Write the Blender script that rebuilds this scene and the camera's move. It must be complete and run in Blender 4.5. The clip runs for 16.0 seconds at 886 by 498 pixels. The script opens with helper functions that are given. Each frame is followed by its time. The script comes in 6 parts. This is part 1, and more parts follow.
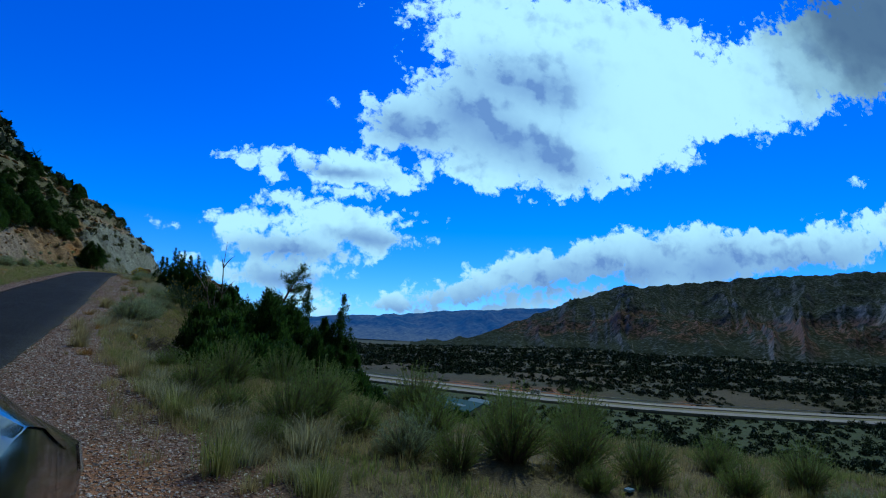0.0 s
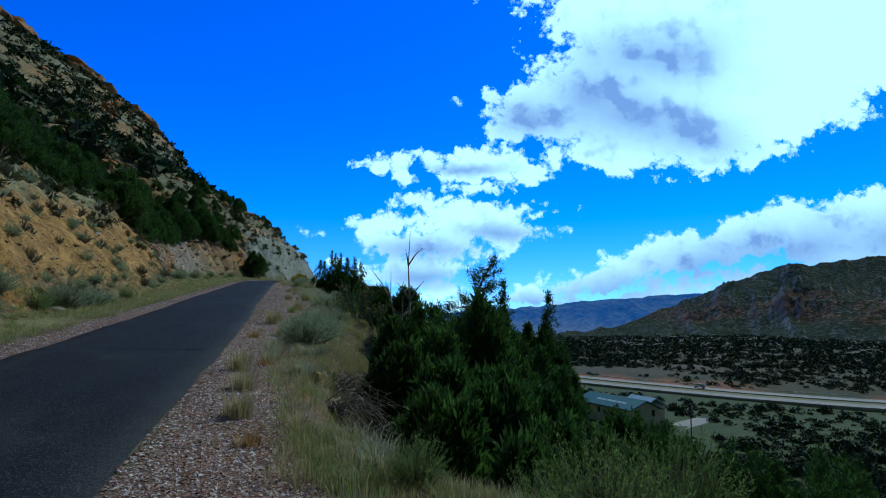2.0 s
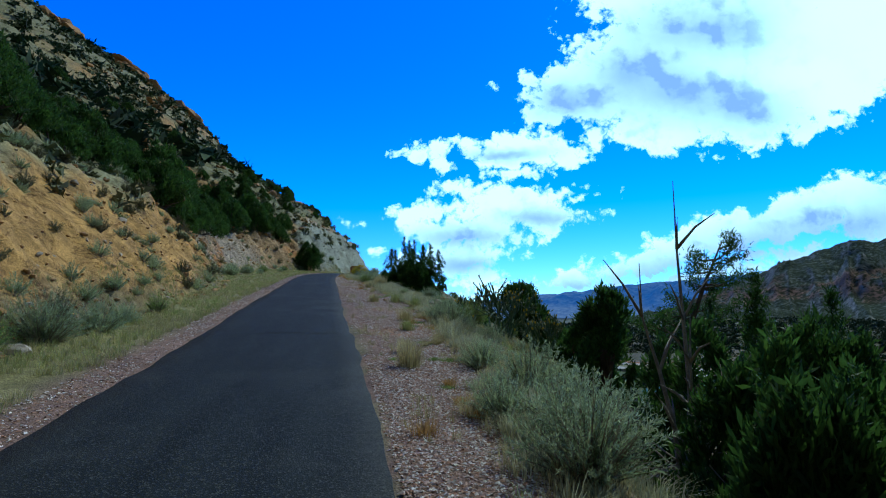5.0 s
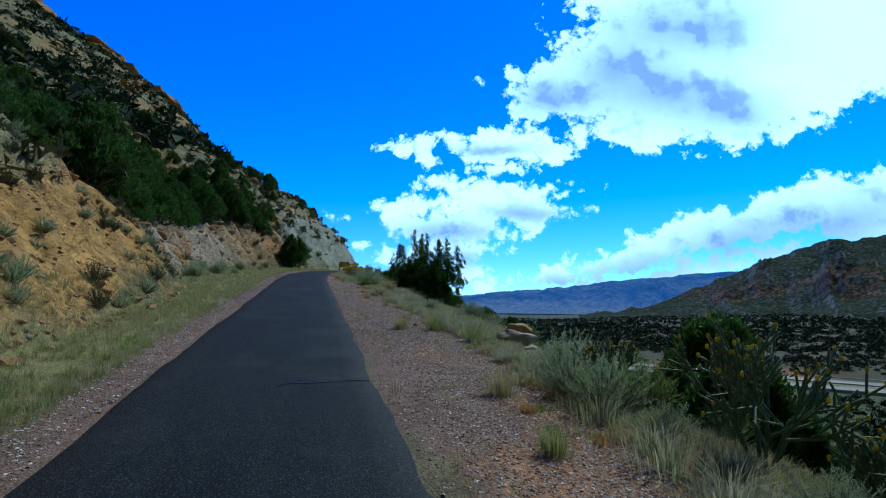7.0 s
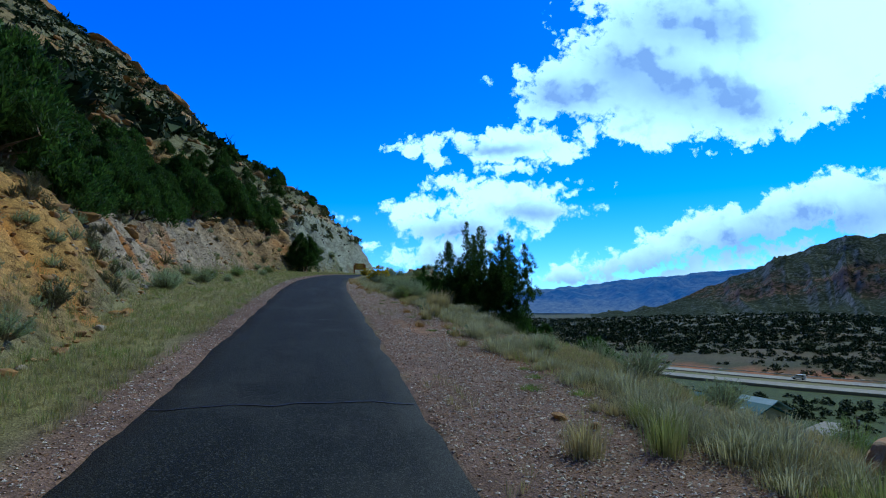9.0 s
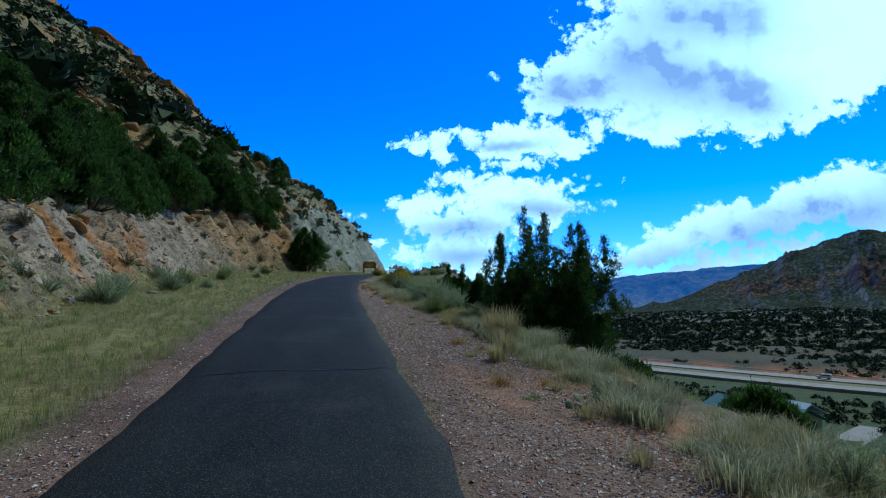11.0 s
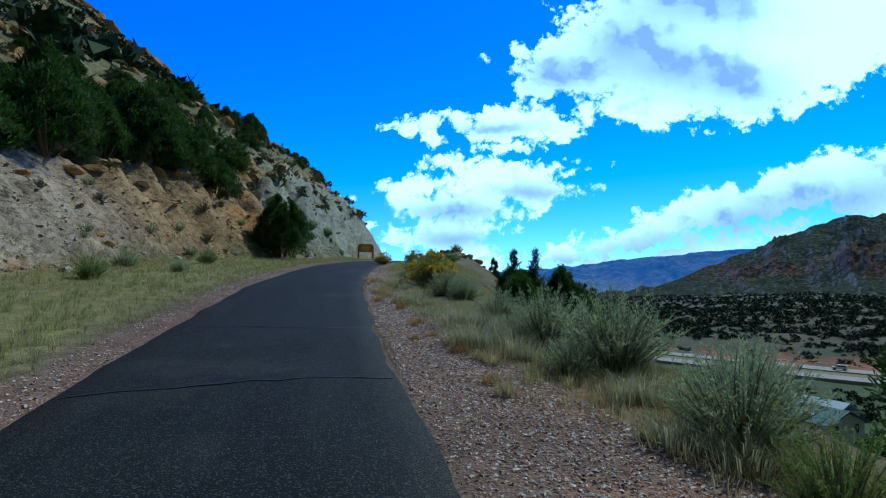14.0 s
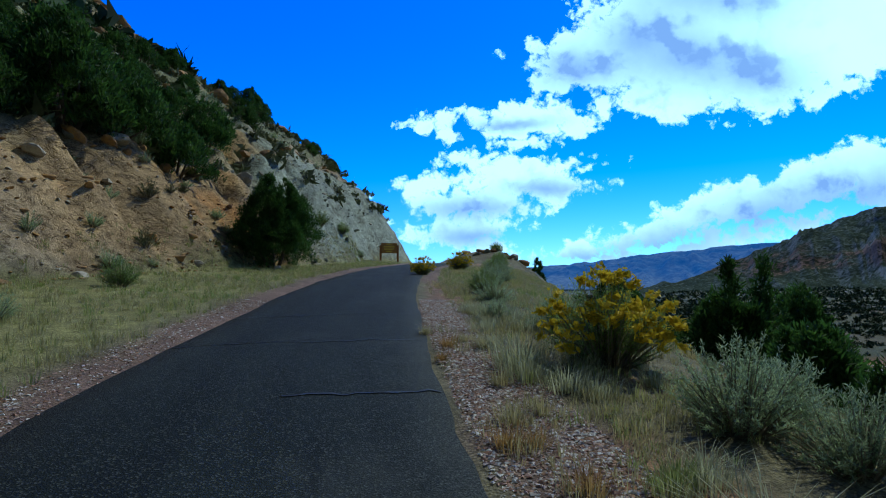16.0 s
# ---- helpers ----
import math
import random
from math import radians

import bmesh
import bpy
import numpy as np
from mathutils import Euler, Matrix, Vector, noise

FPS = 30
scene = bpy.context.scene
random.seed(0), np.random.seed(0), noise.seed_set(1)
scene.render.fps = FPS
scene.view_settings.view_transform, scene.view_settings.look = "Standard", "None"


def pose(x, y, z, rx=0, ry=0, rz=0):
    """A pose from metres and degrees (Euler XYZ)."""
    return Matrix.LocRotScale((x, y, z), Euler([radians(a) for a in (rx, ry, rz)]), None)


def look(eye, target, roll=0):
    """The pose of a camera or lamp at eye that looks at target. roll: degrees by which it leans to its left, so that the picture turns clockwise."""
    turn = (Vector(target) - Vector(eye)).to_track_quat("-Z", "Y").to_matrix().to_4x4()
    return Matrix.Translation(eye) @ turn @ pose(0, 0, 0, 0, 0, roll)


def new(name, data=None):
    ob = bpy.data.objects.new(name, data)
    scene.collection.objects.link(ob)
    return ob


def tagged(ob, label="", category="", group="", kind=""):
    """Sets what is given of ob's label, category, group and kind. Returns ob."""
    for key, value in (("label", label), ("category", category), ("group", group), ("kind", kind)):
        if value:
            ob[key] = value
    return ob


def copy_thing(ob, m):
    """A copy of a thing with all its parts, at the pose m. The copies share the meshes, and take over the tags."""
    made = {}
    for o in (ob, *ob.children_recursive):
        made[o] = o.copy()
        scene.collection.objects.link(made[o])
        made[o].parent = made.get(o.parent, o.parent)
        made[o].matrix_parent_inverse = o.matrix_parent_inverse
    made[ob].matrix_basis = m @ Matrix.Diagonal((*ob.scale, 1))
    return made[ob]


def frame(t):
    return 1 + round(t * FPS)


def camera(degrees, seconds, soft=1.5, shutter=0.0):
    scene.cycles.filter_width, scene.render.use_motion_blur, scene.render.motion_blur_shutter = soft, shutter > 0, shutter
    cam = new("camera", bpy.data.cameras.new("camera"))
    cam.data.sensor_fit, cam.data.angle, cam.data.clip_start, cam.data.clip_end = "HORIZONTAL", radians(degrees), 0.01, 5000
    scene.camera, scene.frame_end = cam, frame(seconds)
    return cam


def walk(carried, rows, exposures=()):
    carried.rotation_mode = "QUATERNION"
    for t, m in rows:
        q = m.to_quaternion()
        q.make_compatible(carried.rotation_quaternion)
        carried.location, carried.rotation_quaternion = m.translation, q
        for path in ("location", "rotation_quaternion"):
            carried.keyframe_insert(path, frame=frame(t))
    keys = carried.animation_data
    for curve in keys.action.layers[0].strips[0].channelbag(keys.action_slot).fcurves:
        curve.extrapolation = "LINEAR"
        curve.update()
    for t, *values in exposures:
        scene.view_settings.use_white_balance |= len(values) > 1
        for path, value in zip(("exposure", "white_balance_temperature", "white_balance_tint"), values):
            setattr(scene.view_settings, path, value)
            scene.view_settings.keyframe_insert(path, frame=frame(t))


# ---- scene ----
cam = camera(77.2, 16.0, 1.1)
PATH = [
    (0.0, (2.337, 0.239, 0.419), (3.257, 1.988, 0.729), 3.4),
    (0.5, (2.249, 2.337, 0.577), (3.046, 4.145, 0.889), 3.0),
    (1.0, (2.145, 4.163, 0.712), (2.845, 6.012, 1.015), 2.5),
    (1.5, (2.102, 5.756, 0.790), (2.690, 7.647, 1.070), 2.0),
    (2.0, (1.845, 7.500, 0.876), (2.328, 9.422, 1.143), 1.4),
    (2.5, (1.468, 8.988, 0.952), (1.887, 10.925, 1.222), 1.0),
    (3.0, (1.126, 10.377, 1.018), (1.510, 12.323, 1.278), 0.7),
    (3.5, (0.827, 11.773, 1.066), (1.186, 13.724, 1.321), 0.4),
    (4.0, (0.495, 13.060, 1.191), (0.831, 15.016, 1.434), 0.2),
    (6.5, (-0.650, 22.684, 2.456), (-0.268, 24.637, 2.658), 0.6),
    (7.0, (-0.796, 24.946, 2.646), (-0.398, 26.895, 2.847), 0.7),
    (7.5, (-0.972, 27.352, 2.847), (-0.571, 29.301, 3.046), 0.7),
    (8.0, (-1.153, 29.753, 3.065), (-0.764, 31.705, 3.258), 0.6),
    (8.5, (-1.260, 32.052, 3.284), (-0.885, 34.007, 3.480), 0.4),
    (9.0, (-1.359, 34.212, 3.474), (-0.994, 36.168, 3.675), 0.3),
    (11.5, (-1.460, 43.397, 4.278), (-1.123, 45.360, 4.456), 0.1),
    (12.0, (-1.469, 46.046, 4.452), (-1.132, 48.011, 4.609), 0.2),
    (12.5, (-1.470, 48.610, 4.624), (-1.118, 50.574, 4.763), 0.3),
    (13.0, (-1.492, 50.873, 4.793), (-1.123, 52.834, 4.924), 0.3),
    (13.5, (-1.542, 53.468, 4.954), (-1.163, 55.428, 5.085), 0.3),
    (14.0, (-1.633, 56.057, 5.145), (-1.255, 58.017, 5.273), 0.3),
    (14.5, (-1.595, 58.819, 5.369), (-1.232, 60.782, 5.491), 0.2),
    (15.0, (-1.680, 61.639, 5.634), (-1.336, 63.605, 5.762), 0.1),
    (15.5, (-1.690, 64.520, 5.857), (-1.363, 66.489, 5.983), 0.0),
    (16.0, (-1.676, 67.110, 6.048), (-1.357, 69.081, 6.166), -0.2),
]
walk(cam, [(t, look(eye, target, roll)) for t, eye, target, roll in PATH],
     exposures=[(t, stops, 5360, -9) for t, stops in ((0, -0.58), (1, -0.44), (2, -0.22), (3, 0.08), (4, 0.2), (6.5, 0.12), (8, -0.02), (9, -0.02), (11.5, -0.02), (12.5, 0.06), (13.5, 0.18), (14.5, 0.08), (16, 0.0))])

# ---- sky and sun ----
SUN_AZ, SUN_EL = radians(48), radians(47)      # azimuth to the right of straight ahead
world = bpy.data.worlds.new("world")
scene.world = world
world.use_nodes = True


class Nodes:
    """A small wrapper to write node trees in few words."""

    def __init__(self, tree):
        self.tree = tree
        tree.nodes.clear()

    def add(self, kind, **sets):
        n = self.tree.nodes.new(kind)
        for k, v in sets.items():
            setattr(n, k, v)
        return n

    def put(self, value, socket):
        if isinstance(value, bpy.types.NodeSocket):
            self.tree.links.new(value, socket)
        elif value is not None:
            if isinstance(value, tuple) and len(value) == 3 and socket.type == "RGBA":
                value = (*value, 1)
            socket.default_value = value

    def math(self, op, a, b=None, c=None, clamp=False):
        n = self.add("ShaderNodeMath", operation=op, use_clamp=clamp)
        for s, v in zip(n.inputs, (a, b, c)):
            self.put(v, s)
        return n.outputs[0]

    def vec(self, op, a, b=None, scale=None):
        n = self.add("ShaderNodeVectorMath", operation=op)
        self.put(a, n.inputs[0])
        self.put(b, n.inputs[1])
        if scale is not None:
            self.put(scale, n.inputs["Scale"])
        return n.outputs["Value"] if op in ("LENGTH", "DOT_PRODUCT") else n.outputs[0]

    def mix(self, f, a, b, blend="MIX"):
        n = self.add("ShaderNodeMix", data_type="RGBA", blend_type=blend)
        self.put(f, n.inputs[0])
        self.put(a, n.inputs[6])
        self.put(b, n.inputs[7])
        return n.outputs[2]

    def noise(self, where, scale, detail=4, rough=0.55, warp=0.0, kind="FBM"):
        n = self.add("ShaderNodeTexNoise")
        self.put(where, n.inputs["Vector"])
        n.inputs["Scale"].default_value = scale
        n.inputs["Detail"].default_value = detail
        n.inputs["Roughness"].default_value = rough
        n.inputs["Distortion"].default_value = warp
        return n

    def ramp(self, f, *stops):
        n = self.add("ShaderNodeValToRGB")
        while len(n.color_ramp.elements) < len(stops):
            n.color_ramp.elements.new(0.5)
        for e, (p, c) in zip(n.color_ramp.elements, stops):
            e.position, e.color = p, (*((c,) * 3 if isinstance(c, (int, float)) else c), 1)
        self.put(f, n.inputs[0])
        return n.outputs[0]

    def span(self, v, a, b, lo=0.0, hi=1.0, smooth=True):
        n = self.add("ShaderNodeMapRange", interpolation_type="SMOOTHSTEP" if smooth else "LINEAR")
        for s, x in zip(n.inputs, (v, a, b, lo, hi)):
            self.put(x, s)
        return n.outputs[0]


CLOUD_HIGH = [(0.114, 0.399, 0.118, 0.061, 0), (0.224, 0.416, 0.157, 0.115, 0), (0.242, 0.327, 0.126, 0.047, 0), (0.378, 0.390, 0.163, 0.120, 0),
              (0.333, 0.486, 0.215, 0.097, 0), (0.512, 0.446, 0.194, 0.126, 0), (0.650, 0.530, 0.200, 0.115, 8), (0.422, 0.307, 0.066, 0.031, 0),
              (0.497, 0.320, 0.068, 0.025, 10), (0.850, 0.580, 0.220, 0.115, 8), (0.434, 0.608, 0.366, 0.122, 0), (0.052, 0.353, 0.046, 0.025, 0)]
CLOUD_MID = [(-0.162, 0.305, 0.067, 0.019, 0), (-0.145, 0.273, 0.021, 0.014, 0), (-0.020, 0.297, 0.112, 0.033, 0), (0.082, 0.279, 0.061, 0.022, 0),
             (0.001, 0.254, 0.061, 0.018, 0), (-0.071, 0.226, 0.066, 0.014, 0), (-0.134, 0.222, 0.031, 0.012, 0), (-0.186, 0.177, 0.078, 0.026, 0),
             (-0.040, 0.186, 0.112, 0.041, 0), (0.072, 0.211, 0.071, 0.018, 0), (0.051, 0.168, 0.071, 0.031, 0), (-0.102, 0.140, 0.123, 0.036, 0),
             (-0.112, 0.093, 0.102, 0.029, 0), (-0.185, 0.083, 0.062, 0.014, 0), (-0.070, 0.063, 0.061, 0.020, 0), (0.041, 0.127, 0.014, 0.010, 0)]
CLOUD_LOW = [(0.001, 0.041, 0.051, 0.012, 5), (0.080, 0.058, 0.072, 0.017, 10), (0.178, 0.078, 0.083, 0.023, 14), (0.275, 0.108, 0.084, 0.032, 18),
             (0.369, 0.138, 0.098, 0.041, 16), (0.471, 0.166, 0.101, 0.045, 14), (0.553, 0.190, 0.070, 0.047, 0), (0.623, 0.170, 0.108, 0.058, 5),
             (0.702, 0.183, 0.100, 0.075, 0), (0.283, 0.057, 0.159, 0.014, 6), (0.477, 0.098, 0.169, 0.016, 8), (-0.019, 0.027, 0.061, 0.008, 0)]
CLOUD_BELLIES = [(0.285, 0.385, 0.150, 0.058, -10), (0.203, 0.425, 0.090, 0.050, 0), (0.385, 0.352, 0.095, 0.040, -8), (0.095, 0.382, 0.085, 0.045, 0), (0.350, 0.500, 0.180, 0.065, 0), (-0.102, 0.132, 0.11, 0.024, 0), (-0.101, 0.083, 0.09, 0.022, 0),
                 (0.031, 0.165, 0.07, 0.018, 0), (-0.03, 0.285, 0.08, 0.012, 0), (0.10, 0.042, 0.12, 0.020, 10), (0.235, 0.064, 0.14, 0.036, 14), (0.386, 0.106, 0.16, 0.048, 15), (0.542, 0.140, 0.17, 0.052, 12), (0.72, 0.165, 0.15, 0.056, 8), (0.95, 0.19, 0.25, 0.05, 10)]
CLOUD_PUFFS = [(0.153, 0.177, 0.011, 0.007, 0), (-0.289, 0.160, 0.008, 0.005, 0), (-0.317, 0.161, 0.010, 0.004, 0), (-0.049, 0.413, 0.006, 0.007, 0),
               (-0.270, 0.109, 0.011, 0.004, 0), (0.85, 0.212, 0.13, 0.055, 8), (1.02, 0.245, 0.13, 0.05, 8), (1.24, 0.30, 0.18, 0.06, 8), (1.078, 0.389, 0.022, 0.014, 0),
               (1.05, 0.69, 0.24, 0.13, 12), (1.3, 0.80, 0.3, 0.18, 12)]


def build_sky():
    n = Nodes(world.node_tree)
    sky = n.add("ShaderNodeTexSky", sky_type="NISHITA", sun_disc=False, sun_elevation=SUN_EL, sun_rotation=SUN_AZ,
                altitude=1800, air_density=1.0, dust_density=0.4, ozone_density=2.0)
    hue = n.add("ShaderNodeHueSaturation")
    hue.inputs["Saturation"].default_value = 1.35
    n.put(sky.outputs[0], hue.inputs["Color"])
    blue = n.mix(1.0, hue.outputs[0], (0.12, 0.84, 2.15), "MULTIPLY")
    haze_way = n.add("ShaderNodeSeparateXYZ")
    n.put(n.add("ShaderNodeTexCoord").outputs["Generated"], haze_way.inputs[0])
    blue = n.mix(n.span(haze_way.outputs[2], 0.42, 0.0), blue, n.mix(1.0, hue.outputs[0], (0.62, 0.98, 1.75), "MULTIPLY"))
    way = n.add("ShaderNodeTexCoord").outputs["Generated"]
    turned = n.add("ShaderNodeVectorRotate", rotation_type="Z_AXIS")
    n.put(way, turned.inputs["Vector"])
    turned.inputs["Angle"].default_value = radians(18)
    xyz = n.add("ShaderNodeSeparateXYZ")
    n.put(turned.outputs[0], xyz.inputs[0])
    ahead = n.math("MAXIMUM", xyz.outputs[1], 0.08)
    flat = n.add("ShaderNodeCombineXYZ")
    n.put(n.math("DIVIDE", xyz.outputs[0], ahead), flat.inputs[0])
    n.put(n.math("DIVIDE", xyz.outputs[2], ahead), flat.inputs[1])
    uv = flat.outputs[0]
    # billows: a coarse and a fine warp of the plane in which the clouds lie
    big = n.vec("SUBTRACT", n.noise(uv, 11, 2, 0.5).outputs["Color"], (0.5, 0.5, 0.5))
    fine = n.vec("SUBTRACT", n.noise(uv, 40, 5, 0.55).outputs["Color"], (0.5, 0.5, 0.5))
    warped = n.vec("ADD", n.vec("ADD", uv, n.vec("SCALE", big, scale=0.06)), n.vec("SCALE", fine, scale=0.035))
    small = n.vec("ADD", uv, n.vec("SCALE", fine, scale=0.012))

    def billow(place):
        """Heaped round lumps at several sizes, 0 in the folds to 1 on the lumps."""
        v = n.add("ShaderNodeTexVoronoi", feature="SMOOTH_F1", normalize=True)
        n.put(place, v.inputs["Vector"])
        for key, value in (("Scale", 21), ("Detail", 4), ("Roughness", 0.62), ("Lacunarity", 2.2), ("Smoothness", 0.35)):
            v.inputs[key].default_value = value
        return n.math("SUBTRACT", 1.0, v.outputs["Distance"])

    def depth_at(place, clouds, join=0.008, unit=None):
        """How deep a place lies inside the clouds, in the plane's own units, so that rims keep one softness."""
        near = None
        for cloud in clouds:
            for u, v, a, b, turn in cloud:
                m = n.add("ShaderNodeMapping", vector_type="TEXTURE")
                n.put(place if a > 0.03 else small, m.inputs["Vector"])
                m.inputs["Location"].default_value = (u, v, 0)
                m.inputs["Rotation"].default_value = (0, 0, radians(turn))
                m.inputs["Scale"].default_value = (a, b, 1)
                d = n.math("MULTIPLY", n.math("SUBTRACT", 1.0, n.vec("LENGTH", m.outputs[0])), unit or min(a, b, 0.06))
                near = d if near is None else n.math("SMOOTH_MAX", near, d, join)
        return near
    wobble = n.vec("ADD", uv, n.vec("SCALE", fine, scale=0.02))
    lump = billow(wobble)
    heap = n.noise(wobble, 13, 4, 0.5).outputs["Fac"]
    toward = n.noise(n.vec("ADD", wobble, (0.014, 0.020, 0)), 13, 4, 0.5).outputs["Fac"]
    depth = n.math("ADD", depth_at(warped, (CLOUD_HIGH, CLOUD_MID, CLOUD_LOW, CLOUD_PUFFS)), n.math("MULTIPLY", n.math("SUBTRACT", lump, 0.72), 0.10))
    wisp = n.noise(wobble, 55, 6, 0.65).outputs["Fac"]
    depth = n.math("ADD", depth, n.math("MULTIPLY", n.math("SUBTRACT", wisp, 0.50), 0.035))
    cover = n.span(depth, -0.004, 0.010)
    # light falls in from the upper right; the bellies of thick cloud are grey-blue
    tone = n.math("SUBTRACT", n.noise(wobble, 7, 4, 0.5).outputs["Fac"], 0.5)
    veil = n.math("ADD", depth_at(wobble, (CLOUD_BELLIES,), 0.05, 0.05), n.math("MULTIPLY", tone, 0.04))
    thick = n.span(veil, -0.04, 0.06)
    relief = n.span(n.math("SUBTRACT", toward, heap), -0.05, 0.22)
    inner = n.span(depth, 0.006, 0.035)
    shade = n.math("ADD", n.math("MULTIPLY", thick, 0.92), n.math("MULTIPLY", n.math("MULTIPLY", relief, inner), 0.45), clamp=True)
    glow = n.span(n.vec("LENGTH", n.vec("SUBTRACT", wobble, (0.66, 0.48, 0))), 0.30, 0.13)
    shade = n.math("MULTIPLY", shade, n.math("SUBTRACT", 1.0, n.math("MULTIPLY", glow, 0.92)))
    cloud = n.mix(shade, (0.92, 1.29, 1.50), (0.28, 0.43, 0.84))
    heavy = n.math("ADD", n.vec("LENGTH", n.vec("SUBTRACT", warped, (1.16, 0.84, 0))), n.math("MULTIPLY", tone, 0.22))
    cloud = n.mix(n.math("MULTIPLY", n.span(heavy, 0.46, 0.12), 0.95), cloud, (0.13, 0.20, 0.36))
    # the sky behind the camera has loose clouds of the same kind
    rest = n.noise(way, 2.6, 6, 0.58).outputs["Fac"]
    other = n.math("MULTIPLY", n.span(rest, 0.60, 0.70), n.span(xyz.outputs[1], 0.25, 0.05))
    cloud = n.mix(n.span(xyz.outputs[1], 0.08, 0.25), (0.5, 0.55, 0.65), cloud)
    cover = n.math("MAXIMUM", n.math("MULTIPLY", cover, n.span(xyz.outputs[1], 0.1, 0.2)), other)
    cover = n.math("MULTIPLY", cover, n.span(xyz.outputs[2], -0.01, 0.01))
    # the deep blue lies over the valley ahead; overhead and behind the sky is paler
    ahead_of = n.math("MULTIPLY", n.span(xyz.outputs[1], 0.1, 0.45), n.span(xyz.outputs[2], 0.92, 0.7))
    pale = n.mix(1.0, sky.outputs[0], (0.28, 0.28, 0.26), "MULTIPLY")
    base = n.vec("SCALE", n.mix(ahead_of, pale, blue), scale=0.113)
    n_back = n.add("ShaderNodeBackground")
    n.put(n.mix(cover, base, cloud), n_back.inputs[0])
    n.put(n_back.outputs[0], n.add("ShaderNodeOutputWorld").inputs[0])


build_sky()
sun = new("sun", bpy.data.lights.new("sun", "SUN"))
sun.data.energy, sun.data.angle, sun.data.color = 2.5, radians(3), (1.0, 0.89, 0.66)
sun.matrix_world = look((math.sin(SUN_AZ) * math.cos(SUN_EL) * 100, math.cos(SUN_AZ) * math.cos(SUN_EL) * 100, math.sin(SUN_EL) * 100), (0, 0, 0))

# ---- materials ----


def material(name, color, color2=None, rough=0.85, scale=6.0, fine=60.0, bump=0.3, metal=0.0, mixer=0.5, island=0.0, spec=0.3, thin=0.0, per_object=0.0):
    """A surface with variation at two scales; island and per_object: how far single pieces differ in tone."""
    m = bpy.data.materials.new(name)
    m.use_nodes = True
    n = Nodes(m.node_tree)
    where = n.add("ShaderNodeTexCoord").outputs["Object"]
    a = n.noise(where, scale, 5, 0.6)
    b = n.noise(where, fine, 4, 0.6)
    c = n.mix(n.span(a.outputs["Fac"], 0.35, 0.65), color, color2 or tuple(v * 0.65 for v in color))
    c = n.mix(mixer, c, n.ramp(b.outputs["Fac"], (0.3, 0.45), (0.7, 1.25)), "MULTIPLY")
    if island:
        r = n.add("ShaderNodeNewGeometry").outputs["Random Per Island"]
        c = n.mix(1.0, c, n.ramp(r, (0.0, 1 - island), (1.0, 1 + island)), "MULTIPLY")
    if per_object:
        r = n.add("ShaderNodeObjectInfo").outputs["Random"]
        c = n.mix(1.0, c, n.ramp(r, (0.0, 1 - per_object), (1.0, 1 + per_object)), "MULTIPLY")
    s = n.add("ShaderNodeBsdfPrincipled")
    n.put(c, s.inputs["Base Color"])
    n.put(n.span(b.outputs["Fac"], 0.2, 0.8, rough - 0.08, min(1.0, rough + 0.08)), s.inputs["Roughness"])
    s.inputs["Metallic"].default_value = metal
    s.inputs["Specular IOR Level"].default_value = spec
    if bump:
        k = n.add("ShaderNodeBump")
        k.inputs["Strength"].default_value = bump
        k.inputs["Distance"].default_value = 0.02
        n.put(n.math("ADD", a.outputs["Fac"], n.math("MULTIPLY", b.outputs["Fac"], 0.5)), k.inputs["Height"])
        n.put(k.outputs[0], s.inputs["Normal"])
    out = n.add("ShaderNodeOutputMaterial")
    if thin:
        t = n.add("ShaderNodeBsdfTranslucent")
        n.put(c, t.inputs[0])
        x = n.add("ShaderNodeMixShader")
        x.inputs[0].default_value = thin
        n.put(s.outputs[0], x.inputs[1])
        n.put(t.outputs[0], x.inputs[2])
        n.put(x.outputs[0], out.inputs[0])
    else:
        n.put(s.outputs[0], out.inputs[0])
    return m


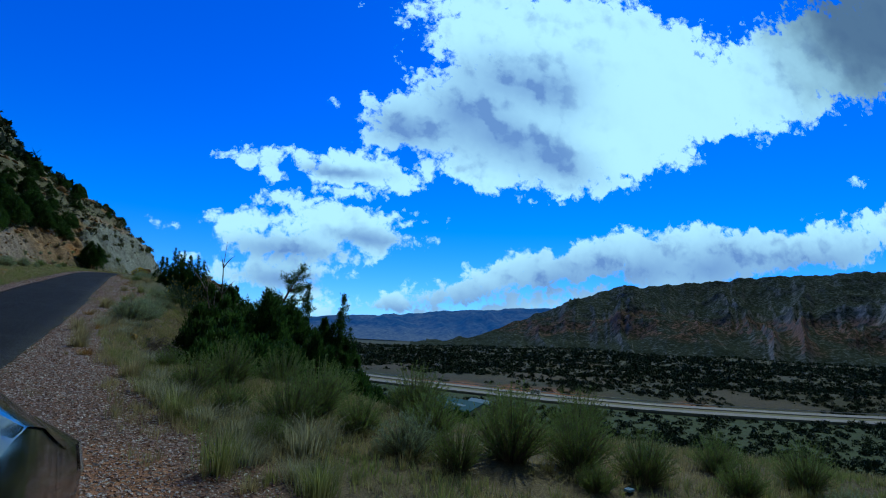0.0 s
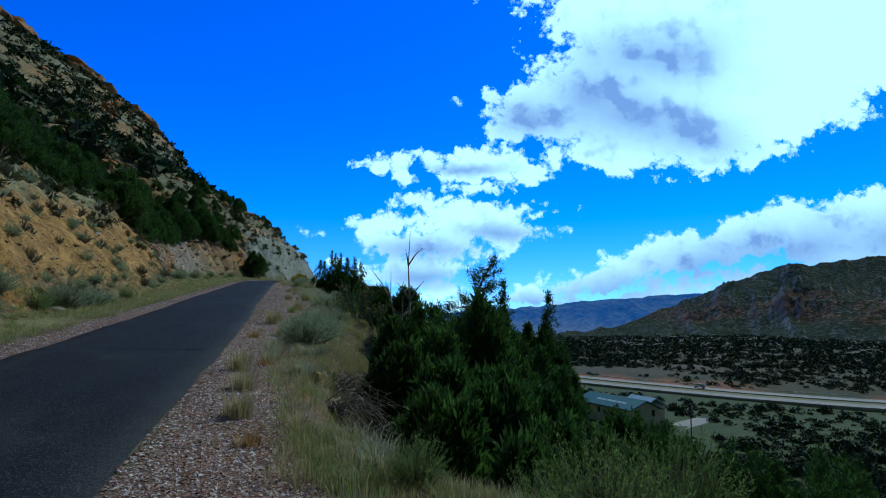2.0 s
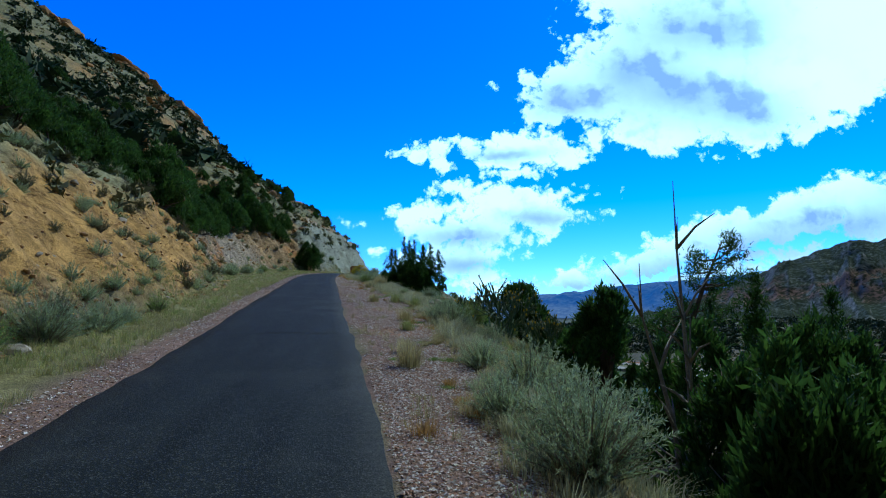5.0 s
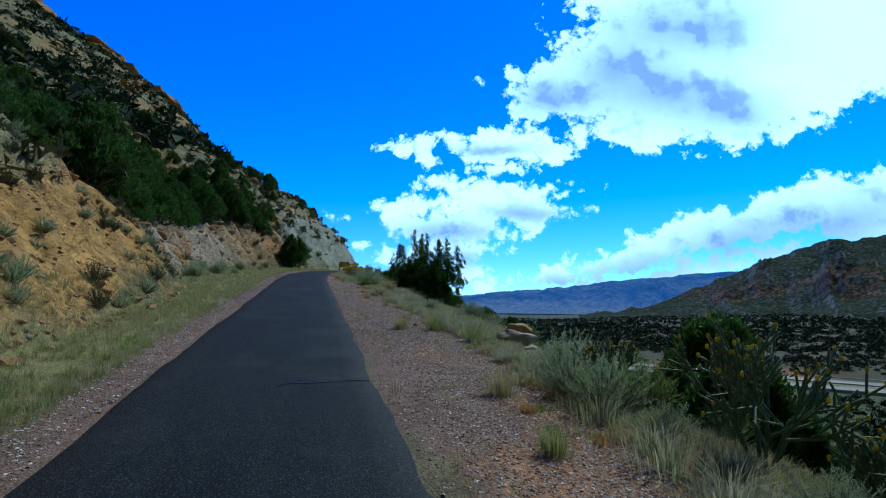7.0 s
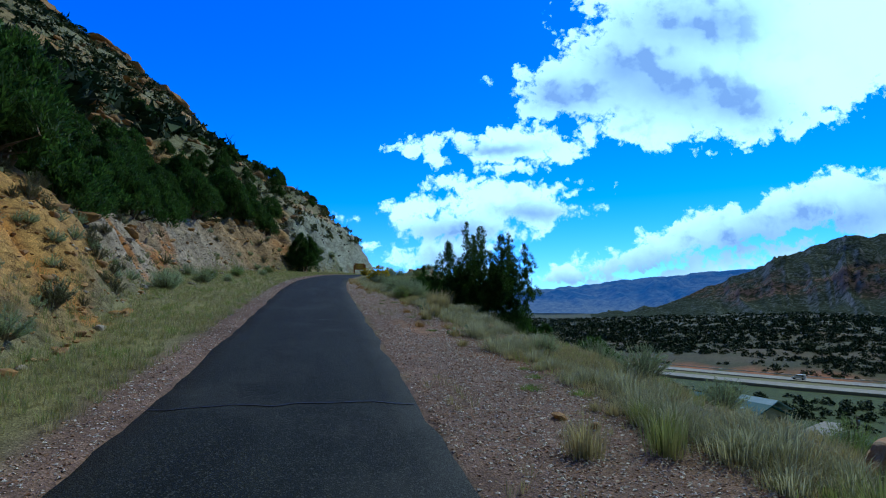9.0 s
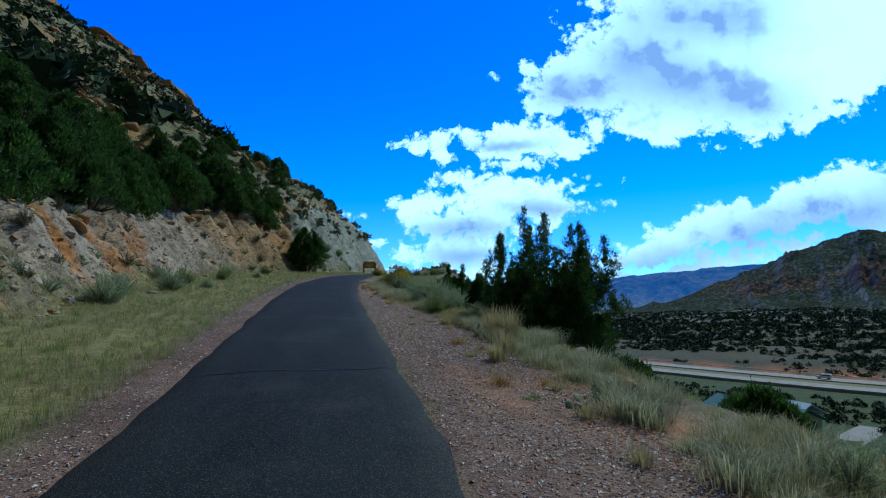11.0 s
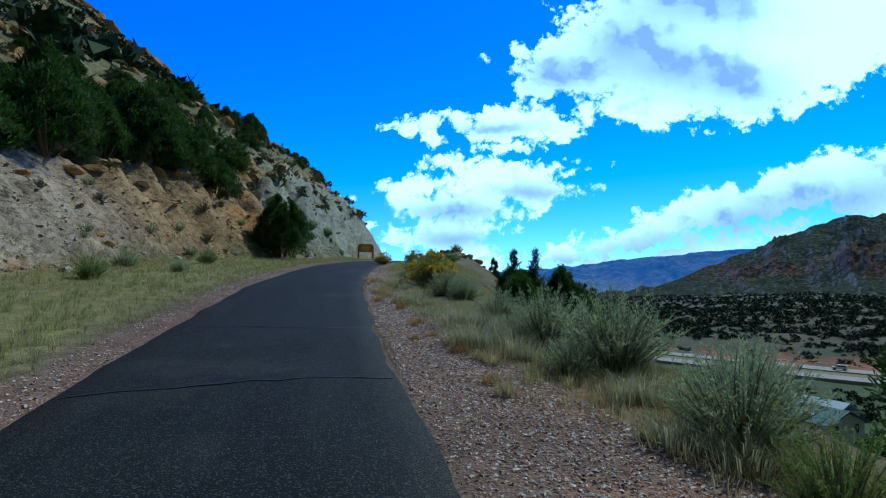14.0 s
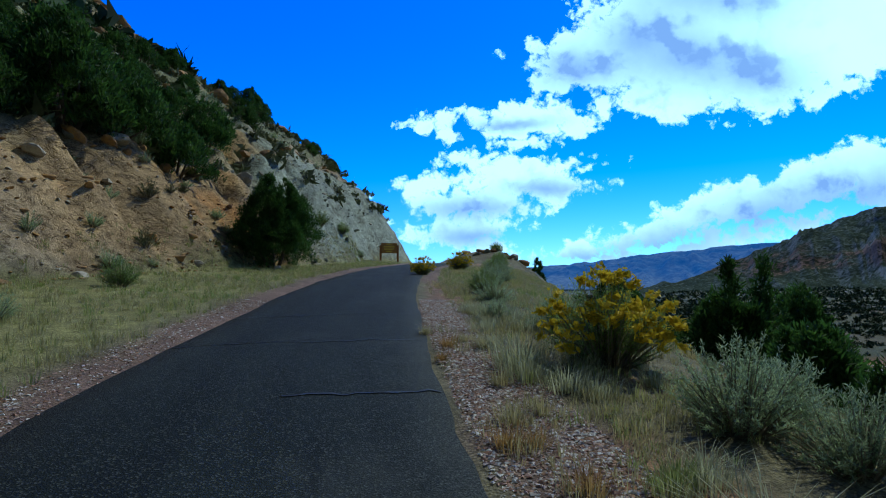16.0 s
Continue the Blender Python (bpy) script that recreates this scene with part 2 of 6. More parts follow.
def soil_material(name, bump=0.6):
    """Ground whose colour comes from the kind of soil stored in the mesh, with grain, stones and patches on top."""
    m = bpy.data.materials.new(name)
    m.use_nodes = True
    n = Nodes(m.node_tree)
    where = n.add("ShaderNodeTexCoord").outputs["Object"]
    base = n.add("ShaderNodeAttribute", attribute_name="soil").outputs["Color"]
    patch = n.noise(where, 0.35, 5, 0.6).outputs["Fac"]
    clod = n.noise(where, 3.0, 6, 0.65).outputs["Fac"]
    grain = n.noise(where, 38.0, 4, 0.7).outputs["Fac"]
    stone = n.add("ShaderNodeTexVoronoi")
    n.put(where, stone.inputs["Vector"])
    stone.inputs["Scale"].default_value = 42
    c = n.mix(1.0, base, n.ramp(patch, (0.3, 0.72), (0.7, 1.22)), "MULTIPLY")
    c = n.mix(1.0, c, n.ramp(clod, (0.3, (0.62, 0.6, 0.58)), (0.7, (1.3, 1.28, 1.22))), "MULTIPLY")
    c = n.mix(1.0, c, n.ramp(grain, (0.3, 0.6), (0.7, 1.35)), "MULTIPLY")
    c = n.mix(0.6, c, n.mix(1.0, c, n.ramp(n.vec("DOT_PRODUCT", stone.outputs["Color"], (0.33, 0.33, 0.33)), (0.2, 0.45), (0.8, 1.7)), "MULTIPLY"))
    # bedding and cracks in the steep faces of the banks
    up = n.add("ShaderNodeSeparateXYZ")
    n.put(n.add("ShaderNodeNewGeometry").outputs["Normal"], up.inputs[0])
    tilted = n.add("ShaderNodeMapping")
    n.put(where, tilted.inputs["Vector"])
    tilted.inputs["Rotation"].default_value = (radians(14), radians(-8), 0)
    tilted.inputs["Scale"].default_value = (0.9, 0.85, 1.7)
    beds = n.noise(tilted.outputs[0], 1.5, 7, 0.72, 0.5).outputs["Fac"]
    crack = n.math("ABSOLUTE", n.math("SUBTRACT", n.noise(tilted.outputs[0], 1.1, 6, 0.66, 0.6).outputs["Fac"], 0.5))
    steep = n.span(up.outputs[2], 0.90, 0.72)
    c = n.mix(steep, c, n.mix(1.0, c, n.ramp(beds, (0.28, (0.5, 0.48, 0.46)), (0.5, (0.98, 0.98, 0.98)), (0.72, (1.32, 1.3, 1.26))), "MULTIPLY"))
    c = n.mix(n.math("MULTIPLY", steep, n.span(crack, 0.018, 0.003)), c, n.mix(1.0, c, (0.36, 0.31, 0.26), "MULTIPLY"))
    s = n.add("ShaderNodeBsdfPrincipled")
    n.put(c, s.inputs["Base Color"])
    s.inputs["Roughness"].default_value = 0.92
    s.inputs["Specular IOR Level"].default_value = 0.2
    k = n.add("ShaderNodeBump")
    k.inputs["Strength"].default_value = bump
    k.inputs["Distance"].default_value = 0.08
    n.put(n.math("ADD", n.math("ADD", n.math("MULTIPLY", clod, 1.0), n.math("MULTIPLY", steep, n.math("ADD", n.math("MULTIPLY", beds, 2.5), n.span(crack, 0.0, 0.05)))), n.math("ADD", n.math("MULTIPLY", grain, 0.25), n.math("MULTIPLY", stone.outputs["Distance"], 0.25))), k.inputs["Height"])
    n.put(k.outputs[0], s.inputs["Normal"])
    n.put(s.outputs[0], n.add("ShaderNodeOutputMaterial").inputs[0])
    return m


SOIL = soil_material("soil", 0.5)
BARK = material("juniper_bark", (0.16, 0.115, 0.08), (0.09, 0.065, 0.05), 0.9, 9, 70, 0.6)
DEADWOOD = material("weathered_dead_wood", (0.30, 0.27, 0.24), (0.18, 0.155, 0.135), 0.85, 12, 80, 0.4)
JUNIPER = material("juniper_needles", (0.078, 0.155, 0.030), (0.036, 0.080, 0.018), 0.7, 2.2, 30, 0.0, island=0.5, thin=0.42, per_object=0.15)
JUNIPER_FAR = material("far_juniper_needles", (0.046, 0.080, 0.032), (0.022, 0.045, 0.020), 0.85, 0.3, 4, 0.0, island=0.45)
SAGE = material("grey_green_sage_leaves", (0.42, 0.50, 0.30), (0.30, 0.38, 0.21), 0.8, 3, 40, 0.0, island=0.35, thin=0.45, per_object=0.15)
BRUSH = material("green_brush_leaves", (0.28, 0.37, 0.12), (0.17, 0.25, 0.07), 0.8, 3, 40, 0.0, island=0.35, thin=0.45, per_object=0.12)
DULL = material("dull_olive_scrub_leaves", (0.17, 0.175, 0.09), (0.11, 0.115, 0.07), 0.85, 3, 40, 0.0, island=0.35, thin=0.3, per_object=0.25)
STEM = material("dry_stems", (0.30, 0.26, 0.20), (0.20, 0.17, 0.13), 0.9, 6, 60, 0.0, island=0.3)
STRAW = material("dry_straw_grass", (0.52, 0.46, 0.25), (0.37, 0.34, 0.18), 0.85, 0.6, 9, 0.0, island=0.35, thin=0.4)
GRASS = material("green_grass_blades", (0.28, 0.35, 0.11), (0.40, 0.39, 0.17), 0.85, 0.6, 9, 0.0, island=0.3, thin=0.4)
FLOWER = material("yellow_flower_heads", (0.74, 0.58, 0.04), (0.6, 0.45, 0.03), 0.8, 8, 60, 0.0, island=0.25, thin=0.3)
CACTUS = material("green_cactus_skin", (0.10, 0.17, 0.08), (0.07, 0.12, 0.06), 0.6, 12, 90, 0.5)
PEAR = material("pale_green_cactus_pads", (0.15, 0.25, 0.14), (0.11, 0.19, 0.10), 0.6, 9, 90, 0.4, per_object=0.1)
ROCK = material("orange_brown_sandstone", (0.44, 0.25, 0.09), (0.27, 0.165, 0.09), 0.9, 4, 40, 0.8, per_object=0.25)
ROCK_PALE = material("pale_limestone", (0.44, 0.39, 0.32), (0.33, 0.28, 0.23), 0.9, 4, 40, 0.8, per_object=0.2)
ROCK_GREY = material("grey_green_shale", (0.30, 0.31, 0.27), (0.21, 0.22, 0.19), 0.9, 3, 30, 0.9, per_object=0.2)
ROCK_YELLOW = material("yellow_lichened_rock", (0.50, 0.34, 0.07), (0.36, 0.24, 0.08), 0.9, 6, 50, 0.8)


def pebble_material():
    """Mixed gravel: each stone has its own tone, from rust over pink to pale grey."""
    m = bpy.data.materials.new("mixed_pink_and_grey_gravel")
    m.use_nodes = True
    n = Nodes(m.node_tree)
    where = n.add("ShaderNodeTexCoord").outputs["Object"]
    r = n.add("ShaderNodeNewGeometry").outputs["Random Per Island"]
    c = n.ramp(r, (0.0, (0.16, 0.10, 0.085)), (0.2, (0.33, 0.175, 0.11)), (0.45, (0.42, 0.30, 0.265)), (0.7, (0.46, 0.40, 0.39)), (0.88, (0.60, 0.56, 0.54)), (1.0, (0.74, 0.71, 0.68)))
    c = n.mix(0.6, c, n.ramp(n.noise(where, 90, 3, 0.6).outputs["Fac"], (0.3, 0.6), (0.7, 1.2)), "MULTIPLY")
    s = n.add("ShaderNodeBsdfPrincipled")
    n.put(c, s.inputs["Base Color"])
    s.inputs["Roughness"].default_value = 0.75
    s.inputs["Specular IOR Level"].default_value = 0.3
    n.put(s.outputs[0], n.add("ShaderNodeOutputMaterial").inputs[0])
    return m


PEBBLE = pebble_material()
FEATHER = material("pale_feathery_grass", (0.46, 0.47, 0.31), (0.36, 0.37, 0.23), 0.85, 2, 20, 0.0, island=0.35, thin=0.4)
RUST = material("rusty_dry_grass", (0.36, 0.21, 0.08), (0.42, 0.30, 0.12), 0.85, 2, 20, 0.0, island=0.35, thin=0.4)


def mesh_object(name, verts, faces, mats, parent=None, smooth=False, index=None, edges=()):
    me = bpy.data.meshes.new(name)
    verts = np.asarray(verts, dtype=np.float32).reshape(-1, 3)
    if isinstance(faces, np.ndarray):
        k = faces.shape[1]
        me.vertices.add(len(verts))
        me.vertices.foreach_set("co", verts.ravel())
        me.loops.add(faces.size)
        me.loops.foreach_set("vertex_index", faces.astype(np.int32).ravel())
        me.polygons.add(len(faces))
        me.polygons.foreach_set("loop_start", np.arange(0, faces.size, k, dtype=np.int32))
        me.polygons.foreach_set("loop_total", np.full(len(faces), k, dtype=np.int32))
        me.update(calc_edges=True)
    else:
        me.from_pydata([tuple(v) for v in verts], [], faces)
    for m in mats if isinstance(mats, (list, tuple)) else [mats]:
        me.materials.append(m)
    if index is not None:
        me.polygons.foreach_set("material_index", np.asarray(index, dtype=np.int32))
    me.polygons.foreach_set("use_smooth", np.full(len(me.polygons), smooth, dtype=bool))
    me.validate()
    ob = new(name, me)
    if parent is not None:
        ob.parent = parent
    return ob


def part(name, bm, mat, parent, label="", smooth=False):
    """Links a bmesh as one mesh under a thing or a part."""
    me = bpy.data.meshes.new(name)
    bm.normal_update()
    bm.to_mesh(me)
    bm.free()
    me.materials.append(mat)
    me.polygons.foreach_set("use_smooth", np.full(len(me.polygons), smooth, dtype=bool))
    ob = new(name, me)
    ob.parent = parent
    return tagged(ob, label)


def box(bm, lo, hi, bevel=0.0, m=None):
    """A box between two corners, its edges rounded by bevel."""
    got = bmesh.ops.create_cube(bm, size=1.0)["verts"]
    for v in got:
        v.co = Vector([(a + b) / 2 + c * (b - a) for a, b, c in zip(lo, hi, v.co)])
    if bevel:
        edges = list({e for v in got for e in v.link_edges})
        made = bmesh.ops.bevel(bm, geom=edges, offset=bevel, segments=2, affect="EDGES", profile=0.7)
        got = list({v for f in made["faces"] for v in f.verts} | {v for v in got if v.is_valid})
    if m is not None:
        bmesh.ops.transform(bm, matrix=m, verts=[v for v in got if v.is_valid])
    return bm


def tube_arrays(points, radii, sides=6):
    """Verts and quads of a tapered tube along points."""
    pts = [Vector(p) for p in points]
    vs, fs = [], []
    for i, p in enumerate(pts):
        d = (pts[min(i + 1, len(pts) - 1)] - pts[max(i - 1, 0)]).normalized()
        a = d.orthogonal().normalized()
        b = d.cross(a)
        for k in range(sides):
            w = 2 * math.pi * k / sides
            vs.append(p + (a * math.cos(w) + b * math.sin(w)) * radii[i])
    for i in range(len(pts) - 1):
        for k in range(sides):
            q = (k + 1) % sides
            fs.append((i * sides + k, i * sides + q, (i + 1) * sides + q, (i + 1) * sides + k))
    n = len(vs)
    vs += [pts[0], pts[-1]]
    for k in range(sides):
        q = (k + 1) % sides
        fs.append((q, k, n))
        fs.append(((len(pts) - 1) * sides + k, (len(pts) - 1) * sides + q, n + 1))
    return vs, fs


def tubes(name, lines, mat, parent=None, sides=6):
    vs, fs = [], []
    for pts, radii in lines:
        v, f = tube_arrays(pts, radii, sides)
        fs += [tuple(i + len(vs) for i in g) for g in f]
        vs += v
    return mesh_object(name, [tuple(v) for v in vs], fs, mat, parent, True)


# ---- the lie of the land ----


def table(y, *pairs):
    return np.interp(y, [p[0] for p in pairs], [p[1] for p in pairs])


def grid_noise(x, y, seed=0):
    """Smooth value noise on numpy arrays, -1 to 1."""
    xi, yi = np.floor(x), np.floor(y)
    fx, fy = x - xi, y - yi
    fx, fy = fx * fx * (3 - 2 * fx), fy * fy * (3 - 2 * fy)

    def h(a, b):
        v = np.sin(a * 127.1 + b * 311.7 + seed * 74.7) * 43758.5453
        return (v - np.floor(v)) * 2 - 1
    return (h(xi, yi) * (1 - fx) + h(xi + 1, yi) * fx) * (1 - fy) + (h(xi, yi + 1) * (1 - fx) + h(xi + 1, yi + 1) * fx) * fy


def fbm(x, y, octaves=4, seed=0, gain=0.5):
    s, a, k = 0.0, 1.0, 0.0
    for i in range(octaves):
        s = s + a * grid_noise(x * 2 ** i + 13.7 * i, y * 2 ** i - 7.1 * i, seed + i)
        k, a = k + a, a * gain
    return s / k


def step(v, a, b):
    w = np.clip((v - a) / (b - a), 0, 1)
    return w * w * (3 - 2 * w)


ROAD_HALF = 1.65


def road_z(y):
    return table(y, (-400, -24), (-30, -4.3), (0, -1.56), (74, 5.17), (86, 6.1), (97.5, 6.8), (110, 7.4), (121, 7.85), (135, 8.2), (150, 8.1), (200, 4), (400, -8), (600, -20))


def road_x(y):
    """The road's middle line."""
    y = np.asarray(y, float)
    return sum(road_line(y + d) for d in (-4, -2, 0, 2, 4)) / 5


def road_line(y):
    return table(y, (-200, 6), (-40, 0.5), (0, -1.2), (12, -1.25), (20, -1.3), (28, -1.45), (35, -1.8), (50, -2.2), (56, -2.4), (62, -2.6), (68, -2.65), (74, -2.4),
                 (79, -2.0), (85, -1.25), (91, -0.3), (97, 0.9), (103, 2.3), (110, 4.0), (117, 5.8), (124, 7.6), (131, 9.0), (138, 9.6), (146, 9.4), (160, 8.6), (200, 5), (400, -12), (600, -40))


def lip_x(y):
    """Where the level verge breaks into the slope down to the valley."""
    return table(y, (-60, 16), (-8, 18), (0, 16), (4, 14), (6, 12.3), (7.5, 9.3), (9, 6.8), (11, 4.8), (13, 2.7), (15, 2.25), (18, 2.15), (21, 2.3), (24, 2.5), (30, 3.3), (36, 3.8), (41, 3.9), (45, 3.8), (52, 3.2), (58, 2.8), (64, 2.3), (72, 2.2), (78, 2.6), (85, 3.6), (95, 6.5), (125, 14), (150, 17))


def toe_x(y):
    """Distance from the road's left edge to the foot of the cut bank."""
    return table(y, (-40, 2.6), (20, 2.4), (34, 2.2), (44, 2.4), (50, 3.2), (58, 5.0), (68, 6.3), (80, 5.6), (88, 4.2), (94, 2.8), (104, 2.2), (112, 3.6), (120, 4.4), (126, 3.6), (135, 2.0), (160, 2.0))


def bank_height(y):
    return table(y, (-40, 3.0), (10, 3.6), (22, 4.6), (36, 5.0), (46, 4.4), (54, 2.8), (64, 2.6), (80, 3.6), (92, 4.2), (100, 5.5), (115, 7.5), (135, 7.5), (160, 6))


def highway_x(y):
    return table(y, (-3000, 9000), (-300, 2400), (0, 1000), (70, 600), (105, 420), (142, 290), (178, 218), (215, 182), (262, 152), (310, 128), (400, 95), (500, 62), (900, -60), (4000, -900))


def scarp(out, y):
    """How much deeper the ground lies past the lip where its edge has broken away."""
    w = step(y, 11, 14.5) * (1 - step(y, 24, 29))
    v = step(y, 30, 34) * (1 - step(y, 63, 69))
    return w * (np.clip(out + 0.15, 0, 0.5) * 0.9 + np.clip(out - 0.35, 0, 1.6) * 0.5) + v * np.clip(out - 0.1, 0, 1.6) * 0.4


def land(x, y):
    """Height of the ground, as numpy arrays."""
    x, y = np.asarray(x, float), np.asarray(y, float)
    zr = road_z(y)
    left = road_x(y) - ROAD_HALF - x
    # hillside
    toe, bank = toe_x(y), bank_height(y)
    up = np.maximum(left - toe - 0.5 * fbm(x * 0.2, y * 0.35, 3, 5), 0)
    steep = 1.15 + 0.5 * step(y, 92, 108)
    cut = np.minimum(up * steep, bank + 0.25 * (up - bank / steep))
    past = np.maximum(up - bank / steep, 0)
    slope = table(y, (0, 0.64), (60, 0.60), (90, 0.47), (150, 0.47), (230, 0.72), (420, 0.93))
    climb = np.maximum(-1.56 + 0.091 * np.clip(y, 0, 430) - zr, 0) * step(past, 2, 60)
    nose = np.maximum(y - 155, 0) * np.clip(1 - past / 55, 0, 1) * 0.5
    hill = cut + past * (slope - 0.25) + climb - nose - np.maximum(y - 432 - 0.45 * past, 0) * 0.9
    hill = hill + step(y, 200, 330) * (9.0 * np.exp(-((past - 78) / 42) ** 2) - 13.0 * step(past, 115, 190))
    hill = hill + 2.3 * step(y, 92, 122) * step(past, 0, 8) * (1 - step(past, 25, 55)) * (1 - step(y, 150, 190))
    rough = step(up, 0, 3)
    ledge = fbm(x * 0.10, y * 0.07, 4, 11)
    hill = hill + rough * (0.85 * fbm(x * 0.45, y * 0.4, 4, 3) * np.clip(0.5 + past / 20, 0.5, 1.2) + np.clip(past / 25, 0, 2.2) * 1.6 * ledge)
    strata = step(np.sin(hill * 1.25 + 2.5 * fbm(x * 0.06, y * 0.06, 2, 8)), 0.35, 0.8)
    hill = hill + step(past, 25, 70) * strata * 2.4 + step(up, 0.1, 1.2) * 0.22 * fbm(x * 1.7, y * 1.4, 3, 21)
    crag = 1 - np.abs(fbm(x * 0.55 + 0.4 * hill, y * 0.5, 4, 71)) * 2.2
    hill = hill + step(up, 0.2, 1.5) * (0.62 * crag - 0.22) * np.clip(1.3 - past / 12, 0.35, 1.0) * (0.6 + 0.8 * step(y, 48, 60))
    shelf = np.sin(hill * 3.3 + 1.6 * fbm(x * 0.3, y * 0.3, 3, 75))
    hill = hill + step(up, 0.4, 2.0) * (1 - step(past, 4, 12)) * 0.16 * np.sign(shelf) * np.abs(shelf) ** 0.5 * step(fbm(x * 0.2, y * 0.2, 2, 77), -0.3, 0.3)
    hill = np.minimum(hill, 260 + 8 * ledge)
    zl = zr + np.minimum(left, toe) * 0.07 + hill
    # right side
    out = x - lip_x(y) - 0.35 * fbm(x * 0.25, y * 0.3, 3, 9)
    inner = zr - 0.03 * np.maximum(x - road_x(y) - ROAD_HALF, 0)
    fall = np.where(out > 0, np.minimum(out * 0.25, 0.3) + np.maximum(out - 1.2, 0) * 0.56, 0)
    fall = fall + scarp(out, y)
    zright = inner - fall + step(out, -1, 3) * 0.35 * fbm(x * 0.5, y * 0.5, 4, 4) * np.clip(out * 0.5, 0.3, 2.5)
    mound = 1.5 * np.exp(-((x - 12.5) / 4.0) ** 2 - ((y - 124) / 9.0) ** 2)
    zright = zright + mound
    r = np.hypot(x, y)
    az = np.degrees(np.arctan2(x, np.maximum(y, 1e-3)))
    over = np.clip((x - highway_x(y)) * 0.62 - 22, 0, 4000)
    floor = -27 - 0.0075 * np.clip(r - 300, 0, 5000) + 0.4 * fbm(x * 0.05, y * 0.05, 3, 2)
    bench = step(az, 20, 40) * (np.minimum(over * 0.032, 38) + np.clip(over / 120, 0, 1) * 5.0 * fbm(x * 0.008, y * 0.008, 4, 17)) + np.clip(over / 30, 0, 1) * 2.2 * (1 + fbm(x * 0.03, y * 0.03, 3, 6))
    floor = floor + np.where(over > 0, bench, 0)
    zright = np.maximum(zright, floor) + 0.6 * np.exp(-np.abs(zright - floor) / 1.5)
    z = np.where(left > 0, zl, np.where(x > road_x(y), zright, zr))
    return z


def soil_color(x, y):
    """The kind of soil at each place, as its own colour."""
    left = road_x(y) - ROAD_HALF - x
    right = x - road_x(y) - ROAD_HALF
    toe = toe_x(y)
    up = left - toe
    n1, n2 = fbm(x * 0.5, y * 0.5, 4, 31), fbm(x * 0.13, y * 0.13, 4, 32)
    c = np.zeros(x.shape + (3,))

    def lay(color, w):
        w = np.clip(w, 0, 1)[..., None]
        c[:] = c * (1 - w) + np.array(color) * w
    lay((0.165, 0.145, 0.09), np.ones_like(x))                                   # dry tan soil
    gravel = (0.185, 0.125, 0.105)
    edge = table(y, (-10, 5.5), (0, 4.5), (6, 3.4), (10, 2.4), (15, 1.5), (20, 1.0), (26, 1.9), (32, 2.7), (38, 2.9), (45, 2.5), (55, 2.5), (60, 2.0), (64, 1.3), (72, 0.9), (80, 0.8), (100, 0.8))
    lay(gravel, step(right + 0.5 * n1, 0, 0.1) * (1 - step(right + 0.45 * n1, edge - 0.3, edge + 0.5)))
    lay((0.38, 0.205, 0.115), step(-n1, 0.1, 0.5) * step(right, 0.2, 1) * (1 - step(right, 2.5, 4)) * 0.8)
    lay(gravel, (1 - step(left + 0.3 * n1, 0.35, 0.8)) * (left > -0.2))
    lay((0.21, 0.20, 0.085), step(left, 0.6, 1.2) * (1 - step(up, -0.3, 0.6)))       # grassy verge
    # cut banks along the road
    orange = step(up + n1, 0.0, 1.0) * (1 - step(y + 4 * n2, 50, 57))
    lay((0.41, 0.25, 0.082), orange)
    lay((0.47, 0.215, 0.045), orange * step(n2 + 0.5 * n1, 0.0, 0.3))
    lay((0.235, 0.235, 0.135), orange * step(up + 1.5 * n1, 2.9, 4.4))
    white = step(up + n1, -0.2, 0.6) * step(y + 4 * n2, 52, 60) * (1 - step(y + 5 * n1, 78, 88))
    lay((0.365, 0.31, 0.25), white)
    lay((0.40, 0.19, 0.07), white * step(n1 + n2, 0.0, 0.35))
    red = step(up + n1, -0.2, 0.6) * step(y + 5 * n1, 76, 84) * (1 - step(y + 3 * n2, 94, 100))
    lay((0.36, 0.25, 0.14), red)
    lay((0.42, 0.22, 0.085), red * step(n1 + n2, 0.0, 0.3))
    grey = step(up + n1, -0.2, 0.6) * step(y + 3 * n2, 93, 100)
    lay((0.30, 0.33, 0.285), grey)
    lay((0.40, 0.25, 0.14), grey * step(up + 2 * n1, 5.5, 7.5) * 0.8)
    wild = step(up + 2.0 * n1, bank_height(y) / 1.15 - 0.2, bank_height(y) / 1.15 + 2.5)
    lay((0.195, 0.20, 0.12), wild)
    lay((0.40, 0.25, 0.11), wild * step(n2 + 0.5 * n1, 0.12, 0.42) * 0.8)
    lay((0.38, 0.24, 0.11), step(up, 25, 60) * step(n2 + 0.3 * n1, 0.05, 0.4) * 0.7)
    # the slope down and the valley
    out = x - lip_x(y)
    lay((0.14, 0.125, 0.07), step(out + n1, 0.3, 2.0))
    lay((0.055, 0.085, 0.028), step(out, 12, 32))
    over = (x - highway_x(y)) * 0.62
    n3 = fbm(x * 0.02, y * 0.02, 4, 40)
    lay((0.052, 0.058, 0.027), step(over, 18, 30))
    lay((0.085, 0.073, 0.041), step(over, 30, 45) * step(-n3, 0.0, 0.15) * (1 - step(over, 160, 420)))
    lay((0.36, 0.135, 0.06), step(over, 16, 19) * (1 - step(over, 25 + 6 * n1, 31 + 6 * n1)) * step(n3, -0.25, 0.05))
    lay((0.065, 0.075, 0.042), step(over, 70, 260) * step(n3, -0.45, 0.0) * 0.85)
    r = np.hypot(x, y)
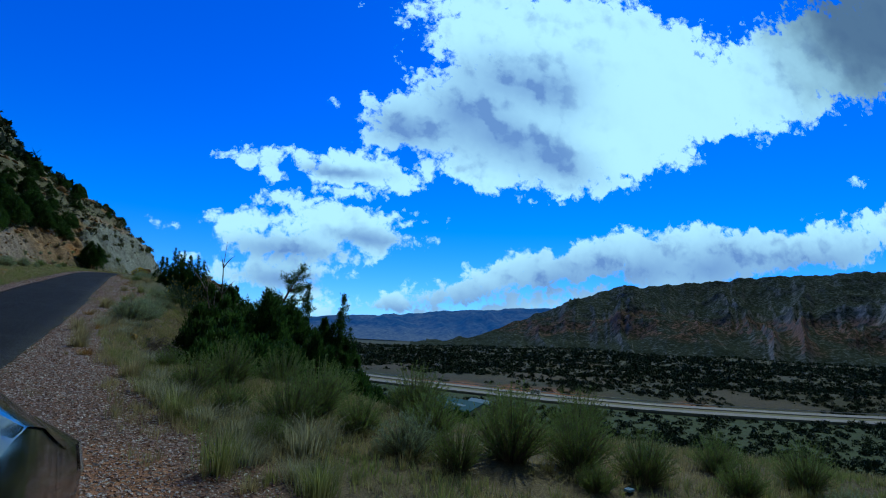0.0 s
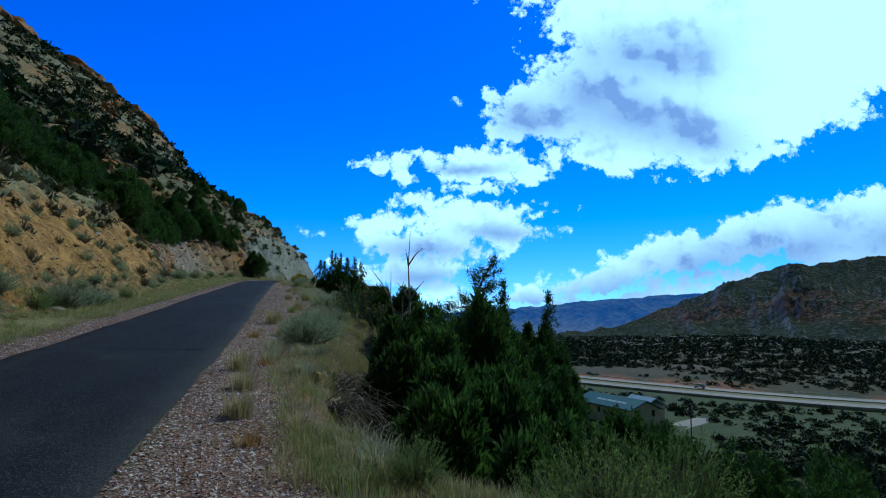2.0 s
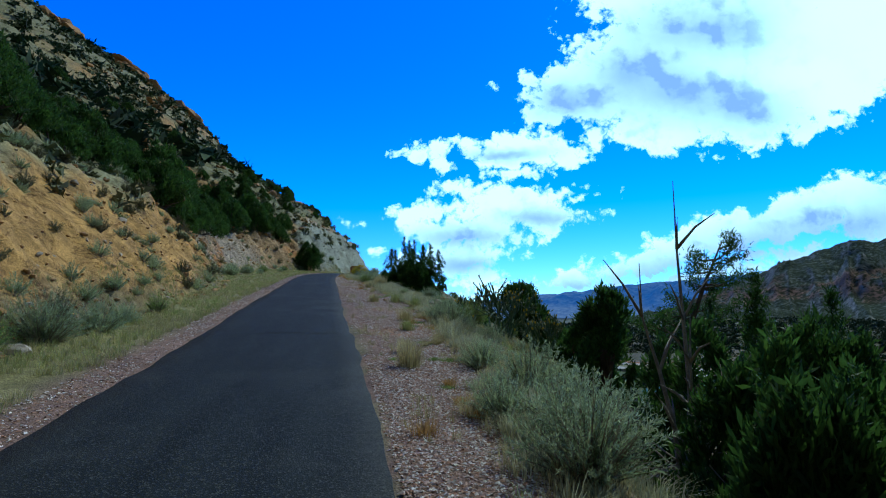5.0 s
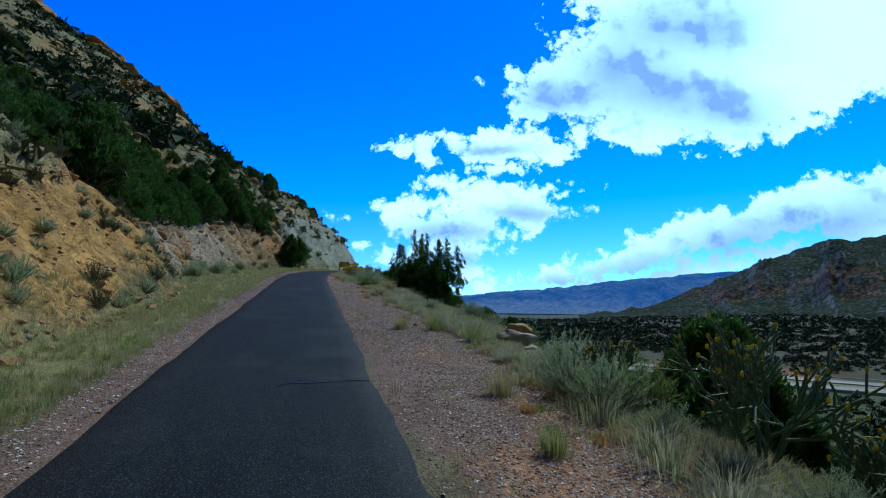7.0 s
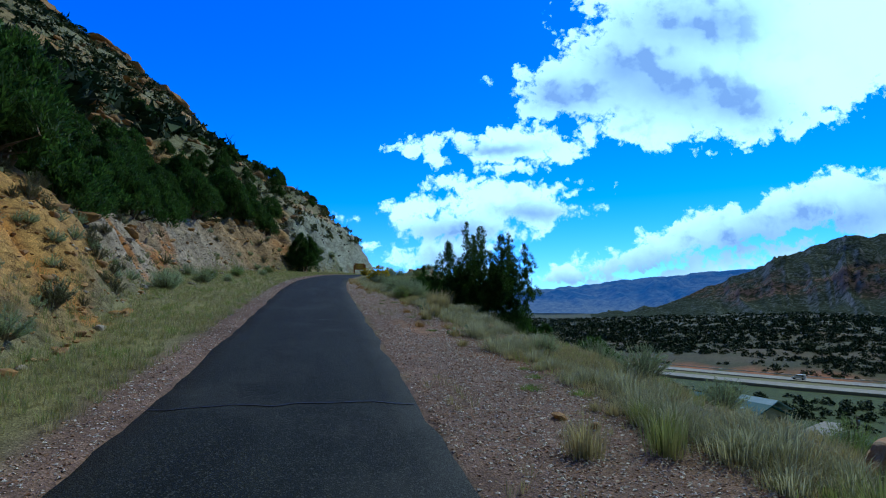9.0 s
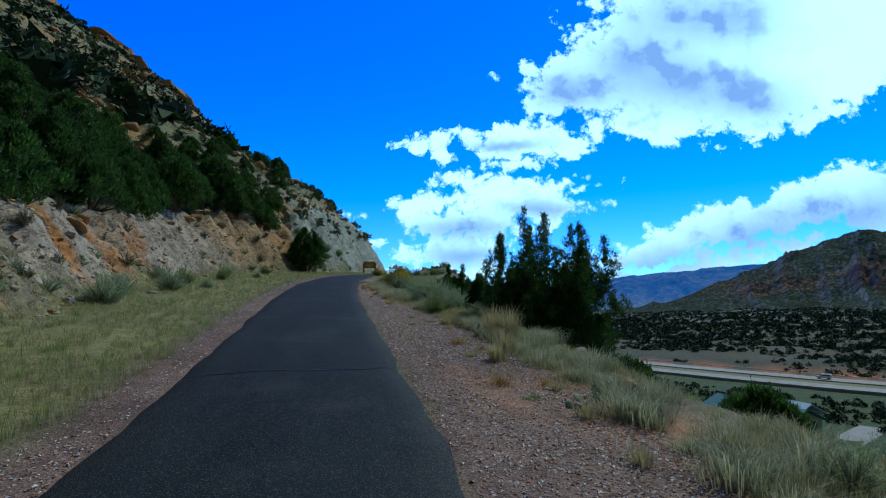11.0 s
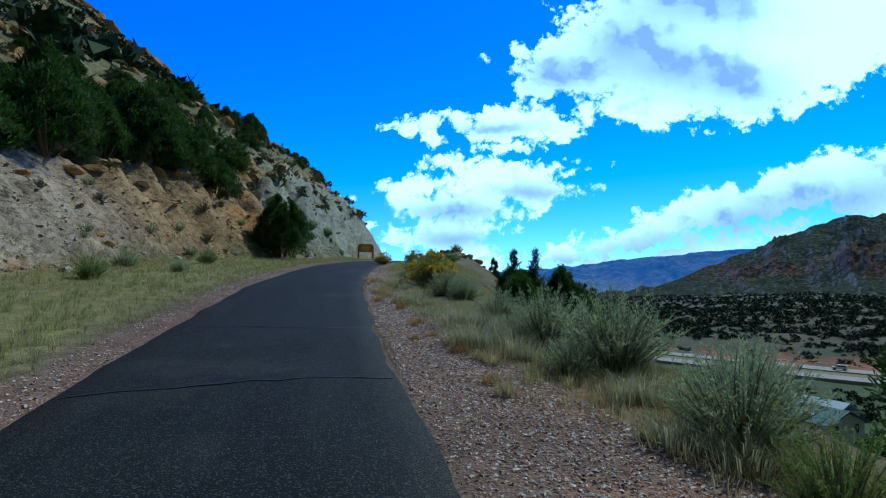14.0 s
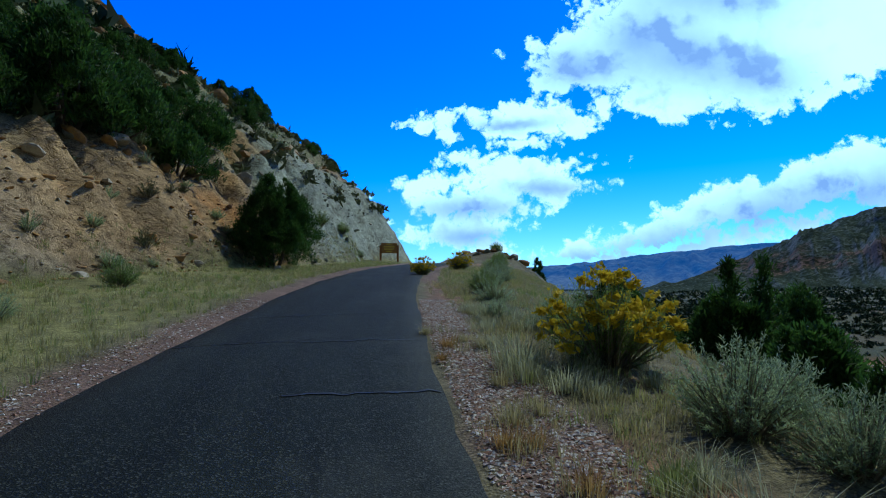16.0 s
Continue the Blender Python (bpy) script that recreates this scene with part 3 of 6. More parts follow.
    lay((0.075, 0.09, 0.065), step(r, 700, 1600) * (x > 0) * 0.85)
    return c


def strip(lo, hi, near_lo, near_hi, fine, grow=1.13, cap=90.0):
    """Coordinates that lie densely between near_lo and near_hi and ever further apart outside."""
    mid = list(np.arange(near_lo, near_hi, fine))
    a, b = [], []
    s, v = fine, near_lo
    while v > lo:
        s = min(s * grow, cap)
        v -= s
        a.append(max(v, lo))
    s, v = fine, mid[-1]
    while v < hi:
        s = min(s * grow, cap)
        v += s
        b.append(min(v, hi))
    return np.array(a[::-1] + mid + b)


def build_ground():
    xs = strip(-4600, 4600, -16, 9, 0.22, 1.09, 160)
    ys = strip(-4000, 4600, 2, 100, 0.34, 1.07, 160)
    X, Y = np.meshgrid(xs, ys)
    Z = land(X, Y)
    # the bed of the road lies just under its asphalt
    under = (np.abs(X - road_x(Y)) < ROAD_HALF - 0.05) & (Y > -150) & (Y < 200)
    Z = np.where(under, Z - 0.05, Z)
    nx, ny = len(xs), len(ys)
    i = np.arange(nx * ny).reshape(ny, nx)
    faces = np.stack([i[:-1, :-1], i[:-1, 1:], i[1:, 1:], i[1:, :-1]], -1).reshape(-1, 4)
    ob = mesh_object("ground", np.stack([X, Y, Z], -1).reshape(-1, 3), faces, SOIL, None, True)
    col = ob.data.color_attributes.new("soil", "FLOAT_COLOR", "POINT")
    rgb = np.concatenate([soil_color(X, Y).reshape(-1, 3), np.ones((nx * ny, 1))], 1)
    col.data.foreach_set("color", rgb.astype(np.float32).ravel())
    return tagged(ob, "dry tan and orange hillside, gravel shoulder and valley floor", "ground", kind="structure")


ground = build_ground()


def at(x, y, dz=0.0):
    """A point on the ground."""
    return (x, y, float(land(x, y)) + dz)


# ---- road ----


def asphalt_material():
    m = bpy.data.materials.new("worn_asphalt")
    m.use_nodes = True
    n = Nodes(m.node_tree)
    where = n.add("ShaderNodeTexCoord").outputs["Object"]
    stretched = n.add("ShaderNodeMapping")
    n.put(where, stretched.inputs["Vector"])
    stretched.inputs["Scale"].default_value = (1.0, 0.12, 1.0)
    streak = n.noise(stretched.outputs[0], 1.6, 5, 0.6).outputs["Fac"]
    patch = n.noise(where, 0.5, 5, 0.6).outputs["Fac"]
    chip = n.add("ShaderNodeTexVoronoi")
    n.put(where, chip.inputs["Vector"])
    chip.inputs["Scale"].default_value = 80
    grain = n.noise(where, 90, 3, 0.7).outputs["Fac"]
    c = n.mix(n.span(streak, 0.35, 0.65), (0.0055, 0.0090, 0.0105), (0.0120, 0.0170, 0.0185))
    c = n.mix(n.span(patch, 0.52, 0.7), c, (0.024, 0.028, 0.029))
    tar = n.noise(stretched.outputs[0], 0.75, 4, 0.6, 0.4).outputs["Fac"]
    c = n.mix(n.math("MULTIPLY", n.span(tar, 0.57, 0.63), 0.75), c, (0.006, 0.009, 0.011))
    rim = n.add("ShaderNodeAttribute", attribute_name="rim").outputs["Fac"]
    c = n.mix(n.math("MULTIPLY", n.math("MULTIPLY", rim, rim), n.span(grain, 0.4, 0.65)), c, (0.06, 0.06, 0.058))
    c = n.mix(1.0, c, n.ramp(grain, (0.3, 0.55), (0.72, 1.5)), "MULTIPLY")
    c = n.mix(n.math("MULTIPLY", n.span(n.vec("DOT_PRODUCT", chip.outputs["Color"], (0.4, 0.3, 0.3)), 0.66, 0.72), 0.65), c, (0.075, 0.08, 0.078))
    s = n.add("ShaderNodeBsdfPrincipled")
    n.put(c, s.inputs["Base Color"])
    s.inputs["Roughness"].default_value = 0.84
    s.inputs["Specular IOR Level"].default_value = 0.15
    k = n.add("ShaderNodeBump")
    k.inputs["Strength"].default_value = 0.5
    k.inputs["Distance"].default_value = 0.012
    n.put(n.math("ADD", chip.outputs["Distance"], grain), k.inputs["Height"])
    n.put(k.outputs[0], s.inputs["Normal"])
    n.put(s.outputs[0], n.add("ShaderNodeOutputMaterial").inputs[0])
    return m


ASPHALT = asphalt_material()
SEAL = material("dark_crack_sealer", (0.012, 0.012, 0.013), (0.02, 0.02, 0.02), 0.6, 8, 60, 0.2)


def build_road():
    ys = strip(-150, 190, -4, 110, 0.3, 1.08, 6)
    across = np.array([-1.0, -0.985, -0.75, -0.4, 0, 0.4, 0.75, 0.985, 1.0])
    X = np.zeros((len(ys), len(across)))
    Y = np.repeat(ys[:, None], len(across), 1)
    ragged_l, ragged_r = 0.09 * fbm(ys * 0.9, ys * 0, 4, 51), 0.09 * fbm(ys * 0.9, ys * 0, 4, 52)
    w = ROAD_HALF + np.where(across[None, :] < 0, ragged_l[:, None], ragged_r[:, None])
    X = road_x(ys)[:, None] + across[None, :] * w
    Z = road_z(ys)[:, None] + 0.045 - 0.04 * across[None, :] ** 2 + 0.008 * fbm(X * 0.6, Y * 0.5, 3, 53)
    Z[:, 0] -= 0.05
    Z[:, -1] -= 0.05
    i = np.arange(X.size).reshape(X.shape)
    faces = np.stack([i[:-1, :-1], i[:-1, 1:], i[1:, 1:], i[1:, :-1]], -1).reshape(-1, 4)
    ob = mesh_object("road", np.stack([X, Y, Z], -1).reshape(-1, 3), faces, ASPHALT, None, True)
    rim = ob.data.attributes.new("rim", "FLOAT", "POINT")
    rim.data.foreach_set("value", np.broadcast_to(np.abs(across) ** 3, X.shape).astype(np.float32).ravel())
    return tagged(ob, "narrow worn dark asphalt lane with ragged edges", "road", kind="structure")


road = build_road()

# ---- distance: mountains, far ridge, highway ----


def mountain_material():
    m = bpy.data.materials.new("scrubby_rock_mountain")
    m.use_nodes = True
    n = Nodes(m.node_tree)
    where = n.add("ShaderNodeTexCoord").outputs["Object"]
    xyz = n.add("ShaderNodeSeparateXYZ")
    n.put(where, xyz.inputs[0])
    up = n.add("ShaderNodeSeparateXYZ")
    n.put(n.add("ShaderNodeNewGeometry").outputs["Normal"], up.inputs[0])
    big = n.noise(where, 0.004, 5, 0.6).outputs["Fac"]
    mid = n.noise(where, 0.018, 7, 0.68).outputs["Fac"]
    dots = n.noise(where, 0.11, 4, 0.7).outputs["Fac"]
    crag = n.noise(where, 0.035, 6, 0.72, 0.6).outputs["Fac"]
    c = n.mix(n.span(mid, 0.38, 0.62), (0.155, 0.18, 0.175), (0.08, 0.105, 0.10))
    c = n.mix(n.math("MULTIPLY", n.span(up.outputs[2], 0.86, 0.6), n.span(crag, 0.4, 0.6)), c, (0.25, 0.25, 0.245))
    height = n.math("ADD", xyz.outputs[2], n.math("MULTIPLY", big, 160))
    band = n.math("MULTIPLY", n.span(height, 95, 120), n.span(height, 195, 160))
    c = n.mix(n.math("MULTIPLY", band, n.span(n.math("ADD", mid, n.math("MULTIPLY", crag, 0.4)), 0.62, 0.74)), c, (0.24, 0.165, 0.14))
    c = n.mix(1.0, c, n.ramp(crag, (0.34, 0.62), (0.5, 0.97), (0.66, 1.35)), "MULTIPLY")
    c = n.mix(n.math("MULTIPLY", n.span(n.math("ADD", dots, n.math("MULTIPLY", n.math("SUBTRACT", up.outputs[2], 0.8), 0.35)), 0.465, 0.54), 0.85), c, (0.03, 0.042, 0.026))
    s = n.add("ShaderNodeBsdfPrincipled")
    n.put(c, s.inputs["Base Color"])
    s.inputs["Roughness"].default_value = 1.0
    s.inputs["Specular IOR Level"].default_value = 0.0
    k = n.add("ShaderNodeBump")
    k.inputs["Strength"].default_value = 0.4
    k.inputs["Distance"].default_value = 9
    n.put(n.math("ADD", n.math("ADD", mid, n.math("MULTIPLY", crag, 0.8)), n.math("MULTIPLY", dots, 0.4)), k.inputs["Height"])
    n.put(k.outputs[0], s.inputs["Normal"])
    n.put(s.outputs[0], n.add("ShaderNodeOutputMaterial").inputs[0])
    return m


def far_ridge_material():
    """A ridge so far off that air turns it blue, with that haze painted as blue colour and glow: the plain backdrop of
    the valley.
    """
    m = bpy.data.materials.new("far_blue_ridge")
    m.use_nodes = True
    n = Nodes(m.node_tree)
    where = n.add("ShaderNodeTexCoord").outputs["Object"]
    a = n.noise(where, 0.006, 6, 0.65).outputs["Fac"]
    b = n.noise(where, 0.03, 5, 0.7).outputs["Fac"]
    xyz = n.add("ShaderNodeSeparateXYZ")
    n.put(where, xyz.inputs[0])
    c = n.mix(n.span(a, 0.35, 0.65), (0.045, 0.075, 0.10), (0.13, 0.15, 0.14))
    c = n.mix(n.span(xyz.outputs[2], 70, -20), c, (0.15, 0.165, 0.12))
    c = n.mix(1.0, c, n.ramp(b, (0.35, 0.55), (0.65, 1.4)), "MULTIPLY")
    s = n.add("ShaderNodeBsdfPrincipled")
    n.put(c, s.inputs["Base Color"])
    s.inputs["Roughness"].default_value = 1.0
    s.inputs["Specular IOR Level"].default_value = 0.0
    # blue emission stands in for the air between; the ridge itself gives no light
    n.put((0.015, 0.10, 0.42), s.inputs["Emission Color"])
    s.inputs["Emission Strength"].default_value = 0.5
    n.put(s.outputs[0], n.add("ShaderNodeOutputMaterial").inputs[0])
    return m


def build_range(name, crest, az0, az1, near, far, mat, label, detail, seed, steps=(360, 60)):
    """A range of mountains round the valley: crest gives its height over the eye, in degrees, by azimuth."""
    az = np.linspace(az0, az1, steps[0])
    u = np.linspace(0, 1.25, steps[1])
    A, U = np.meshgrid(az, u)
    R = near + (far - near) * U
    X, Y = R * np.sin(np.radians(A)), R * np.cos(np.radians(A))
    L = (far - near) * 0.42
    wx, wy = X / L + 0.25 * fbm(X / L * 2, Y / L * 2, 3, seed + 1), Y / L + 0.25 * fbm(X / L * 2, Y / L * 2, 3, seed + 2)
    sharp, amp, keep, norm = 0.0, 1.0, 1.0, 0.0
    for k in range(7):
        v = (1 - np.abs(grid_noise(wx * 2 ** k + 9.1 * k, wy * 2 ** k - 3.3 * k, seed + 10 + k))) ** 2
        sharp, norm = sharp + amp * keep * v, norm + amp
        keep, amp = np.clip(v * 1.8, 0, 1), amp * 0.5
    sharp = sharp / norm
    sharp = sharp + (0.45 - sharp) * 0.65 * step(U, 0.6, 1.0)
    # spurs that run down from the crest, with gullies between them
    spur = (1 - np.abs(grid_noise(A * 0.42 + 0.9 * U + 0.5 * fbm(A * 0.5, U * 3, 3, seed + 31), U * 0.9, seed + 32))) ** 1.5
    rib = (1 - np.abs(grid_noise(A * 1.5 + 2.2 * U + 0.7 * fbm(A, U * 6, 3, seed + 33), U * 2.2, seed + 34))) ** 1.5
    base = -40.0
    rise = np.where(U <= 1, np.clip(U, 0, 1) ** 1.1, 1 - (U - 1) * 2.2)
    flank = np.sin(np.clip(U, 0, 1) * math.pi)
    H = rise * (0.54 + 0.56 * sharp) + flank * (0.13 * (spur - 0.5) + 0.03 * (rib - 0.5)) + 0.06 * (sharp - 0.35) * step(U, 0.02, 0.2)
    H = np.maximum(H, 0.02 * rise)
    # each bearing's highest point is brought to the crest
    slope_up = H / R
    k = np.argmax(slope_up, 0)
    cols = np.arange(len(az))
    top = np.tan(np.radians(np.interp(az, [c[0] for c in crest], [c[1] for c in crest]) + detail * fbm(az * 1.3, az * 0, 5, seed + 9))) * R[k, cols] - base
    factor = top / H[k, cols]
    wide = max(3, len(az) // 30)
    soft = np.hanning(wide + 2)[1:-1]
    mean = np.convolve(np.pad(factor, wide, mode="edge"), soft / soft.sum(), "same")[wide:-wide]
    near_top = step(U, 0.55, 0.95)
    Z = base + H * (mean[None, :] * (1 - near_top) + factor[None, :] * near_top)
    i = np.arange(X.size).reshape(X.shape)
    faces = np.stack([i[:-1, :-1], i[1:, :-1], i[1:, 1:], i[:-1, 1:]], -1).reshape(-1, 4)[:, ::-1]
    return tagged(mesh_object(name, np.stack([X, Y, Z], -1).reshape(-1, 3), faces, mat, None, True), label, "mountains", kind="structure")


build_range("backdrop_mountains", [(24, -0.9), (29, -0.4), (32.6, 0.6), (34.2, 1.4), (38.6, 3.1), (41, 4.2), (43.6, 5.2), (45.6, 5.85), (48, 5.8), (50, 6.1), (54.8, 6.6), (59, 6.95), (63, 7.1), (70, 7.4), (80, 7), (100, 5)],
            25, 100, 1250, 2500, mountain_material(), "dark scrubby mountains with a red rock band", 0.28, 60, (760, 150))
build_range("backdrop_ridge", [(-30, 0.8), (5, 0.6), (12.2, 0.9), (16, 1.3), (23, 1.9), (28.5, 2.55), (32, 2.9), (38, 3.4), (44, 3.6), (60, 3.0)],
            -35, 62, 3300, 4300, far_ridge_material(), "far mountain ridge across the valley, its haze put in as blue glow", 0.16, 80, (420, 60))

PAVEMENT = material("pale_concrete_highway", (0.34, 0.33, 0.31), (0.27, 0.26, 0.245), 0.85, 0.2, 3, 0.1)
STEEL = material("galvanised_steel", (0.45, 0.46, 0.47), (0.36, 0.37, 0.38), 0.45, 3, 30, 0.05, metal=0.8)


def sweep(name, side0, side1, lift, mat, ys, parent=None, thick=0.25):
    """A carriageway between two offsets from the highway's middle line."""
    xs = highway_x(ys)
    p = np.stack([xs, ys], 1)
    d = np.gradient(p, axis=0)
    d = d / np.linalg.norm(d, axis=1)[:, None]
    nrm = np.stack([-d[:, 1], d[:, 0]], 1) * -1
    a, b = p + nrm * side0, p + nrm * side1
    z = -26.7 - 0.0075 * np.clip(np.hypot(xs, ys) - 300, 0, 5000) + lift
    top = [np.column_stack([q, z]) for q in (a, b)]
    low = [np.column_stack([q, z - thick]) for q in (b, a)]
    ring = np.stack([top[0], top[1], low[0], low[1]], 1)
    i = np.arange(len(ys) * 4).reshape(-1, 4)
    f = []
    for k in range(4):
        q = (k + 1) % 4
        f.append(np.stack([i[:-1, k], i[:-1, q], i[1:, q], i[1:, k]], -1))
    return mesh_object(name, ring.reshape(-1, 3), np.concatenate(f), mat, parent)


HWY = np.concatenate([np.linspace(95, 600, 150), np.linspace(640, 3000, 30)])[::-1]
HWY = np.array(sorted(set(HWY)))


def smooth_highway():
    """Rounds the corners of the middle line."""
    xs = highway_x(np.linspace(60, 3200, 1571))
    for _ in range(60):
        xs[1:-1] = (xs[:-2] + 2 * xs[1:-1] + xs[2:]) / 4
    return xs


_line = smooth_highway()
_raw = highway_x


def highway_x(y):
    y = np.asarray(y, float)
    return np.where((y > 62) & (y < 3190), np.interp(y, np.linspace(60, 3200, 1571), _line), _raw(y))


highway = new("highway")
tagged(highway, "pale divided highway along the valley floor", "highway", kind="structure")
sweep("carriageway", -15.5, -5.5, 0.9, PAVEMENT, HWY, highway, 1.2)
sweep("carriageway", 4.5, 14.5, 1.1, PAVEMENT, HWY, highway, 1.4)
sweep("guard_rail", 17.0, 17.2, 2.0, STEEL, HWY, highway, 0.35)
sweep("median", -5.4, 4.4, 0.7, material("green_median_grass", (0.16, 0.17, 0.07), (0.22, 0.2, 0.1), 0.95, 0.1, 2, 0.0), HWY, highway, 0.9)
LINE = material("road_paint", (0.7, 0.68, 0.6), (0.6, 0.58, 0.5), 0.7, 2, 20, 0.0)
sweep("edge_line", -15.0, -14.8, 0.905, LINE, HWY, highway, 0.004)
sweep("edge_line", -6.2, -6.0, 0.905, LINE, HWY, highway, 0.004)
sweep("edge_line", 5.0, 5.2, 1.105, LINE, HWY, highway, 0.004)
sweep("edge_line", 13.8, 14.0, 1.105, LINE, HWY, highway, 0.004)

# ---- plants ----


def juniper_arrays(rng, height, width, plumes, sprays, leaf, spires=0):
    """Crown of a juniper: many small sprays of needles gathered in upright pointed plumes that fill an uneven dome."""
    base, lines = [], []
    body = height * (0.78 if spires else 1.0)
    for s in range(plumes):
        t = rng.uniform(0.0, 0.9) ** 0.9
        if spires > 3:
            env = np.interp(t, [0, 0.15, 0.4, 0.7, 0.9, 1.0], [0.75, 1.0, 0.96, 0.80, 0.58, 0.35]) * width / 2
        else:
            env = np.interp(t, [0, 0.15, 0.4, 0.7, 0.9, 1.0], [0.80, 1.0, 0.92, 0.66, 0.36, 0.12]) * width / 2
        a, r = rng.uniform(0, 2 * math.pi), env * rng.uniform(0.35, 0.95) ** 0.7
        h = body * rng.uniform(0.14, 0.30) * (1.15 - 0.5 * t)
        z0 = min(0.03 * body + t * body * 0.72, body - h)
        base.append((r * math.cos(a), r * math.sin(a), z0, h, width * rng.uniform(0.07, 0.12) * (1.2 - 0.6 * t)))
    for s in range(spires):
        a, r = 2.4 * s + rng.uniform(0, 0.5), width * 0.44 * math.sqrt((s + 0.3) / spires)
        top = height * (1.0 if s == 1 else rng.uniform(0.86, 0.97)) * (1 - 0.12 * s / spires)
        foot = height * 0.28
        base.append((r * math.cos(a), r * math.sin(a), foot, top - foot, width * 0.02))
        # ragged side sprays all the way up each leader, shorter towards its tip
        for q in range(56):
            t = rng.uniform(0.05, 0.97) ** 0.9
            b = rng.uniform(0, 2 * math.pi)
            off = width * 0.24 * (1.0 - t) * rng.uniform(0.2, 1.15)
            base.append((r * math.cos(a) + off * math.cos(b), r * math.sin(a) + off * math.sin(b), foot + t * (top - foot), height * rng.uniform(0.05, 0.11) * (1.25 - t), width * rng.uniform(0.02, 0.04) * (1.15 - t)))
    weight = np.array([b[3] * b[4] for b in base])
    counts = np.maximum((sprays * weight / weight.sum()).astype(int), 2)
    P, D = [], []
    for (bx, by, z0, h, w), per in zip(base, counts):
        t = rng.uniform(0, 1, per)
        ang = rng.uniform(0, 2 * np.pi, per)
        prof = np.interp(t, [0, 0.2, 0.5, 0.8, 1.0], [0.6, 1.0, 0.74, 0.33, 0.02])
        lump = 0.75 + 0.35 * np.sin(ang * 2 + t * 11 + bx * 7) + 0.3 * np.sin(ang * 3 - t * h * 9 + by * 5)
        rad = w * prof * lump * rng.uniform(0.2, 1, per) ** 0.5
        bend = 1 - (0.06 if spires else 0.35) * t * (z0 > height * 0.1)
        P.append(np.stack([bx * bend + rad * np.cos(ang), by * bend + rad * np.sin(ang), z0 + t * h], 1))
        D.append(np.stack([np.cos(ang) * 0.6 + bx * 0.15, np.sin(ang) * 0.6 + by * 0.15, np.full(per, 0.95)], 1))
    for s in range(7):
        bx, by, z0, h, w = base[(s * 5) % len(base)]
        th = 0.03 * height ** 0.8 * rng.uniform(0.7, 1.1)
        lines.append(([(0.05 * bx, 0.05 * by, -0.2), (bx * 0.4, by * 0.4, z0 * 0.45), (bx * 0.85, by * 0.85, z0), (bx * 0.7, by * 0.7, z0 + h * 0.85)], [th, th * 0.7, th * 0.4, th * 0.12]))
    P, D = np.concatenate(P), np.concatenate(D)
    n, k = len(P), 8
    O = np.repeat(P, k, 0) + rng.normal(0, leaf * 0.35, (n * k, 3))
    d = np.repeat(D, k, 0) + rng.normal(0, 0.5, (n * k, 3))
    d /= np.linalg.norm(d, axis=1)[:, None]
    side = np.cross(d, rng.normal(0, 1, (n * k, 3)))
    side /= np.linalg.norm(side, axis=1)[:, None] + 1e-9
    ln = 0.85 * leaf * rng.uniform(0.6, 1.3, (n * k, 1))
    w = ln * 0.13
    V = np.stack([O - side * w * 0.6, O + d * ln * 0.55 + side * w, O + d * ln, O + d * ln * 0.45 - side * w], 1)
    return V.reshape(-1, 3), np.arange(n * k * 4).reshape(-1, 4), lines


def juniper(rng, height, width, plumes, sprays, leaf, label, spires=0, mat=None):
    """A juniper that stands at the origin: trunk with limbs, and crown."""
    root = new("juniper_tree")
    V, F, lines = juniper_arrays(rng, height, width, plumes * 6, sprays, leaf, spires)
    tubes("trunk", lines, BARK, root, 6)
    tagged(mesh_object("crown", V, F, mat or JUNIPER, root), kind="stuff")
    return tagged(root, label, "tree")


rng = np.random.default_rng(7)
TREES = [juniper(rng, 3.1, 3.6, 9, 1500, 0.21, "dark green juniper on the dry rocky hillside"),
         juniper(rng, 2.6, 3.5, 9, 1400, 0.21, "dark green juniper on the dry rocky hillside"),
         juniper(rng, 3.8, 3.5, 9, 1600, 0.22, "dark green juniper on the dry rocky hillside"),
         juniper(rng, 2.0, 2.7, 7, 1100, 0.2, "dark green juniper on the dry rocky hillside")]


def plant(tree, x, y, size=1.0, turn=0.0, sink=0.15, group=""):
    ob = copy_thing(tree, pose(*at(x, y, -sink), 0, 0, turn) @ Matrix.Diagonal((size, size, size, 1)))
    if group:
        ob["group"] = group
    return ob


def hillside_trees():
    """Junipers on the hill over the road, dense over the pale bank."""
    r = np.random.default_rng(11)
    spots = []

    def fill(n, y0, y1, up0, up1, apart, s0, s1):
        tries = 0
        while n and tries < 4000:
            tries += 1
            y, u = r.uniform(y0, y1), r.uniform(up0, up1)
            x = float(road_x(y) - ROAD_HALF - toe_x(y) - u)
            if all((x - a) ** 2 + (y - b) ** 2 > apart ** 2 for a, b, _ in spots):
                spots.append((x, y, r.uniform(s0, s1)))
                n -= 1
    fill(64, 50, 92, 2.8, 11, 1.6, 0.9, 1.4)
    fill(20, 92, 150, 8, 16, 2.4, 0.6, 0.95)
    fill(26, 24, 50, 5.5, 11, 2.0, 0.7, 1.25)
    fill(36, 34, 90, 9, 26, 2.2, 0.8, 1.25)
    fill(30, 90, 150, 9, 26, 2.4, 0.45, 0.75)
    fill(46, 60, 190, 20, 58, 3.0, 0.8, 1.35)
    for k, (x, y, s) in enumerate(spots):
        plant(TREES[k % 4], x, y, s, r.uniform(0, 360), 0.2, "junipers on the hillside")


hillside_trees()
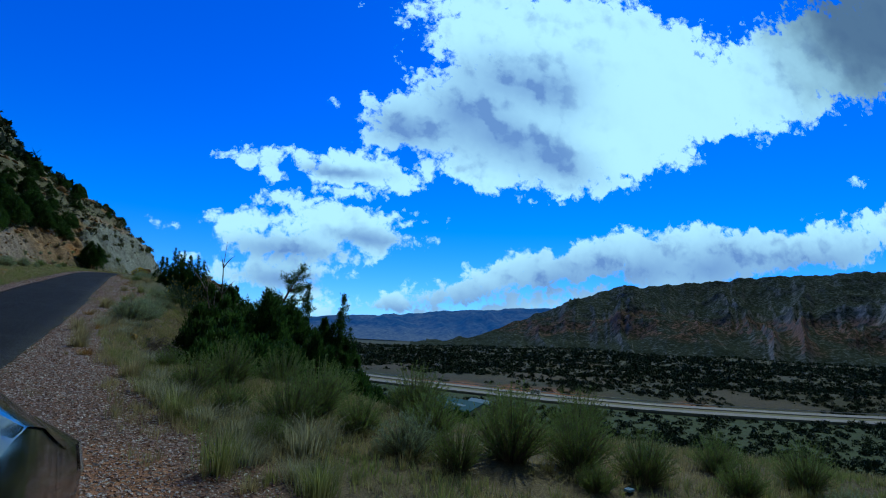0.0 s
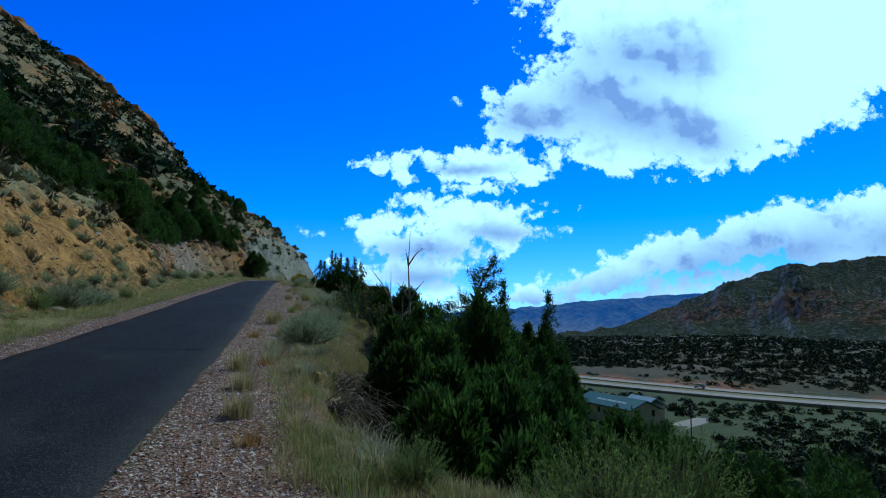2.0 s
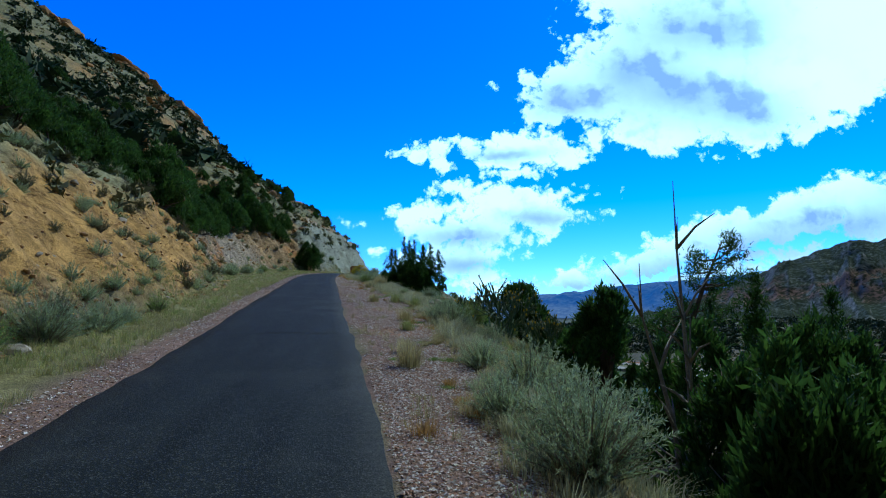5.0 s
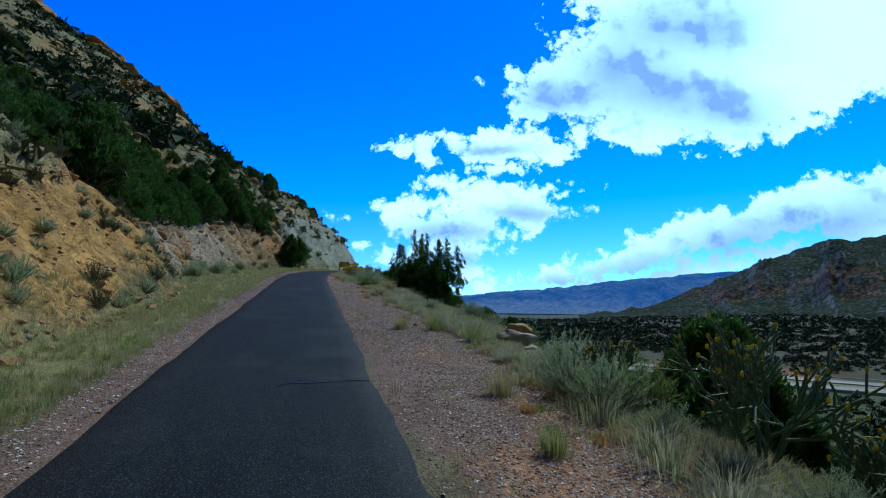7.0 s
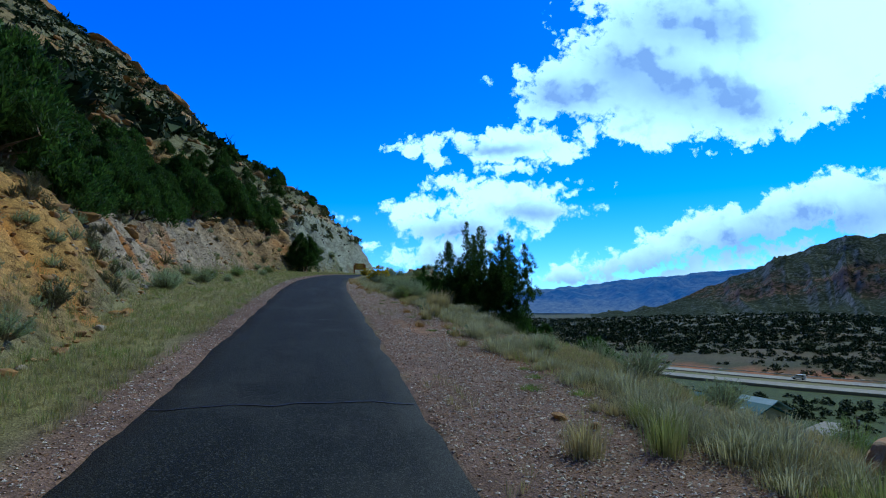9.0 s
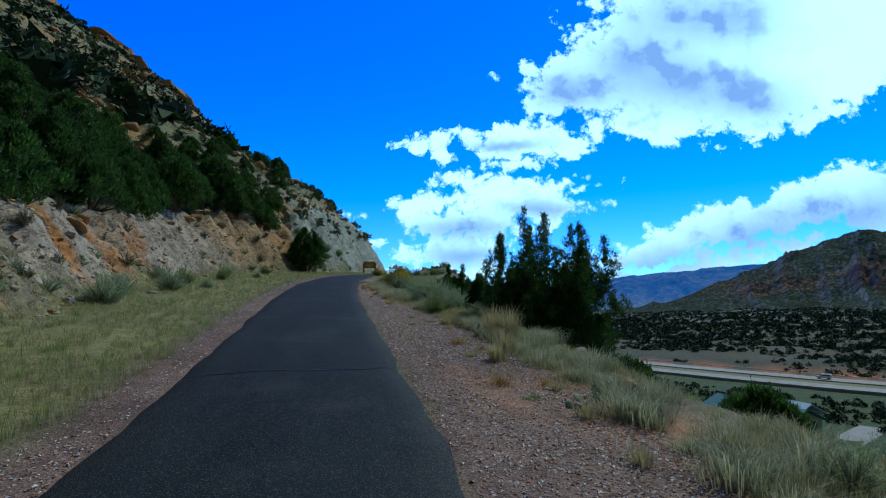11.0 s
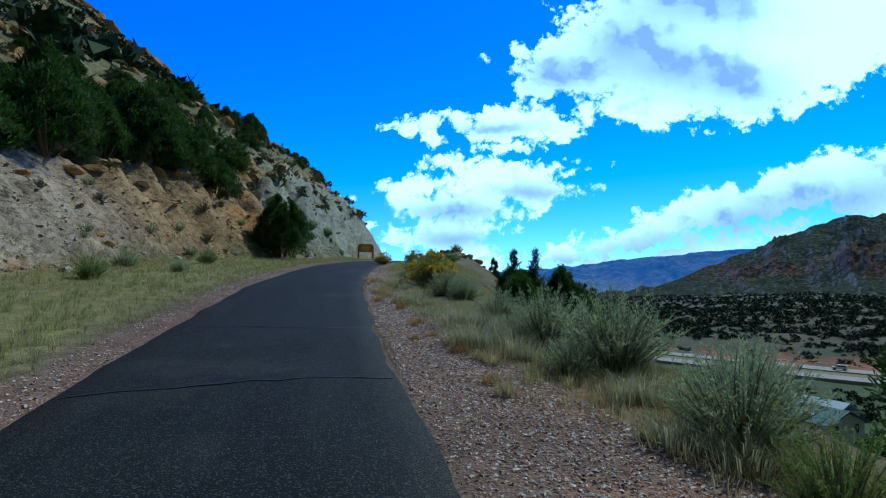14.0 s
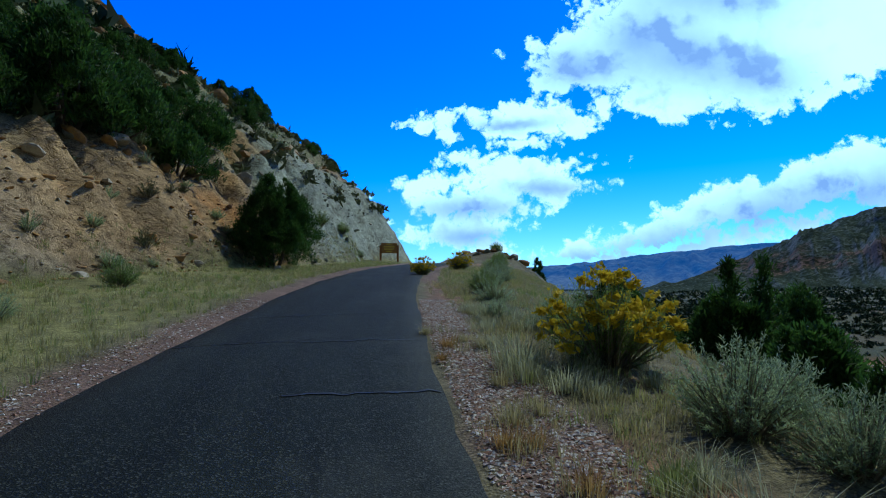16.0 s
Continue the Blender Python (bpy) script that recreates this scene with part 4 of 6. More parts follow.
# the tree beside the road that stands before the sky, and the others along the drop
big = juniper(np.random.default_rng(3), 5.35, 4.8, 12, 22000, 0.11, "tall dark juniper with several spires beside the shoulder", 11)
big.matrix_basis = pose(*at(5.0, 58.7, -0.2), 0, 0, 40)


def placed(tree, x, y, turn=0.0, sink=0.15):
    deeper = float(scarp(np.array(x - float(lip_x(y))), np.array(float(y))))
    tall = max((max(v.co.z for v in c.data.vertices) for c in tree.children if c.type == "MESH"), default=1.0)
    tree.matrix_basis = pose(*at(x, y, -sink), 0, 0, turn) @ Matrix.Diagonal((1 + 0.4 * deeper / tall, 1 + 0.4 * deeper / tall, 1 + deeper / tall, 1))
    return tree


tall = np.random.default_rng(21)
DROP = "dark juniper on the slope below the road"
# trees that rise out of the drop beside the verge
placed(juniper(tall, 6.2, 3.9, 8, 8000, 0.15, "dark pointed juniper on the slope below the road", 2), 10.7, 27.4, 10)
placed(juniper(tall, 4.6, 4.4, 8, 4200, 0.17, DROP), 7.6, 24.5, 60)
placed(juniper(tall, 4.2, 3.8, 7, 3600, 0.17, DROP), 6.0, 21.2, 130)
placed(juniper(tall, 2.3, 2.6, 7, 2600, 0.16, DROP), 5.6, 17.0, 200)
placed(juniper(tall, 3.0, 3.2, 7, 3000, 0.17, DROP), 9.0, 19.0, 260)
placed(juniper(tall, 3.2, 3.4, 7, 3000, 0.17, DROP), 13.0, 20.5, 300)
placed(juniper(tall, 2.3, 1.9, 5, 2400, 0.15, DROP), 5.2, 32.6, 20)
placed(juniper(tall, 2.6, 2.2, 5, 2400, 0.15, DROP), 5.6, 28.0, 90)
placed(juniper(tall, 1.8, 1.6, 5, 1600, 0.15, DROP), 6.8, 33.0, 150)
placed(juniper(tall, 2.0, 2.0, 6, 2000, 0.16, DROP), 9.5, 36.5, 75)
placed(juniper(tall, 4.5, 3.9, 9, 5200, 0.14, DROP), 9.4, 79.5, 75)
placed(juniper(tall, 3.9, 3.4, 9, 4800, 0.14, DROP), 7.2, 77.3, 15)
placed(juniper(tall, 2.7, 2.2, 7, 2600, 0.14, DROP, 2), 5.2, 76.4, 215)
placed(juniper(tall, 1.8, 1.5, 5, 2000, 0.14, DROP), 4.3, 73.6, 315)
placed(juniper(tall, 1.5, 1.1, 4, 1500, 0.13, DROP), 3.7, 71.8, 15)
placed(juniper(tall, 1.5, 2.0, 6, 1600, 0.13, DROP), 7.0, 51.5, 15)
placed(juniper(tall, 1.8, 2.4, 6, 1800, 0.14, DROP), 9.0, 54.5, 85)
placed(juniper(tall, 4.2, 2.2, 4, 1500, 0.2, "small dark juniper beyond the rocky mound"), 19.6, 129.6, 5)
placed(juniper(tall, 3.2, 2.6, 5, 1800, 0.16, DROP), 9.0, 88.0, 5)
placed(juniper(tall, 3.0, 2.6, 5, 1800, 0.16, DROP), 11.0, 93.0, 45)
placed(juniper(tall, 4.8, 4.6, 14, 11000, 0.13, "dense rounded juniper at the foot of the rock bank"), -5.0, 91.6, 45)
for x, y, h, w in ((4.7, 19.6, 2.3, 2.0), (5.4, 18.2, 2.4, 2.2), (4.9, 22.4, 2.6, 2.2), (5.8, 25.2, 3.0, 2.4), (6.6, 19.4, 2.8, 2.4), (7.4, 17.4, 2.6, 2.4), (6.4, 15.2, 2.0, 2.2), (7.8, 15.4, 2.2, 2.4), (8.6, 22.4, 3.6, 2.6)):
    placed(juniper(tall, h, w, 6, 2200, 0.15, DROP), x, y, 40 * x)
for x, y, h, w in ((3.9, 15.5, 1.3, 1.6), (4.4, 17.2, 1.7, 1.8), (5.0, 16.1, 1.8, 2.0), (4.7, 14.3, 1.3, 1.7), (5.7, 14.9, 1.9, 2.0), (6.3, 13.5, 1.6, 2.0), (3.9, 19.0, 1.5, 1.6), (4.3, 21.0, 1.8, 1.8), (9.9, 18.7, 2.4, 2.4), (12.0, 19.7, 4.0, 3.0), (14.0, 20.6, 4.8, 3.4), (13.2, 18.6, 4.4, 3.0), (18.4, 22.0, 7.6, 4.4), (16.4, 20.4, 6.4, 3.8), (17.6, 18.4, 6.0, 3.8), (9.1, 16.9, 2.4, 2.4), (10.8, 16.2, 2.8, 2.6), (7.8, 37.7, 2.5, 2.0), (8.4, 39.7, 1.0, 1.4), (6.9, 56.9, 1.2, 2.2), (6.6, 19.9, 1.9, 2.2), (12.7, 22.4, 4.6, 3.2), (15.4, 15.6, 4.6, 3.4)):
    placed(juniper(tall, h, w, 8, 2600, 0.15, DROP), x, y, 50 * x)
slope_rng = np.random.default_rng(77)
for k in range(46):
    y = slope_rng.uniform(5, 150)
    x = float(lip_x(y)) + slope_rng.uniform(7.5, 42) + (4 if 30 < y < 56 else 0)
    plant(TREES[k % 4], x, y, slope_rng.uniform(0.7, 1.15), slope_rng.uniform(0, 360), 0.2, "junipers on the slope below the road")


def pine_sapling():
    """The leaning open tree with tufts of needles at its branch ends."""
    r = np.random.default_rng(5)
    root = new("pinyon_tree")
    spine = [(0, 0, 0), (0.25, 0, 1.4), (0.65, 0.1, 2.8), (1.15, 0.1, 4.0), (1.7, 0.1, 5.1)]
    lines = [(spine, [0.11, 0.09, 0.07, 0.045, 0.015])]
    V, F = [], []
    for k in range(30):
        t = r.uniform(0.35, 1.0)
        i = min(int(t * 4), 3)
        p = Vector(spine[i]).lerp(Vector(spine[i + 1]), t * 4 - i)
        a = r.uniform(0, 2 * math.pi)
        ln = r.uniform(0.5, 1.25) * (1.25 - 0.6 * t)
        q = p + Vector((math.cos(a) * ln, math.sin(a) * ln, r.uniform(0.0, 0.5) * ln))
        m = p.lerp(q, 0.55) + Vector((0, 0, -0.06))
        lines.append(([p, m, q], [0.028, 0.018, 0.006]))
        for c in (q, m, p.lerp(q, 0.8), q + Vector((r.normal(0, .15), r.normal(0, .15), 0.1))):
            d = r.normal(0, 1, (46, 3)) + np.array([0, 0, 0.5])
            d /= np.linalg.norm(d, axis=1)[:, None]
            o = np.array(c) + r.normal(0, 0.09, (46, 3))
            s = np.cross(d, r.normal(0, 1, (46, 3)))
            s /= np.linalg.norm(s, axis=1)[:, None]
            V.append(np.stack([o - s * 0.014, o + s * 0.014, o + d * r.uniform(0.09, 0.19, (46, 1))], 1).reshape(-1, 3))
    V = np.concatenate(V)
    tubes("trunk", lines, BARK, root, 6)
    tagged(mesh_object("crown", V, np.arange(len(V)).reshape(-1, 3), JUNIPER, root), kind="stuff")
    return tagged(root, "leaning open pinyon with needle tufts on the slope", "tree")


placed(pine_sapling(), 7.6, 28.8, 0)


def dead_tree():
    """A bare grey snag and the fan of dead branches under it."""
    r = np.random.default_rng(15)
    root = new("dead_tree")
    lines = []
    for k in range(4):
        h = (4.2, 3.2, 2.6, 2.0)[k]
        a = k * 1.9
        pts = [(0.1 * math.cos(a), 0.1 * math.sin(a), -0.2)]
        for i in range(1, 6):
            pts.append((0.10 * i * math.cos(a) * (0.4 if k == 0 else 1.2) + r.normal(0, 0.06), 0.12 * i * math.sin(a) + r.normal(0, 0.06), h * i / 5))
        lines.append((pts, [0.06, 0.048, 0.037, 0.027, 0.016, 0.005]))
        for i in range(2, 5):
            for _ in range(2):
                p = Vector(pts[i])
                b = r.uniform(0, 6.28)
                ln = r.uniform(0.2, 0.6)
                q = p + Vector((math.cos(b) * ln, math.sin(b) * ln, ln * r.uniform(0.4, 1.3)))
                lines.append(([p, p.lerp(q, 0.5) + Vector((0, 0, 0.05)), q], [0.024, 0.015, 0.005]))
    tubes("trunk", lines, DEADWOOD, root, 5)
    fan = []
    for k in range(70):
        a = r.uniform(0, 2 * math.pi)
        ln = r.uniform(0.7, 1.9)
        p = Vector((r.normal(0, 0.15) - 0.4, r.normal(0, 0.15) - 0.5, 0.8))
        q = p + Vector((math.cos(a) * ln * 0.7, math.sin(a) * ln * 0.7, r.uniform(-0.9, 0.5)))
        fan.append(([p, p.lerp(q, 0.5) + Vector((r.normal(0, .08), r.normal(0, .08), 0.18)), q], [0.016, 0.011, 0.004]))
    tagged(tubes("deadwood", fan, DEADWOOD, root, 4), kind="stuff")
    return tagged(root, "bare grey dead tree with a fan of broken branches", "dead tree")


placed(dead_tree(), 4.9, 24.0, 30, 0.0)


def dead_bush(x, y, seed, reach, many):
    """A mat of fine grey dead branches that spills over the edge of the drop."""
    r = np.random.default_rng(seed)
    root = new("dead_bush")
    fans = [[], []]
    for k in range(many):
        a = r.uniform(-1.9, 1.9)
        ln = reach * r.uniform(0.45, 1.05)
        p = Vector((r.normal(0, 0.10), r.normal(0, 0.16), r.uniform(0.0, 0.15)))
        q = p + Vector((math.cos(a) * ln, math.sin(a) * ln * 0.8, r.uniform(-0.75, 0.1) * ln))
        m = p.lerp(q, 0.5) + Vector((r.normal(0, 0.05), r.normal(0, 0.05), 0.22 * ln))
        w = r.uniform(0.006, 0.014)
        fans[0].append(([p, m, q], [w, w * 0.7, w * 0.25]))
        for j in range(3):
            o = m.lerp(q, r.uniform(0.0, 0.8))
            e = o + Vector(r.normal(0, 0.12, 3)) + (q - m) * 0.25
            fans[1].append(([o, o.lerp(e, 0.5) + Vector((0, 0, 0.02)), e], [w * 0.45, w * 0.3, w * 0.12]))
    limb = tagged(tubes("limb", fans[0], DEADWOOD, root, 4), kind="stuff")
    tagged(tubes("twig", fans[1], DEADWOOD, limb, 3), kind="stuff")
    root.matrix_basis = pose(*at(x, y, 0.02), 0, 0, 0)
    return tagged(root, "grey dead bush spilling over the broken edge", "dead bush")


dead_bush(2.45, 17.0, 61, 1.3, 90)
dead_bush(2.6, 18.6, 62, 1.1, 60)
dead_bush(2.55, 15.3, 63, 0.8, 40)


def shrub(r, height, width, stems, leaf, mat, name, label, flowers=0, upright=0.6, category="shrub"):
    """A bush of thin upright stems with small leaves all along them, and flower heads where it blooms."""
    root = new(name)
    a, t = r.uniform(0, 2 * np.pi, stems), r.uniform(0, 1, stems) ** 0.6
    tipx, tipy = np.cos(a) * t * width / 2, np.sin(a) * t * width / 2
    tipz = height * np.sqrt(np.maximum(1 - (t * 0.85) ** 2, 0.05)) * r.uniform(0.42, 1.12, stems)
    tip = np.stack([tipx, tipy, tipz], 1)
    foot = np.stack([tipx, tipy, np.zeros(stems)], 1) * (0.28 * (1 - upright) + 0.12)
    mid = (foot + tip) / 2 + np.stack([tipx, tipy, np.zeros(stems)], 1) * -0.12 + r.normal(0, 0.03 * width, (stems, 3))

    def along(u):
        u = u[:, None]
        return foot * (1 - u) ** 2 + 2 * mid * u * (1 - u) + tip * u ** 2
    # stems: flat crossed strips
    V, F = [], []
    w = 0.006 * (0.6 + width)
    side = np.cross(tip - foot, r.normal(0, 1, (stems, 3)))
    side /= np.linalg.norm(side, axis=1)[:, None]
    ring = [along(np.full(stems, u)) for u in (0, 0.35, 0.7, 1.0)]
    sv = np.stack([ring[0] - side * w, ring[0] + side * w, ring[1] - side * w * .8, ring[1] + side * w * .8, ring[2] - side * w * .5, ring[2] + side * w * .5, ring[3]], 1)
    base = np.arange(stems)[:, None] * 7
    sf = np.concatenate([base + np.array([[0, 1, 3]]), base + np.array([[0, 3, 2]]), base + np.array([[2, 3, 5]]), base + np.array([[2, 5, 4]]), base + np.array([[4, 5, 6]])])
    tagged(mesh_object("stem", sv.reshape(-1, 3), sf, STEM, root), kind="stuff")
    k = 72
    u = r.uniform(0.25, 1.04, stems * k) ** 0.85
    idx = np.repeat(np.arange(stems), k)
    uu = u[:, None]
    o = foot[idx] * (1 - uu) ** 2 + 2 * mid[idx] * uu * (1 - uu) + tip[idx] * uu ** 2
    d = (tip - foot)[idx] / (np.linalg.norm((tip - foot)[idx], axis=1)[:, None]) * 0.9 + r.normal(0, 0.55, (stems * k, 3))
    d /= np.linalg.norm(d, axis=1)[:, None]
    s = np.cross(d, r.normal(0, 1, (stems * k, 3)))
    s /= np.linalg.norm(s, axis=1)[:, None]
    ln = 0.56 * leaf * r.uniform(0.6, 1.3, (stems * k, 1))
    lv = np.stack([o - s * ln * 0.04, o + d * ln * 0.5 + s * ln * 0.085, o + d * ln, o + d * ln * 0.5 - s * ln * 0.085], 1)
    tagged(mesh_object("foliage", lv.reshape(-1, 3), np.arange(stems * k * 4).reshape(-1, 4), mat, root), kind="stuff")
    if flowers:
        top = r.choice(np.argsort(-tipz)[:max(flowers * 2, 8)], flowers)
        n = 22
        c = np.repeat(tip[top], n, 0) + r.normal(0, 1, (flowers * n, 3)) * np.array([0.035, 0.035, 0.02])
        d = r.normal(0, 1, (flowers * n, 3)) * 0.02
        e = r.normal(0, 1, (flowers * n, 3)) * 0.02
        mesh_object("bloom", np.stack([c - d, c + e, c + d, c - e], 1).reshape(-1, 3), np.arange(flowers * n * 4).reshape(-1, 4), FLOWER, root)["kind"] = "stuff"
    return tagged(root, label, category)


sr = np.random.default_rng(31)
SAGES = [shrub(sr, 0.75, 1.3, 170, 0.085, SAGE, "sagebrush", "grey-green sagebrush on the dry verge"),
         shrub(sr, 0.6, 1.0, 140, 0.075, SAGE, "sagebrush", "grey-green sagebrush on the dry verge"),
         shrub(sr, 0.9, 1.5, 210, 0.09, SAGE, "sagebrush", "grey-green sagebrush on the dry verge")]
BRUSHES = [shrub(sr, 1.15, 1.5, 240, 0.085, BRUSH, "rabbitbrush", "green upright rabbitbrush on the dry verge", upright=0.8),
           shrub(sr, 0.9, 1.2, 210, 0.08, BRUSH, "rabbitbrush", "green upright rabbitbrush on the dry verge", upright=0.8)]
YELLOW = shrub(sr, 1.1, 1.6, 260, 0.08, BRUSH, "rabbitbrush", "tall rabbitbrush with yellow flower heads", 150, 0.7)
SMALL = [shrub(sr, 0.32, 0.5, 46, 0.06, SAGE, "sagebrush", "low grey-green scrub on the rocky slope"),
         shrub(sr, 0.38, 0.45, 46, 0.06, DULL, "scrub_plant", "low green scrub on the rocky slope")]
used = {}


def bush(kind, x, y, size=1.0, turn=None, sink=0.06, group=""):
    """The first of a kind is the built one, the next ones its copies."""
    turn = sr.uniform(0, 360) if turn is None else turn
    m = pose(*at(x, y, -sink), 0, 0, turn) @ Matrix.Diagonal((size, size, size, 1))
    if kind.name not in used:
        used[kind.name] = True
        kind.matrix_basis = m
        ob = kind
    else:
        ob = copy_thing(kind, Matrix.Identity(4))
        ob.matrix_basis = m
    if group:
        ob["group"] = group
    return ob


def verge_plants():
    g = "bushes along the verge"
    B, C, S = BRUSHES[0], BRUSHES[1], SAGES
    # beside the turnout at the start
    for kind, x, y, s in ((B, 4.3, 8.2, 0.9), (C, 3.6, 8.9, 0.8), (B, 4.9, 9.0, 1.0), (S[0], 5.5, 6.9, 1.0), (B, 6.9, 6.6, 1.15), (B, 7.7, 6.2, 1.0), (C, 6.2, 7.6, 1.1), (C, 5.2, 7.9, 0.9),
                          (C, 9.4, 5.0, 0.8), (B, 11.6, 3.6, 0.9), (C, 12.3, 2.2, 0.9), (S[1], 10.3, 4.2, 0.8), (B, 4.9, 11.6, 1.1), (B, 4.2, 12.6, 1.0), (C, 5.6, 10.4, 1.0), (B, 6.8, 9.4, 1.1), (C, 7.9, 8.2, 1.0),
                          (B, 8.8, 7.4, 1.0), (C, 3.9, 7.4, 0.6), (B, 5.9, 6.3, 0.7), (C, 7.3, 5.4, 0.6), (B, 8.3, 5.6, 0.8), (S[1], 9.0, 6.2, 0.8), (C, 10.0, 5.8, 0.9), (B, 10.8, 5.0, 0.8), (C, 13.0, 3.4, 0.9), (B, 14.0, 1.6, 1.0), (B, 3.2, 10.2, 0.8), (B, 3.8, 10.9, 1.0), (C, 2.9, 12.4, 0.7), (B, 6.0, 13.6, 1.0), (C, 7.4, 12.0, 1.0), (B, 9.2, 10.0, 1.1), (C, 3.5, 14.2, 0.8)):
        bush(kind, x, y, s * 0.76, group=g)
    # along the lip of the drop
    for kind, x, y, s in ((S[2], 1.95, 20.9, 0.95), (S[0], 2.3, 22.0, 1.0), (S[1], 1.7, 22.6, 0.9), (S[2], 2.5, 24.0, 0.9), (S[1], 2.2, 25.6, 0.9), (S[0], 3.1, 30.9, 0.6), (S[2], 2.9, 32.0, 0.85), (S[0], 2.8, 32.8, 0.95),
                          (C, 3.6, 32.2, 0.9), (S[2], 3.3, 34.0, 0.9), (S[1], 3.6, 35.2, 0.8), (C, 4.2, 34.6, 0.8), (S[2], 3.2, 28.8, 0.55), (C, 4.4, 31.6, 0.7), (C, 4.8, 40.2, 0.7), (S[1], 4.2, 41.6, 0.8), (S[0], 4.0, 43.4, 0.8),
                          (S[1], 3.0, 45.6, 0.7), (S[0], 4.6, 46.4, 0.9), (S[1], 2.4, 57.6, 0.9), (S[0], 2.4, 61.0, 1.0), (S[2], 1.7, 60.2, 0.95), (C, 1.4, 59.0, 0.7), (S[1], 1.2, 62.5, 0.8), (S[2], 1.7, 64.6, 1.0), (S[2], 2.0, 62.9, 1.2),
                          (S[0], 1.5, 66.6, 0.9), (S[2], 1.4, 71.2, 0.85), (S[0], 1.7, 70.4, 0.8), (S[1], 2.1, 71.6, 0.9), (S[2], 1.6, 75.6, 0.8), (S[1], 0.9, 77.0, 0.7), (S[0], 1.5, 79.5, 0.8), (C, 1.8, 82.0, 0.8), (S[0], 2.6, 84.0, 0.9),
                          (C, 3.6, 88.0, 0.9), (S[2], 3.3, 86.0, 0.9), (C, 5.0, 93.0, 1.0), (S[1], 6.4, 97.0, 1.0), (C, 8.2, 104.0, 1.2), (C, 9.5, 109.0, 1.2), (S[0], 11.0, 114.0, 1.2), (C, 12.4, 121.0, 1.1), (C, 13.6, 125.0, 1.2)):
        bush(kind, x, y, s, group=g)
    for x, y, s in ((1.35, 73.4, 1.05), (1.2, 90.2, 0.7), (4.0, 96.5, 0.9)):
        ob = bush(YELLOW, x, y, s)
    # on the verge under the banks
    for kind, x, y, s in ((S[2], -5.3, 27.3, 1.0), (S[0], -5.0, 28.8, 0.9), (C, -5.5, 25.9, 0.8), (S[1], -5.1, 30.4, 0.8), (S[0], -5.9, 24.4, 1.0), (S[2], -5.4, 22.5, 0.9), (S[1], -4.9, 20.4, 0.9), (C, -5.2, 33.0, 0.6),
                          (S[2], -8.3, 58.6, 1.0), (S[0], -9.2, 62.0, 1.0), (S[2], -8.2, 64.2, 0.9), (C, -8.6, 67.6, 0.9), (S[1], -7.4, 66.4, 0.8), (S[0], -10.2, 69.0, 1.0), (C, -7.9, 72.0, 0.8), (S[1], -6.8, 76.0, 0.8), (S[0], -8.6, 76.5, 0.8),
                          (C, -7.0, 81.0, 0.8), (S[1], -5.3, 97.0, 0.9), (C, -3.6, 100.0, 1.0), (C, -2.4, 104.0, 0.9), (S[1], -1.2, 108.0, 0.9)):
        bush(kind, x, y, s, group=g)
    # scrub on the banks and the hill
    r = np.random.default_rng(41)
    for k in range(540):
        far = k % 3 == 2
        y = (r.uniform(18, 100) if k % 2 else r.uniform(20, 58)) if not far else r.uniform(30, 190)
        u = r.uniform(0.2, 7) if not far else r.uniform(6, 34)
        x = float(road_x(y) - ROAD_HALF - toe_x(y) - u)
        if 92 < y < 130 and u < 6:
            continue
        bush((SMALL[0], SMALL[1], SMALL[k % 2])[k % 3], x, y, r.uniform(0.7, 1.7) * (1.6 if far else 1), group="scrub on the hillside")


verge_plants()


def blades(spots, r, count, height, spread, width, lean=0.45):
    """Grass: for each tuft a fan of bent blades, as one set of triangles."""
    P = np.repeat(np.array(spots, float), count, 0)
    n = len(P)
    a = r.uniform(0, 2 * np.pi, n)
    d = np.stack([np.cos(a), np.sin(a), np.zeros(n)], 1)
    size = np.repeat(r.uniform(0.55, 1.25, len(spots)), count)[:, None]
    o = P + d * r.uniform(0, 1, (n, 1)) * spread * size
    h = height * size * r.uniform(0.5, 1.15, (n, 1))
    out = r.uniform(0.1, 1.0, (n, 1)) * lean * h
    up = np.array([[0, 0, 1.0]])
    m = o + up * h * 0.6 + d * out * 0.35
    t = o + up * h * (1 - 0.25 * lean) + d * out
    s = np.stack([-np.sin(a), np.cos(a), np.zeros(n)], 1) * width
    V = np.stack([o - s, o + s, m - s * 0.7, m + s * 0.7, t], 1).reshape(-1, 3)
    b = np.arange(n)[:, None] * 5
    F = np.concatenate([b + np.array([[0, 1, 3]]), b + np.array([[0, 3, 2]]), b + np.array([[2, 3, 4]])])
    return V, F


def on_ground(xs, ys, dz=-0.02):
    return np.stack([xs, ys, land(xs, ys) + dz], 1)


